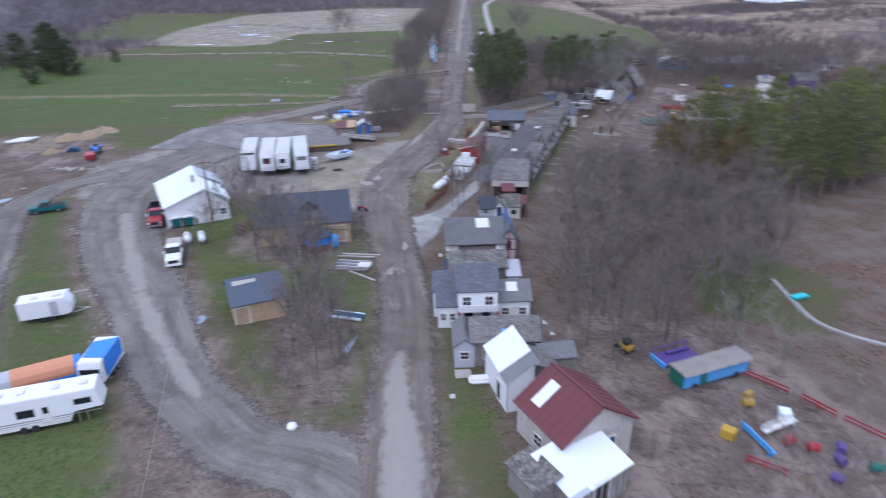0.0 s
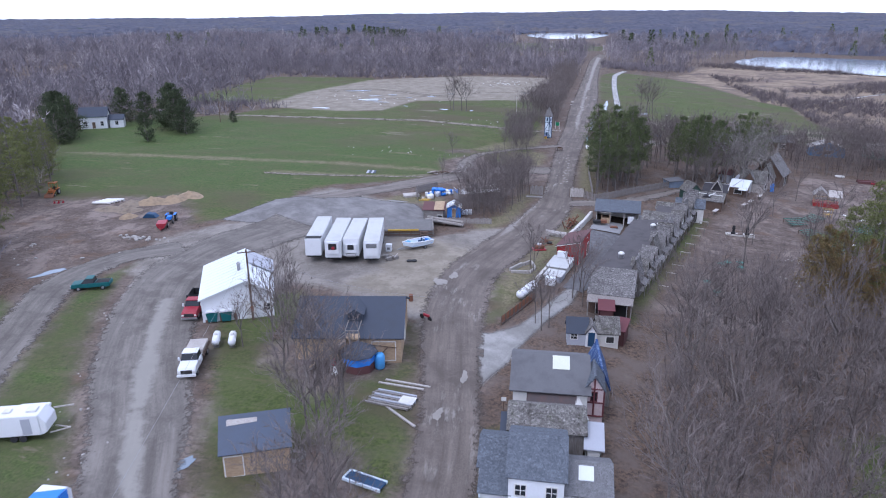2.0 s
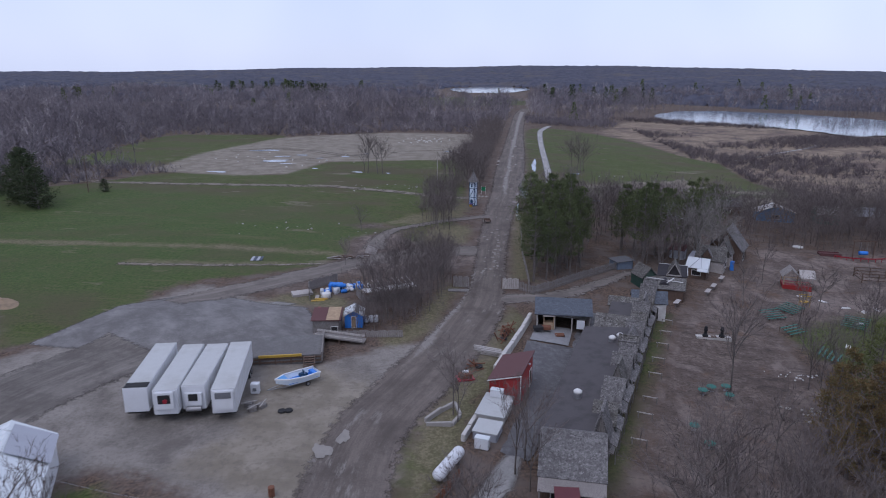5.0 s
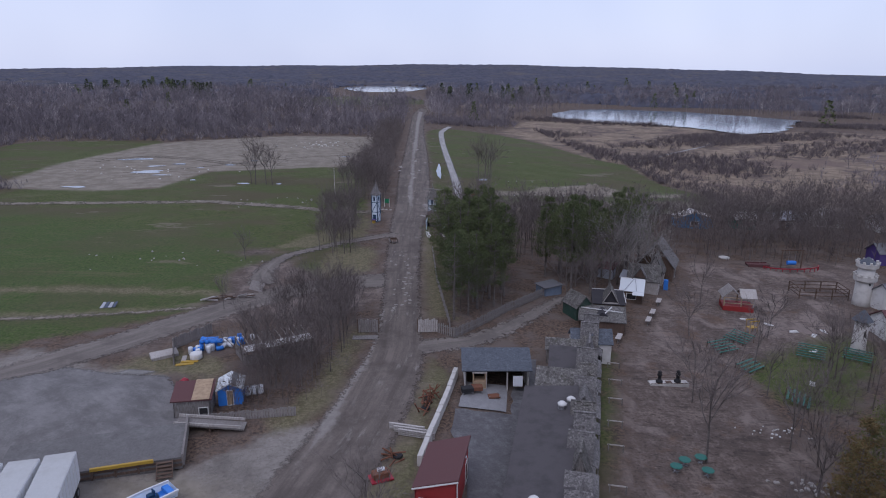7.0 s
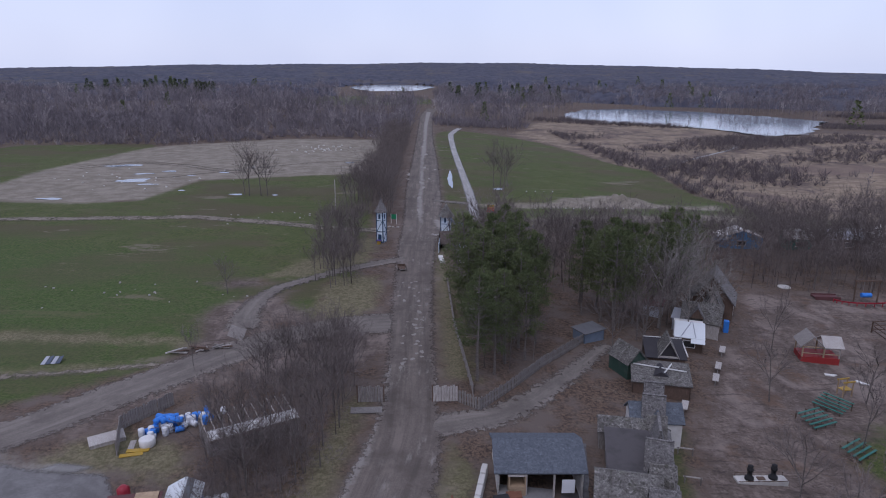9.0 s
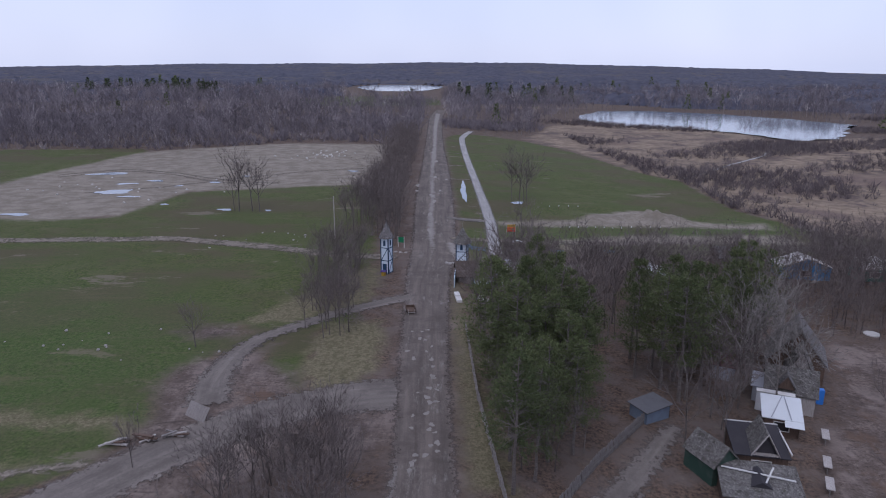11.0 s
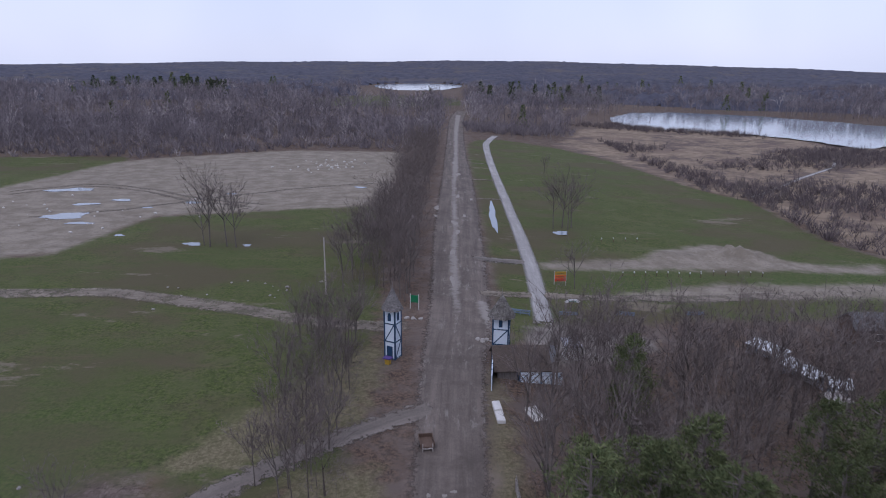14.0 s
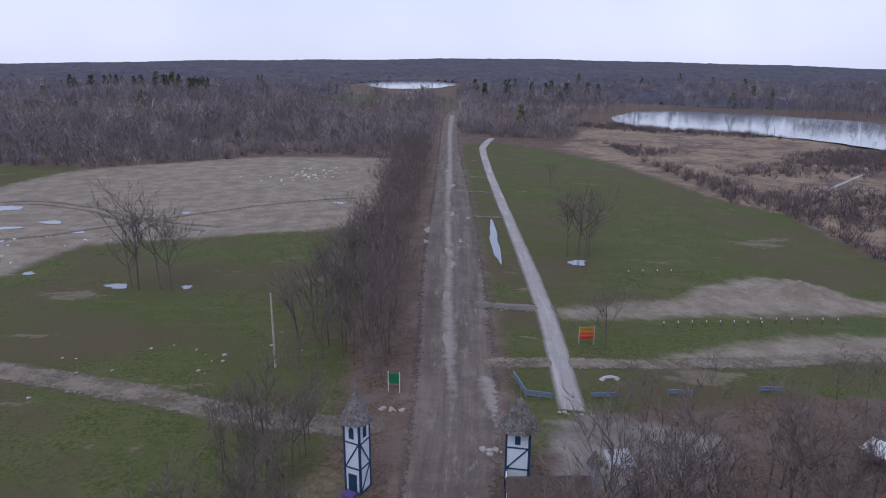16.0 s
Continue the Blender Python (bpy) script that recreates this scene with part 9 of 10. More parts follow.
for k, (x, y, rx, ry, h, mt, lb) in enumerate(((-82, 141, 3.9, 2.6, 1.5, M_SAND, "tan sand heap at the meadow's edge"), (-78.5, 143.2, 3.6, 2.4, 1.3, M_SAND, "tan sand heap beside a larger one"), (-85.5, 138.5, 3.8, 2.4, 1.1, M_SPOIL, "tan soil heap with rough top"), (-77.0, 147.5, 4.0, 2.2, 1.1, M_SAND, "low tan sand heap in the grass"), (-87.5, 134.5, 3.4, 2.2, 0.8, M_SPOIL, "grey-brown soil heap in rough grass"), (-83.0, 134.6, 2.8, 1.8, 0.8, M_SPOIL, "low yellow-tan soil heap"), (-80.5, 130.6, 2.2, 1.6, 0.9, M_SAND, "small yellow sand heap"))):
    heap(x, y, rx, ry, h, mt, lb, k + 1)
for k in range(5):
    lg = thing("concrete_pipe", "pale concrete pipe lying in the grass", "pipe", -91.6 + 0.25 * k, 137.6 + 0.75 * k, 10, "pale pipes in the grass")
    part("pipe", S().tube((-1.9, 0, 0.28), (1.9, 0, 0.28), 0.28, 0.28, 10), M_OFFWHITE, lg)
tp = thing("tarpaulin_heap", "dark blue tarpaulin over a small heap", "tarpaulin", -76.2, 131.6, 10)
part("cover", S().prism([(-1.4, 0), (1.4, 0), (0.8, 0.7), (-0.6, 0.9)], -0.8, 0.8), M_NAVY, tp, bevel=0.08)


def rocks(cx, cy, spread_x, spread_y, n_, size, material, label, seed, group):
    rng = np.random.default_rng(seed)
    meshes = []
    for k in range(3):
        bm = bmesh.new()
        bmesh.ops.create_icosphere(bm, subdivisions=1, radius=1.0)
        for v in bm.verts:
            v.co *= 1 + rng.normal(0, 0.16)
            v.co.z *= 0.7
        me_ = bpy.data.meshes.new("rock")
        bm.to_mesh(me_)
        bm.free()
        me_.materials.append(material)
        meshes.append(me_)
    for _ in range(n_):
        x, y = cx + rng.normal(0, spread_x), cy + rng.normal(0, spread_y)
        r = size * rng.uniform(0.5, 1.4)
        o = new("rock", meshes[rng.integers(3)])
        o.matrix_basis = pose(x, y, float(land(x, y)) + r * 0.25, 0, 0, rng.uniform(0, 360)) @ Matrix.Diagonal((r, r * rng.uniform(0.7, 1.2), r, 1))
        tagged(o, label, "rock", group)


rocks(-70.5, 119.4, 2.4, 0.5, 34, 0.34, M_ROCK, "pale broken rock beside the drive", 1, "rocks beside the drive")
rocks(-84, 108, 9, 5, 26, 0.25, M_ROCK, "pale stone in the rough ground", 2, "stones in the rough ground")
for x, y in ((-32.6, 54.5), (-37.6, 62.5), (-43.4, 72), (-48.6, 82), (-54.4, 92)):
    rocks(x, y, 0.9, 3.2, 10, 0.12, M_ROCK, "small pale stone at the drive's edge", int(y), "stones along the drive")
rocks(45.6, 141.0, 1.8, 0.7, 26, 0.14, M_OFFWHITE, "pale rubble on the trodden earth", 3, "rubble in the fairground")
rocks(42.8, 129.8, 2.4, 0.8, 28, 0.25, M_ROCK, "grey rubble among leaves", 4, "rubble in the fairground")
rocks(8.3, 246.5, 0.8, 0.7, 12, 0.35, M_ROCK, "pale boulder by the worn tower", 5, "boulders by the tower")
rocks(-2.2, 254.6, 1.1, 0.3, 9, 0.25, M_ROCK, "pale boulder at the track's mouth", 6, "boulders by the tower")
rocks(17.8, 255.2, 1.4, 0.2, 9, 0.25, M_ROCK, "pale rock closing the footpath", 7, "rocks closing the footpath")
pile_rng = random.Random(12)
for k, (x, y, t) in enumerate(((-30.2, 180.2, 20), (-27.6, 181.0, 5), (-25.0, 181.6, 12))):
    ob = thing("timber_pile", "weathered timbers thrown together in the grass", "timber", x, y, t, "timber piles at the field's edge")
    for j in range(7):
        a, u, v, h = pile_rng.uniform(-0.7, 0.7), pile_rng.uniform(-0.6, 0.6), pile_rng.uniform(-0.5, 0.5), 0.1 + 0.13 * (j // 2)
        r = pile_rng.uniform(0.6, 1.3)
        part("timber", S().beam((u - r * math.cos(a), v - r * math.sin(a), h), (u + r * math.cos(a), v + r * math.sin(a), h + pile_rng.uniform(-0.05, 0.3)), pile_rng.uniform(0.14, 0.34), 0.14), [M_BOARD, M_BROWNWOOD, M_PALEWOOD, M_BROWNWOOD][(k + j) % 4], ob)
hp = thing("scrap_pile", "collapsed blue-grey boards under dead brush", "scrap", -45.4, 177.8, 8)
for j in range(4):
    part("board", S().slab([(-1.4 + 0.6 * j, -0.9, 0.08), (-0.85 + 0.6 * j, -0.95, 0.1), (-0.7 + 0.6 * j, 0.7 - 0.1 * j, 0.5 + 0.1 * (j % 2)), (-1.2 + 0.6 * j, 0.8 - 0.1 * j, 0.45)], 0.05), [M_GREYTARP, M_BLUEROOF][j % 2], hp)
pnl = thing("leaning_panel", "weathered board panel leaning by the track", "panel", -24.0, 185.4, -35)
for j in range(8):
    part("board", S().slab([(-1.6 + j * 0.4, -0.1, 0.0), (-1.24 + j * 0.4, -0.1, 0.0), (-1.24 + j * 0.4, 0.9, 1.4), (-1.6 + j * 0.4, 0.9, 1.4)], 0.05), M_FENCE, pnl)

# ---- loop island clutter ----
lp = thing("lumber_stack", "stack of grey lumber beams on the grass", "lumber", -12.9, 78.4, -8)
for j in range(9):
    part("beam", S().box(-2.4 + 0.2 * (j % 3), 2.4 + 0.25 * (j % 2), -1.3 + j * 0.3, -1.08 + j * 0.3, 0.05, 0.25 + 0.05 * (j % 3)), [M_FENCE, M_BOARD, M_GREYTARP][j % 3], lp)
part("sheet", S().box(1.0, 2.6, -0.6, 0.8, 0.32, 0.38), M_OFFWHITE, lp)
for k in range(3):
    ob = thing("loose_beam", "loose pale beam beside the lumber", "beam", -12.6 + 0.6 * k, [81.3, 82.0, 75.9][k], [-6, -7, -38][k], "loose beams by the lumber")
    part("beam", S().box(-2.6, 2.6, -0.12, 0.12, 0.02, 0.16), M_PALEWOOD, ob)
dk = thing("swim_platform", "navy platform edged with pale blue boards", "platform", -11.6, 65.4, -15)
part("deck", S().box(-1.8, 1.8, -0.55, 0.55, 0.15, 0.3), M_NAVY, dk)
part("edge_board", S().box(-1.85, 1.85, -0.68, -0.55, 0.1, 0.38).box(-1.85, 1.85, 0.55, 0.68, 0.1, 0.38), M_ICE, dk)
part("end_board", S().box(-1.95, -1.8, -0.68, 0.68, 0.1, 0.38), M_ICE, dk)
fr_ = thing("fire_ring", "ring of pale stones on the grass", "ring", -18.9, 67.6)
for j in range(9):
    part("stone", S().box(-0.2, 0.2, -0.14, 0.14, -0.05, 0.25, pose(0.75 * math.cos(j * 0.7), 0.75 * math.sin(j * 0.7), 0, 0, 0, 90 + math.degrees(j * 0.7))), M_ROCK, fr_, bevel=0.04)
bk = thing("motorbike", "dark red motorbike beside the workshop", "motorbike", -13.6, 98.0, 60)
for yy in (-0.7, 0.7):
    part("wheel", S().tube((-0.06, yy, 0.32), (0.06, yy, 0.32), 0.32, 0.32, 14), M_BLACK, bk)
part("body", S().box(-0.15, 0.15, -0.6, 0.4, 0.5, 0.85), M_RED, bk, bevel=0.06)
part("handlebar", S().beam((-0.4, 0.5, 1.05), (0.4, 0.5, 1.05), 0.05), M_STEEL, bk)
db = thing("oil_drum", "rusty red oil drum in the yard", "barrel", -17.0, 103.6)
part("drum", S().lathe([(0.3, 0), (0.3, 0.95)], 12), M_RUST, db)
for k, (x, y, mt, lb) in enumerate(((-20.4, 82.0, M_OFFWHITE, "white plastic garden chair on the grass"), (-21.0, 83.6, M_RED, "red plastic garden chair by the kiosk"))):
    ob = thing("garden_chair", lb, "chair", x, y, 40 * k)
    part("seat", S().box(-0.25, 0.25, -0.25, 0.25, 0.4, 0.45), mt, ob)
    part("backrest", S().box(-0.25, 0.25, 0.22, 0.28, 0.45, 0.95), mt, ob)
    for sx in (-0.22, 0.22):
        for sy in (-0.22, 0.22):
            part("leg", S().box(sx - 0.03, sx + 0.03, sy - 0.03, sy + 0.03, 0, 0.4), mt, ob)
cs = thing("cellar_steps", "timber steps set into the slope", "steps", -30.4, 88.6, 8)
for j in range(11):
    part("step", S().box(-0.7, 0.7, j * 0.5, j * 0.5 + 0.25, -0.02, 0.1), M_BROWNWOOD, cs)
gn = thing("chest_unit", "white appliance standing beside the trailer", "appliance", -25.6, 122.8, 8)
part("case", S().box(-0.5, 0.5, -0.4, 0.4, 0.05, 1.3), M_WHITE, gn, bevel=0.04)
part("panel", S().box(-0.25, 0.2, -0.43, -0.39, 0.4, 0.8), M_GREYROOF, gn)
for k, (x, y) in enumerate(((-25.2, 119.6), (-24.4, 118.6), (-23.6, 119.4))):
    ob = thing("crate", "weathered wooden crate by the trailers", "crate", x, y, 30 * k, "crates by the trailers")
    part("case", S().box(-0.45, 0.45, -0.4, 0.4, 0, 0.5), M_BOARD, ob, bevel=0.02)
    part("slat", S().beam((-0.7, -0.5, 0.55), (0.9, 0.3, 0.6), 0.1), M_PALEWOOD, ob)
ty = thing("tyre_heap", "old black tyres on the gravel", "tyres", -21.0, 118.6)
for j, (x, y) in enumerate(((0, 0), (0.75, 0.2))):
    part("tyre", S().lathe([(0.25, 0.04), (0.42, 0.02), (0.48, 0.12), (0.42, 0.24), (0.25, 0.22)], 14, pose(x, y, 0)), M_BLACK, ty)
wl_ = thing("white_bags", "white plastic sheeting bundle on the grass", "bundle", 2.8, 53.4, 5)
part("sheeting", S().box(-1.1, 1.0, -0.6, 0.6, 0, 0.55), M_WHITE, wl_, bevel=0.2)
pk = thing("pallet_stack", "pale pallet lying by the annex", "pallet", 1.2, 54.6, 5)
for j in range(6):
    part("board", S().box(-0.8, 0.8, -0.7 + j * 0.24, -0.52 + j * 0.24, 0.1, 0.14), M_PALEWOOD, pk)
part("bearer", S().box(-0.8, -0.68, -0.7, 0.7, 0, 0.1).box(0.68, 0.8, -0.7, 0.7, 0, 0.1), M_BOARD, pk)
for x, y in ((0.1, 49.2), (-1.2, 79.0)):
    ob = thing("small_sign", "small white sign on a thin post", "sign", x, y, 5)
    part("post", S().box(-0.04, 0.04, -0.04, 0.04, -0.2, 1.6), M_BROWNWOOD, ob)
    part("board", S().box(-0.25, 0.25, -0.07, -0.04, 1.3, 1.75), M_OFFWHITE, ob)
bo = thing("white_rock", "white painted boulder at the island's tip", "boulder", -13.9, 46.4)
part("stone", S().lathe([(0.35, 0), (0.5, 0.15), (0.42, 0.4), (0.1, 0.55)], 9), M_WHITE, bo, smooth_faces=True)

# ---- fairground ----
pf = thing("stage_slab", "pale stone plinth in the fairground", "plinth", 36.7, 152.6, -2)
part("slab", S().box(-2.6, 2.6, -0.6, 0.6, -0.3, 0.35), M_STONEWALL, pf, bevel=0.03)
part("low_rail", S().box(-2.5, 2.5, 0.52, 0.57, 0.72, 0.77).box(-2.5, 2.5, -0.57, -0.52, 0.35, 0.42).box(-0.4, 0.4, -0.3, 0.3, 0.35, 0.42).box(-2.5, -2.44, 0.52, 0.58, 0.35, 0.77).box(2.44, 2.5, 0.52, 0.58, 0.35, 0.77), M_BROWNWOOD, pf)
for sx in (-1.25, 1.25):
    x, y = 36.7 + sx, 152.6
    st = tagged(new("stone_figure", S().lathe([(0.46, 0), (0.44, 0.28), (0.25, 0.4), (0.22, 0.9), (0.32, 1.0), (0.34, 1.2), (0.22, 1.3), (0.28, 1.55), (0.08, 1.68)], 12).mesh("stone_figure", M_BLACK, 0, True)), "dark carved pedestal figure on a plinth", "statue", "pedestal figures")
    st.matrix_basis = pose(x, y, float(land(36.7, 152.6)) + 0.34)
ph = thing("play_pavilion", "open timber pavilion with red base and pale roofs", "pavilion", 61.8, 184.0, -14)
part("base", S().box(-2.6, 2.6, -1.7, 1.7, -0.2, 0.9), M_REDWALL, ph, "dark red board base")
for sx in (-2.5, 0.4, 2.5):
    for sy in (-1.6, 1.6):
        part("post", S().box(sx - 0.09, sx + 0.09, sy - 0.09, sy + 0.09, 0.9, 2.6), M_PLY if sx < 1 else M_PALEWOOD, ph)
part("roof", S().slab([(0.2, -2.0, 2.6), (3.0, -2.0, 2.6), (3.0, 0, 3.8), (0.2, 0, 3.8)], 0.12).slab([(0.2, 2.0, 2.6), (3.0, 2.0, 2.6), (3.0, 0, 3.8), (0.2, 0, 3.8)], 0.12), M_PALEWOOD, ph, "pale board roof")
part("gable", S().slab([(-1.3, -2.0, 4.2), (-1.3, 1.8, 4.2), (-3.0, 1.8, 2.6), (-3.0, -2.0, 2.6)], 0.12).slab([(-1.3, -2.0, 4.2), (-1.3, 1.8, 4.2), (0.3, 1.8, 2.7), (0.3, -2.0, 2.7)], 0.12), M_FENCE, ph, "grey steep gable roof")
part("rail", S().beam((-2.5, -1.65, 1.5), (2.5, -1.65, 1.5), 0.1).beam((-2.5, -1.65, 2.5), (2.5, -1.65, 2.5), 0.12), M_PLY, ph)


def castle_tower(x, y, r, h, roof_h, crown, label):
    ob = thing("castle_tower", label, "tower", x, y, 0, "plaster castle towers")
    part("shaft", S().lathe([(r * 1.12, -0.5), (r, 1.0), (r * 0.95, h)], 18), M_STONEWALL, ob, smooth_faces=True)
    if crown:
        part("gallery", S().lathe([(r * 1.0, h - 2.9), (r * 1.32, h - 2.5), (r * 1.32, h - 1.7)], 18), M_STONEWALL, ob)
        part("gallery", S().lathe([(r * 0.95, h - 0.3), (r * 1.25, h), (r * 1.25, h + 0.7)], 18), M_STONEWALL, ob)
        for k in range(10):
            m = pose(0, 0, 0, 0, 0, 36 * k)
            part("merlon", S().box(r * 1.1, r * 1.34, -0.2, 0.2, h + 0.7, h + 1.15, m), M_STONEWALL, ob)
            part("merlon", S().box(r * 1.15, r * 1.38, -0.2, 0.2, h - 1.7, h - 1.3, m), M_STONEWALL, ob)
    part("roof", S().lathe([(r * (1.1 if crown else 1.45), h + (0.7 if crown else 0)), (0.04, h + roof_h)], 18), M_BLUESHINGLE, ob, "blue-grey conical roof")
    # Black box on the solid shaft, painting the shade of an open slit.
    part("slit", S().box(-0.15, 0.15, -r * 1.03, -r * 0.9, h * 0.55, h * 0.55 + 1.0), M_BLACK, ob)
    return ob


castle_tower(71.3, 164.4, 1.0, 5.4, 1.7, False, "round pale plaster tower with conical roof")
castle_tower(87.3, 186.6, 1.5, 7.4, 1.9, True, "round pale castle tower with battlements")
gable_house("castle_house", "pale timbered house by the castle tower", 92, 184, 10, 7, 5, 3, 5, "x", M_OFFWHITE, M_GREYSHINGLE, 0.3, openings=[("s", 0, 0.1, 1.2, 2.0, "shade_panel")], trim=M_BROWNWOOD)
gable_house("brown_roof_house", "pale house with a long brown roof", 84, 170.5, -6, 9, 6, 2.8, 4.6, "x", M_OFFWHITE, M_REDROOF, 0.3, openings=[("s", -2, 0.9, 1.0, 1.2, "window"), ("s", 1, 0.1, 1.2, 2.0, "shade_panel")], trim=M_BROWNWOOD)
pn_ = thing("rail_pen", "dark timber pen with open rails", "pen", 82.0, 191.6, -8)
for x0 in (-4.5, -1.5, 1.5, 4.5):
    for y0 in (-2.4, 2.4):
        part("post", S().box(x0 - 0.09, x0 + 0.09, y0 - 0.09, y0 + 0.09, -0.4, 2.0), M_BROWNWOOD, pn_)
for y0 in (-2.4, 2.4):
    for z0 in (0.6, 1.3, 2.0):
        part("rail", S().box(-4.6, 4.6, y0 - 0.06, y0 + 0.06, z0 - 0.07, z0 + 0.07), M_BROWNWOOD, pn_)
for x0 in (-4.5, 4.5):
    for z0 in (0.6, 1.3, 2.0):
        part("rail", S().box(x0 - 0.06, x0 + 0.06, -2.4, 2.4, z0 - 0.07, z0 + 0.07), M_BROWNWOOD, pn_)
rd = thing("swing_frame", "tall dark swing frame with a blue drum", "swing", 87.0, 209.5, -4)
for sx in (-2.2, 2.2):
    part("post", S().box(sx - 0.1, sx + 0.1, -0.1, 0.1, -0.4, 4.2), M_BROWNWOOD, rd)
part("beam", S().box(-2.5, 2.5, -0.12, 0.12, 4.1, 4.35), M_BROWNWOOD, rd)
part("drum", S().tube((-0.9, 0, 1.4), (0.9, 0, 1.4), 0.45, 0.45, 14), M_BLUE, rd, "bright blue hanging drum")
part("chain", S().tube((-0.7, 0, 1.8), (-0.7, 0, 4.1), 0.03, 0.03, 5).tube((0.7, 0, 1.8), (0.7, 0, 4.1), 0.03, 0.03, 5), M_STEEL, rd)
rr_ = thing("red_rail", "low red rail round the swing", "rail", 87.0, 209.5, 0)
for j in range(12):
    t0, t1 = math.radians(180 + 15 * j), math.radians(195 + 15 * j)
    part("rail", S().beam((6.2 * math.cos(t0), 2.6 * math.sin(t0), 0.7), (6.2 * math.cos(t1), 2.6 * math.sin(t1), 0.7), 0.1, 0.25), M_RED, rr_)
    part("post", S().box(-0.06, 0.06, -0.06, 0.06, -0.4, 0.8, pose(6.2 * math.cos(t0), 2.6 * math.sin(t0), 0)), M_RED, rr_)
pb = thing("picnic_platform", "low dark red timber platform", "platform", 80.5, 211.5, -8)
part("deck", S().box(-2.2, 2.2, -1.0, 1.0, 0.3, 0.45), M_REDROOF, pb)
part("edge", S().box(-2.3, 2.3, -1.1, -1.0, 0.0, 0.7).box(-2.3, 2.3, 1.0, 1.1, 0, 0.7), M_REDROOF, pb)
for k, (x, y, t) in enumerate(((29.4, 132.2, 10), (30.8, 133.4, 60), (32.8, 134.0, 20), (32.5, 131.6, 75), (25.8, 122.7, 30), (26.5, 119.0, 5))):
    ob = thing("round_table", "small teal outdoor table on a pedestal", "table", x, y, t, "teal tables in the fairground")
    part("tabletop", S().lathe([(0.62, 0.68), (0.66, 0.72), (0.62, 0.76)], 8), M_GREENP, ob)
    part("pedestal", S().tube((0, 0, -0.2), (0, 0, 0.7), 0.06, 0.06, 8), M_STEEL, ob)
    part("foot", S().box(-0.35, 0.35, -0.05, 0.05, 0, 0.06).box(-0.05, 0.05, -0.35, 0.35, 0, 0.06), M_STEEL, ob)


def bleacher(x, y, turn, n_, label):
    ob = thing("bleacher", label, "bench", x, y, turn, "green benches in the fairground")
    for j in range(n_):
        part("seat_board", S().box(-1.9, 1.9, j * 0.62, j * 0.62 + 0.26, 0.4 + 0.16 * j, 0.47 + 0.16 * j), M_GREENP, ob)
    for sx in (-1.6, 0, 1.6):
        part("support", S().beam((sx, 0, 0.35), (sx, n_ * 0.6, 0.35 + 0.16 * n_), 0.09).box(sx - 0.05, sx + 0.05, 0.0, 0.1, -0.3, 0.4).box(sx - 0.05, sx + 0.05, n_ * 0.6 - 0.1, n_ * 0.6, -0.3, 0.3 + 0.16 * n_), M_BROWNWOOD, ob)
    return ob


for x, y, t, n_ in ((50.6, 163.6, 20, 5), (53.4, 168.0, -60, 5), (51.6, 157.4, 30, 4), (62.0, 161.6, -35, 6), (53.4, 147.6, 55, 5), (68.8, 161.0, -40, 5)):
    bleacher(x, y, t, n_, "tiered green slatted bench in the grass")
cf = thing("climbing_frame", "small yellow timber climbing frame", "frame", 58.6, 172.4, 10)
for sx in (-0.7, 0.7):
    for sy in (-0.5, 0.5):
        part("post", S().box(sx - 0.07, sx + 0.07, sy - 0.07, sy + 0.07, -0.3, 2.2), M_PLY, cf)
part("beam", S().box(-0.9, 0.9, -0.6, -0.45, 2.05, 2.2).box(-0.9, 0.9, 0.45, 0.6, 2.05, 2.2).box(-0.7, 0.7, -0.5, 0.5, 0.9, 1.0), M_YELLOW, cf)
for k, (x, y) in enumerate(((66.0, 172.6), (68.5, 171.0), (71.5, 173.0), (63.5, 176.0), (60.5, 178.4), (64.6, 164.8), (57.4, 153.6))):
    ob = thing("broken_boards", "broken white boards scattered on the ground", "boards", x, y, 40 * k, "scattered boards")
    for j in range(3):
        part("board", S().box(-0.9 + 0.2 * j, 0.7, -0.3 + 0.25 * j, -0.12 + 0.25 * j, 0.02, 0.1 + 0.03 * j), M_OFFWHITE, ob)
cap = thing("well_cover", "flat pale round slab on the earth", "slab", 76.0, 218.0)
part("slab", S().lathe([(1.2, -0.1), (1.25, 0.1), (1.2, 0.22)], 16), M_STONEWALL, cap)
# far end of the booth row
slb = gable_house("slate_booth", "booth with a pale blue-grey slate roof", 28.2, 160.6, -8, 5.4, 3.6, 2.9, 4.3, "x", M_OFFWHITE, M_BLUESHINGLE, 0.25, "booth", openings=[("s", 1.0, 0.1, 1.0, 2.0, "shade_panel")])
part("dormer_front", S().prism([(-0.7, 2.95), (0.7, 2.95), (0.0, 4.1)], -1.95, -1.85), M_OFFWHITE, slb)
for sgn in (-1, 1):
    part("dormer_roof", S().slab([(0, -2.1, 4.25), (0, -0.4, 4.25), (sgn * 0.9, -0.4, 2.95), (sgn * 0.9, -2.1, 2.95)], 0.1), M_BLUESHINGLE, slb)
lean_roof("dark_roof_booth", "low booth with a dark felt roof", 22.9, 153.0, -14, 4.2, 7.0, (2.6, 2.6, 2.9, 2.9), M_BOARD, M_FELT, "booth")
gable_house("shake_kitchen", "low kitchen stall with mossy shingles", 23.8, 158.4, -14, 4.6, 3.0, 2.4, 3.4, "x", M_BOARD, M_SHAKE2, 0.25, "booth")
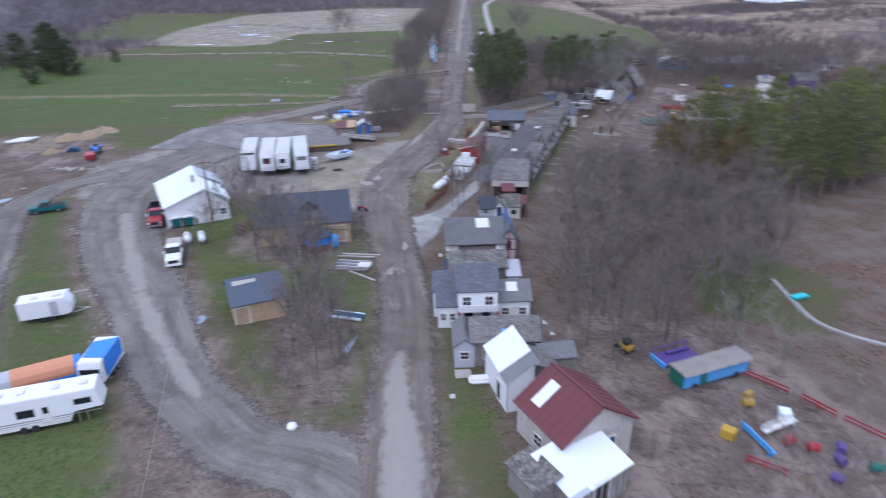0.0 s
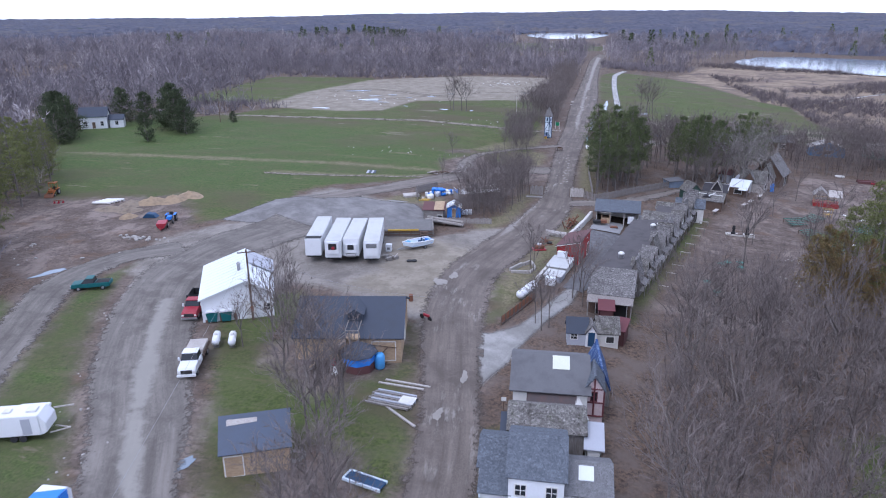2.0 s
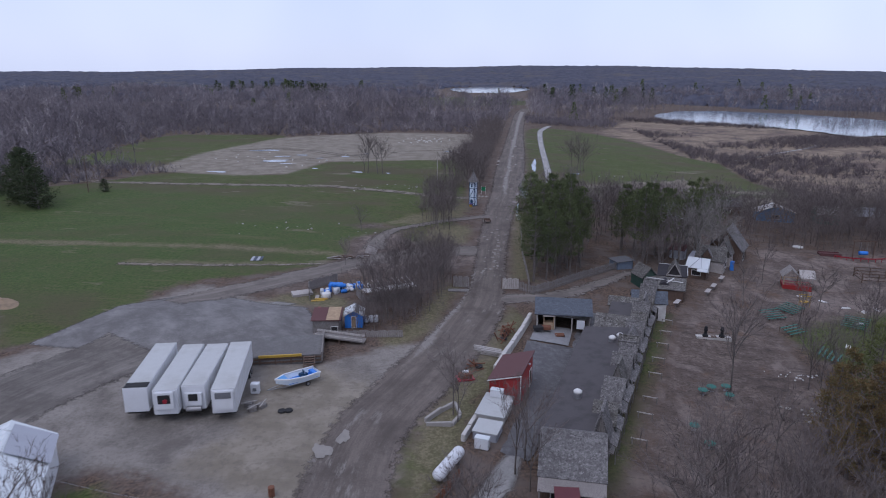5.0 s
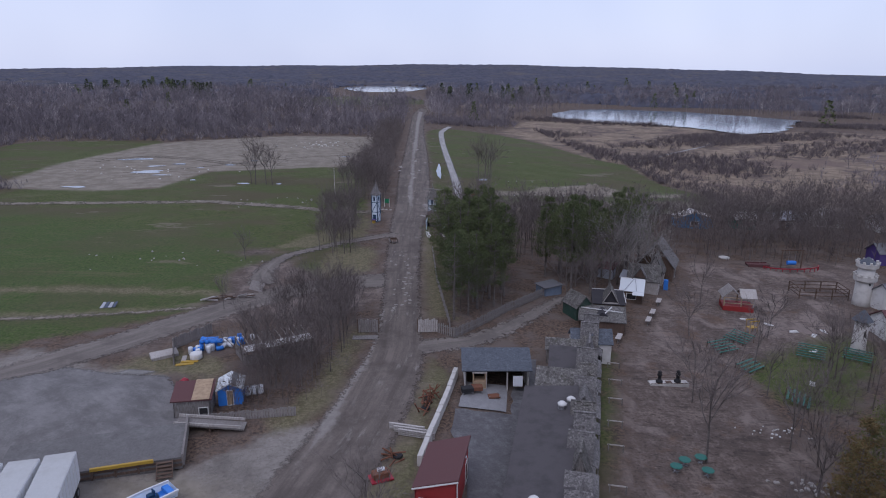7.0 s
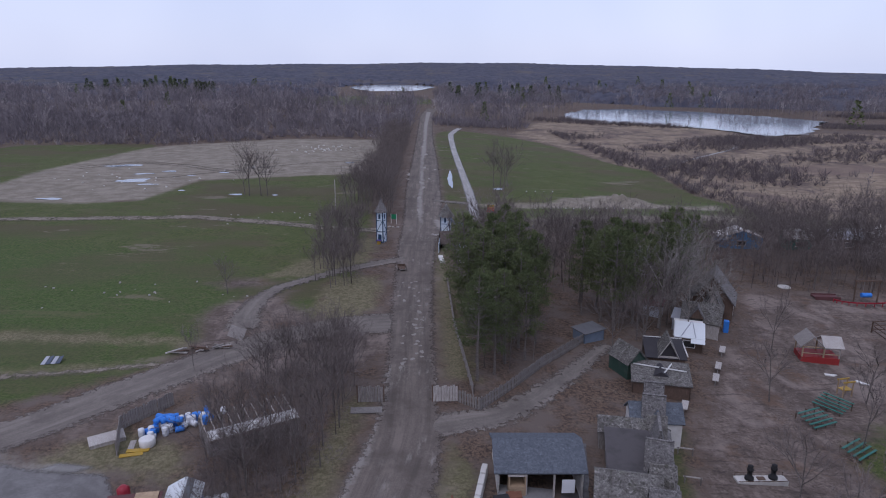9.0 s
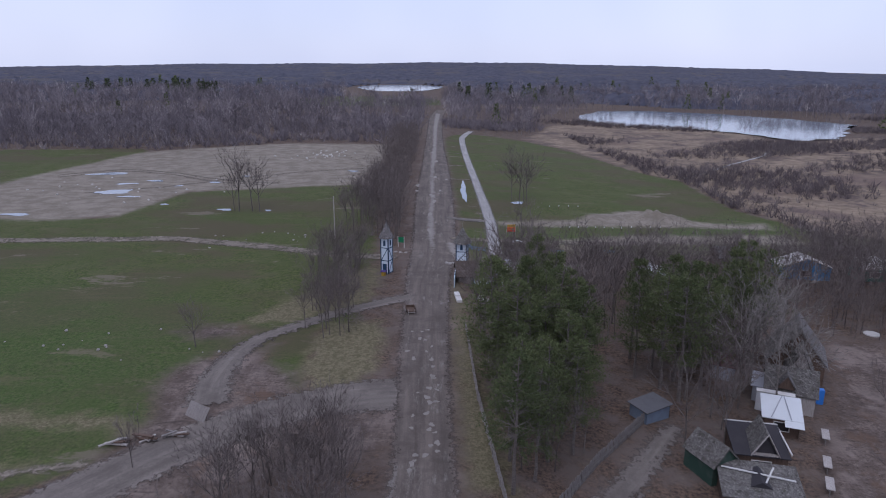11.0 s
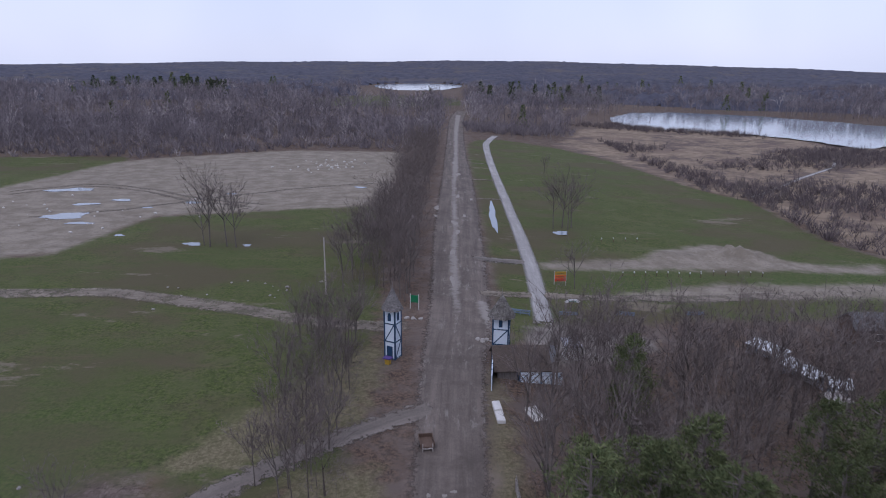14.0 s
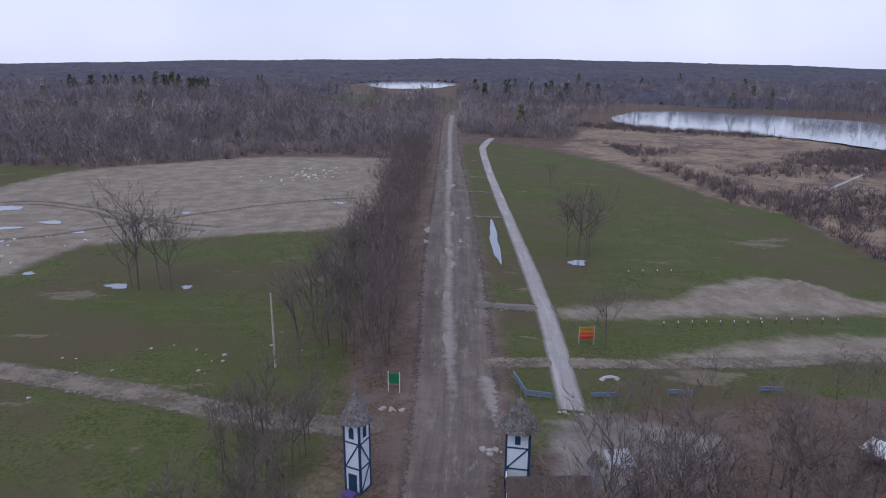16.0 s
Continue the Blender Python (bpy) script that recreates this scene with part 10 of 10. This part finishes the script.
gable_house("green_cottage", "dark green cottage with a shingle roof", 30.8, 177.4, 20, 3.2, 4.0, 2.3, 4.0, "y", painted("dark_green_boards", (0.03, 0.065, 0.05), 0.7, 0.3), M_SHAKE2, 0.25, "cottage", openings=[("s", 0, 0.9, 0.7, 0.8, "window")])
M_BLACKFELT = painted("black_felt", (0.040, 0.037, 0.042), 0.85, 0.5, (0.062, 0.056, 0.058), 0.5)
sb = lean_roof("steep_booth", "black felt-roofed booth with a steep shingled dormer", 36.6, 179.6, -14, 5.0, 5.4, (2.5, 2.5, 3.1, 3.1), M_BROWNWOOD, M_BLACKFELT, "booth", 0.25, openings=[("s", 0, 0.9, 1.8, 1.0, "shade_panel")])
part("dormer_front", S().prism([(-0.9, 2.5), (1.5, 2.5), (0.3, 4.9)], -2.5, -2.36), M_BLACKFELT, sb)
part("dormer_sill", S().box(-1.0, 1.6, -2.85, -2.5, 2.62, 2.78), M_PALEWOOD, sb)
for sgn in (-1, 1):
    part("dormer_roof", S().slab([(0.3, -2.85, 5.1), (0.3, 1.4, 5.1), (0.3 + sgn * 1.4, 1.4, 2.6), (0.3 + sgn * 1.4, -2.85, 2.6)], 0.14), M_SHAKE2, sb)
    part("barge_board", S().beam((0.3, -2.9, 5.1), (0.3 + sgn * 1.4, -2.9, 2.6), 0.16, 0.08), M_PALEWOOD, sb)
part("roof_edge", S().box(-2.75, 2.75, 2.85, 2.97, 3.2, 3.34).box(2.68, 2.8, -2.9, 2.9, 3.0, 3.14), M_OFFWHITE, sb)
rs = lean_roof("low_shingle_stall", "low stall under old mossy shingles", 33.6, 172.8, -16, 7.0, 5.0, (1.9, 1.9, 2.6, 2.6), M_BROWNWOOD, M_SHAKE2, "stall")
part("roof_pole", S().beam((-3.4, 1.2, 2.75), (3.2, 0.2, 2.7), 0.12).beam((0.4, -0.6, 2.6), (1.5, 1.8, 2.9), 0.14), M_OFFWHITE, rs)
part("ridge_hump", S().prism([(-1.1, 2.2), (1.1, 2.2), (0.0, 2.85)], -1.0, 1.9), M_BLACKFELT, rs)
wr = lean_roof("white_roof_booth", "booth under a sloping white sheet roof", 43.4, 187.0, -22, 3.8, 3.2, (2.2, 2.2, 3.2, 3.2), M_BROWNWOOD, M_WHITEROOF, "booth", 0.3, openings=[("s", 0, 0.7, 1.6, 1.0, "shade_panel")])
part("awning", S().slab([(0.2, -2.9, 1.9), (2.2, -2.9, 1.9), (2.2, -1.75, 2.25), (0.2, -1.75, 2.25)], 0.08), M_WHITEROOF, wr)
part("roof_seam", S().beam((-1.2, -1.9, 2.42), (0.2, 1.9, 3.46), 0.09).beam((0.9, -1.9, 2.42), (0.4, 1.9, 3.46), 0.09), M_GREYTARP, wr)
lean_roof("white_chimney_row", "white boarded parapet behind the booth", 44.8, 190.9, -26, 4.2, 0.6, (2.6, 2.6, 2.7, 2.7), M_WHITE, M_OFFWHITE, "parapet", 0.05)
tb = gable_house("timbered_booth", "half-timbered booth with weathered shingles", 48.0, 193.4, -26, 5.6, 4.4, 2.6, 5.0, "x", M_PALEWOOD, M_SHAKE2, 0.3, "booth", openings=[("e", 0, 0.9, 1.8, 1.0, "shade_panel")])
for sgn in (-1, 1):
    part("dormer_roof", S().slab([(-0.6, -2.6, 5.0), (-0.6, 0.2, 5.0), (-0.6 + sgn * 1.2, 0.2, 3.2), (-0.6 + sgn * 1.2, -2.6, 3.2)], 0.12), M_SHAKE, tb)
part("dormer_front", S().prism([(-1.6, 3.1), (0.4, 3.1), (-0.6, 4.9)], -2.45, -2.35), M_BROWNWOOD, tb)
ah = gable_house("tall_timber_hall", "tall hall with a steep weathered shingle roof", 54.4, 203.4, -28, 7.0, 7.0, 3.0, 7.4, "y", M_BROWNWOOD, M_SHAKE, 0.4, "hall", openings=[("e", 0, 0.1, 1.6, 2.2, "shade_panel"), ("s", 0, 0.9, 1.6, 1.0, "shade_panel")])
for sx in (-2.6, -1.3, 0, 1.3, 2.6):
    part("timber", S().box(sx - 0.08, sx + 0.08, -3.58, -3.48, 0, 3.2), M_BROWNWOOD, ah)
gable_house("cross_gable", "steep cross gable beside the timber hall", 52.2, 198.6, -28, 3.2, 4.0, 2.8, 6.0, "y", M_PALEWOOD, M_SHAKE2, 0.3, "hall", openings=[("s", 0, 0.1, 1.2, 2.0, "shade_panel")])
bf = thing("blue_box", "bright blue upright cabinet by the hall", "cabinet", 52.6, 194.0, -20)
part("case", S().box(-0.4, 0.4, -0.4, 0.4, 0, 2.0), M_BLUE, bf, bevel=0.04)
for k, (x, y) in enumerate(((44.4, 179.0), (42.2, 175.0), (47.6, 184.6), (34.6, 167.0))):
    ob = thing("counter", "pale timber counter in front of a booth", "counter", x, y, -28, "counters before the booths")
    part("top", S().box(-0.4, 0.4, -1.2, 1.2, 0.85, 0.93), M_PALEWOOD, ob)
    for sy in (-1.0, 0, 1.0):
        part("leg", S().box(-0.06, 0.06, sy - 0.06, sy + 0.06, -0.4, 0.85), M_BOARD, ob)
# far stalls behind the fairground
for k, (x, y, w, d, wm, rm, lb) in enumerate(((82, 250, 10, 5, M_BLUESTALL, M_OFFWHITE, "blue stall with a long white roof"), (96, 249, 6, 5, M_GREENP, M_OFFWHITE, "green stall with a pale roof"), (108, 250, 11, 7, M_BROWNWOOD, M_GREYTARP, "brown stall with broad white roofs"), (122, 252, 8, 6, M_STONEWALL, M_OFFWHITE, "white gabled stall among the trees"), (70, 256, 8, 5, M_BROWNWOOD, M_GREYSHINGLE, "brown stall with a grey roof"), (136, 246, 9, 6, M_OFFWHITE, M_GREYSHINGLE, "pale stall with a grey roof"), (128, 222, 9, 6, M_BROWNWOOD, M_REDROOF, "low brown stall among the trees"), (112, 214, 6, 5, M_PURPLE, M_GREYSHINGLE, "purple stall with a grey roof"))):
    gable_house("far_stall", lb, x, y, -8 + 5 * (k % 3), w, d, 2.8, 4.6, "x" if k % 3 else "y", wm, rm, 0.3, "stall", openings=[("s", 0, 0.9, 2.0, 1.1, "shade_panel")], group="stalls behind the fairground")
for k, (x, y, t) in enumerate(((48.6, 246.6, -62), (50.2, 240.2, -70), (53.0, 236.0, -20))):
    ob = lean_roof("canvas_shelter", "long shelter with torn white canvas roof", x, y, t, 5.4 if k < 2 else 2.4, 2.0, (1.8, 1.8, 2.2, 2.2), M_GREYTARP, M_WHITEROOF, "shelter", 0.2, walls="nw")
lean_roof("pallet_shed", "small pale shed with a plywood top", 50.4, 232.4, 15, 2.4, 2.0, (1.5, 1.5, 1.8, 1.8), M_BOARD, M_PALEWOOD, "shed")
lean_roof("grove_shed", "pale corrugated shed at the grove's edge", 43.0, 201.0, -30, 3.0, 2.6, (2.1, 2.1, 2.7, 2.7), M_GREYTARP, M_REDROOF, "shed")
lean_roof("grove_shed", "grey shed with torn roof in the trees", 45.6, 194.6, -30, 3.0, 3.0, (2.2, 2.2, 2.7, 2.7), M_GREYTARP, M_GREYTARP, "shed")
board_fence("long grey board fence at the lawn's end", [(87, 269.4), (110, 270.0)], 1.6, 0.45)

# ---- wagon and playground by the wood ----
wg = thing("blue_wagon", "sky-blue show wagon with a grey roof", "wagon", 26.0, 56.2, 22)
part("body", S().box(-4.0, 4.0, -1.05, 1.05, 0.35, 1.9), M_SKYBLUE, wg, bevel=0.05)
part("roof", S().prism([(-1.35, 1.9), (1.35, 1.9), (1.0, 2.15), (-1.0, 2.15)], -4.2, 4.2, pose(0, 0, 0, 0, 0, 90)), M_FENCE, wg, "weathered pale grey roof")
part("door", S().box(-2.0, -1.2, -1.1, -1.04, 0.4, 1.8), M_GREENP, wg, "green door")
part("end_panel", S().box(-4.06, -4.0, -1.0, 1.0, 0.4, 1.85), M_GREENP, wg)
for x0 in (0.2, 1.6, 3.0):
    part("window", S().box(x0 - 0.3, x0 + 0.3, -1.09, -1.04, 1.55, 1.75), M_NAVY, wg)
for x0 in (-2.6, 2.6):
    for sy in (-0.95, 0.95):
        part("wheel", S().tube((x0, sy - 0.1, 0.35), (x0, sy + 0.1, 0.35), 0.4, 0.4, 12), M_BLACK, wg)
dc = thing("purple_deck", "purple timber deck with blue edging", "deck", 23.4, 59.0, 22)
part("deck", S().box(-1.9, 2.6, -1.0, 1.2, 0.3, 0.5), M_PURPLE, dc)
part("edge", S().box(-2.1, -1.9, -1.2, 1.3, 0.2, 0.7), M_SKYBLUE, dc)
part("drum", S().tube((-0.6, 0.6, 0.75), (2.2, 0.6, 0.75), 0.22, 0.22, 12), M_PURPLE, dc)
part("railing", S().beam((-1.8, 1.2, 1.2), (2.5, 1.2, 1.2), 0.1).box(-1.8, -1.7, 1.15, 1.25, 0.5, 1.2).box(2.4, 2.5, 1.15, 1.25, 0.5, 1.2), M_PURPLE, dc)
for k, (x, y, mt, shp, lb) in enumerate(((28.0, 51.4, M_YELLOW, "drum", "yellow plastic drum ride"), (28.6, 52.6, M_YELLOW, "drum", "yellow plastic drum ride"), (31.0, 50.2, M_ICE, "box", "pale blue wooden play box"), (27.0, 46.6, M_SKYBLUE, "bench", "long sky-blue play bench"), (24.6, 47.2, M_YELLOW, "box", "small yellow wooden box"), (31.4, 45.6, M_RED, "drum", "red plastic drum ride"), (29.6, 46.4, M_RED, "drum", "red plastic drum ride"), (33.8, 45.6, M_PURPLE, "drum", "purple plastic drum ride"), (33.0, 44.2, M_PURPLE, "drum", "purple plastic drum ride"), (31.6, 42.0, M_PURPLE, "drum", "purple plastic drum ride"), (35.6, 43.4, M_GREENP, "drum", "green plastic drum ride"), (29.8, 48.6, M_OFFWHITE, "bench", "pale grey play bench"))):
    ob = thing("play_" + ("drum" if shp == "drum" else shp), lb + " among brushwood", "playground toy", x, y, 35 * k, "playground toys by the wagon")
    if shp == "drum":
        part("drum", S().tube((-0.5, 0, 0.7), (0.5, 0, 0.7), 0.4, 0.4, 14), mt, ob, bevel=0.04)
        part("spring", S().tube((0, 0, -0.1), (0, 0, 0.4), 0.1, 0.1, 8), M_STEEL, ob)
    elif shp == "box":
        part("case", S().box(-0.6, 0.6, -0.5, 0.5, 0, 0.9), mt, ob, bevel=0.04)
    else:
        part("board", S().box(-2.0, 2.0, -0.3, 0.3, 0.4, 0.5), mt, ob)
        part("backrest", S().box(-2.0, 2.0, 0.25, 0.32, 0.5, 0.95), mt, ob)
        for sx in (-1.7, 1.7):
            part("leg", S().box(sx - 0.06, sx + 0.06, -0.25, 0.25, -0.1, 0.4), mt, ob)
for k, ((ax, ay), (bx, by)) in enumerate((((29.9, 57.0), (33.2, 54.2)), ((34.2, 53.3), (36.2, 50.8)), ((36.8, 50.2), (39.4, 47.2)), ((25.0, 44.0), (27.6, 42.6)))):
    ob = thing("red_fence", "low red rail fence round the playground", "fence", ax, ay, 0, "red rails round the playground")
    dz = float(land(bx, by) - land(ax, ay))
    for z0 in (0.35, 0.75):
        part("rail", S().beam((0, 0, z0), (bx - ax, by - ay, dz + z0), 0.09, 0.12), M_RED, ob)
    for u in (0, 0.5, 1):
        part("post", S().box(-0.06, 0.06, -0.06, 0.06, -0.4, 0.9, pose((bx - ax) * u, (by - ay) * u, dz * u)), M_RED, ob)
tb = thing("toy_boat", "small bright turquoise boat on the ground", "boat", 44.2, 74.4, 20)
part("hull", S().prism([(-0.5, 0.5), (-0.3, 0.05), (0.3, 0.05), (0.5, 0.5)], -1.1, 1.1, pose(0, 0, 0, 0, 0, 90)), painted("turquoise", (0.03, 0.45, 0.52), 0.4, 0.1), tb, bevel=0.05)
ribbon("kerb_path", [(43.2, 80, 0.9), (43.0, 74, 0.9), (43.8, 68.4, 0.9), (48.6, 64.2, 0.9), (56, 61, 0.9)], 0.12, M_CONC, step=0.6, across=5, spare=0.15, label="narrow pale curved footpath", category="footpath")
lt = thing("loader", "small yellow loader standing in the wood", "loader", 18.6, 60.2, 30)
part("body", S().box(-0.5, 0.5, -0.7, 0.6, 0.4, 0.95), M_YELLOW, lt, bevel=0.06)
part("cab", S().box(-0.4, 0.4, -0.45, 0.3, 0.95, 1.55), M_BLACK, lt, bevel=0.04)
part("bucket", S().box(-0.6, 0.6, 0.65, 1.05, 0.12, 0.55), M_BLACK, lt)
for sx in (-0.58, 0.58):
    for sy in (-0.42, 0.42):
        wheel(lt, sx, sy, 0.3, 0.2)


# ---- puddles and litter ----
def puddle(x, y, rx, ry, turn, label="shallow puddle mirroring the sky"):
    rng = np.random.default_rng(int(abs(x * 13 + y * 7)))
    c, s_ = math.cos(radians(turn)), math.sin(radians(turn))
    ph_ = rng.uniform(0, 6, 3)
    pts = []
    for k in range(30):
        a_ = k * math.tau / 30
        r = 1 + 0.22 * math.sin(2 * a_ + ph_[0]) + 0.16 * math.sin(3 * a_ + ph_[1]) + 0.10 * math.sin(7 * a_ + ph_[2])
        u, v = rx * r * math.cos(a_), ry * r * math.sin(a_)
        pts.append((x + u * c - v * s_, y + u * s_ + v * c))
    z = max(float(land(*p)) for p in pts)
    return sheet("puddle", pts, 0.03, M_WATER, label, "puddle", kind="structure", step=9, ragged=0.0, level=z)


for x, y, rx, ry, t in ((-105.8, 353.5, 6, 3, 0), (-89.8, 319.4, 6, 3, 5), (-84.7, 339.2, 3, 1.4, 0), (-64.7, 337.3, 2.6, 1.2, 0), (-50.2, 294.6, 2.0, 1.2, 0), (-68.4, 301.2, 1.2, 0.8, 0), (-82.7, 312.2, 3, 1.2, 8), (-38.8, 294.8, 1.0, 0.8, 0), (-91.6, 333.4, 3, 1.6, 0), (-22.2, 364, 2.0, 1.2, 0), (-101, 288, 3.5, 1.6, 0), (-74, 330, 1.6, 0.8, 0), (-58, 350, 1.8, 0.8, 0),
                        (-73.4, 101.6, 0.8, 2.6, -35), (-58.2, 73.6, 0.5, 1.4, -30), (-55.4, 70.4, 0.35, 0.8, -20), (-28.2, 63.8, 0.7, 1.5, -20), (-10.6, 59.6, 0.35, 1.5, -6), (31.5, 316.5, 2.2, 1.6, 0)):
    puddle(x, y, rx, ry, t)
puddle(16.1, 330, 1.0, 15, -2, "long narrow puddle in the verge")


M_MUD = painted("pale_mud", (0.25, 0.228, 0.205), 0.75, 0.5, (0.16, 0.145, 0.13), 0.9)


def road_puddle(x, y, rx, ry, t):
    o = puddle(x, y, rx, ry, t, "pale muddy pothole in the road")
    o.location.z += 0.12
    o.data.materials[0] = M_MUD
    return o


for x, y, rx, ry, t in ((1.3, 336, 0.8, 2.2, 0), (1.0, 326, 0.5, 1.4, 0), (6.0, 309, 0.6, 2.0, 0), (5.6, 318, 0.7, 2.2, 4), (4.4, 292, 0.5, 2.0, 0), (3.9, 273, 0.45, 2.6, 0), (8.4, 326, 0.5, 1.2, 0), (11.4, 349, 0.5, 1.3, 0), (7.6, 352, 0.6, 2.4, 0), (9.2, 392, 0.7, 3.0, 0), (8.4, 420, 0.7, 3, 0), (10.0, 450, 0.6, 3, 0), (0.2, 201.3, 0.3, 0.5, 0), (1.8, 190.3, 0.35, 0.5, 0), (2.2, 184, 0.3, 0.4, 0), (1.4, 178, 0.35, 0.35, 0), (2.6, 196, 0.3, 0.5, 0), (-14.4, 111.3, 0.8, 1.6, 30), (-12.8, 114.1, 0.6, 1.4, 10), (-6.2, 84.6, 0.4, 1.2, 8), (-7.6, 76.8, 0.5, 0.9, 0)):
    road_puddle(x, y, rx, ry, t)
spot_rng = np.random.default_rng(66)
for k in range(30):
    yy = spot_rng.uniform(172, 214)
    road_puddle((0.2 if k % 3 == 0 else 2.6) + spot_rng.normal(0, 0.45), yy, spot_rng.uniform(0.14, 0.34), spot_rng.uniform(0.18, 0.5), spot_rng.uniform(-40, 40))

rocks(-38, 408, 9, 9, 40, 0.42, M_STONEWALL, "pale broken rubble strewn on the bare field", 21, "rubble on the bare field")
rocks(-92, 320, 14, 10, 26, 0.32, M_STONEWALL, "pale stone lying by the puddles", 22, "rubble on the bare field")
rocks(-30, 268, 9, 3, 16, 0.24, M_ROCK, "pale stone beside the field track", 23, "stones in the meadow")
rocks(-40, 206, 8, 3, 18, 0.22, M_ROCK, "pale stone in the wet grass", 24, "stones in the meadow")
gable_house("far_house", "white house far among the woods", -339, 880, 20, 11, 8, 7.5, 11, "x", M_OFFWHITE, M_GREYSHINGLE, 0.4, "house", openings=[("s", -2.5, 4.5, 1.2, 1.6, "window"), ("s", 2.5, 4.5, 1.2, 1.6, "window")])
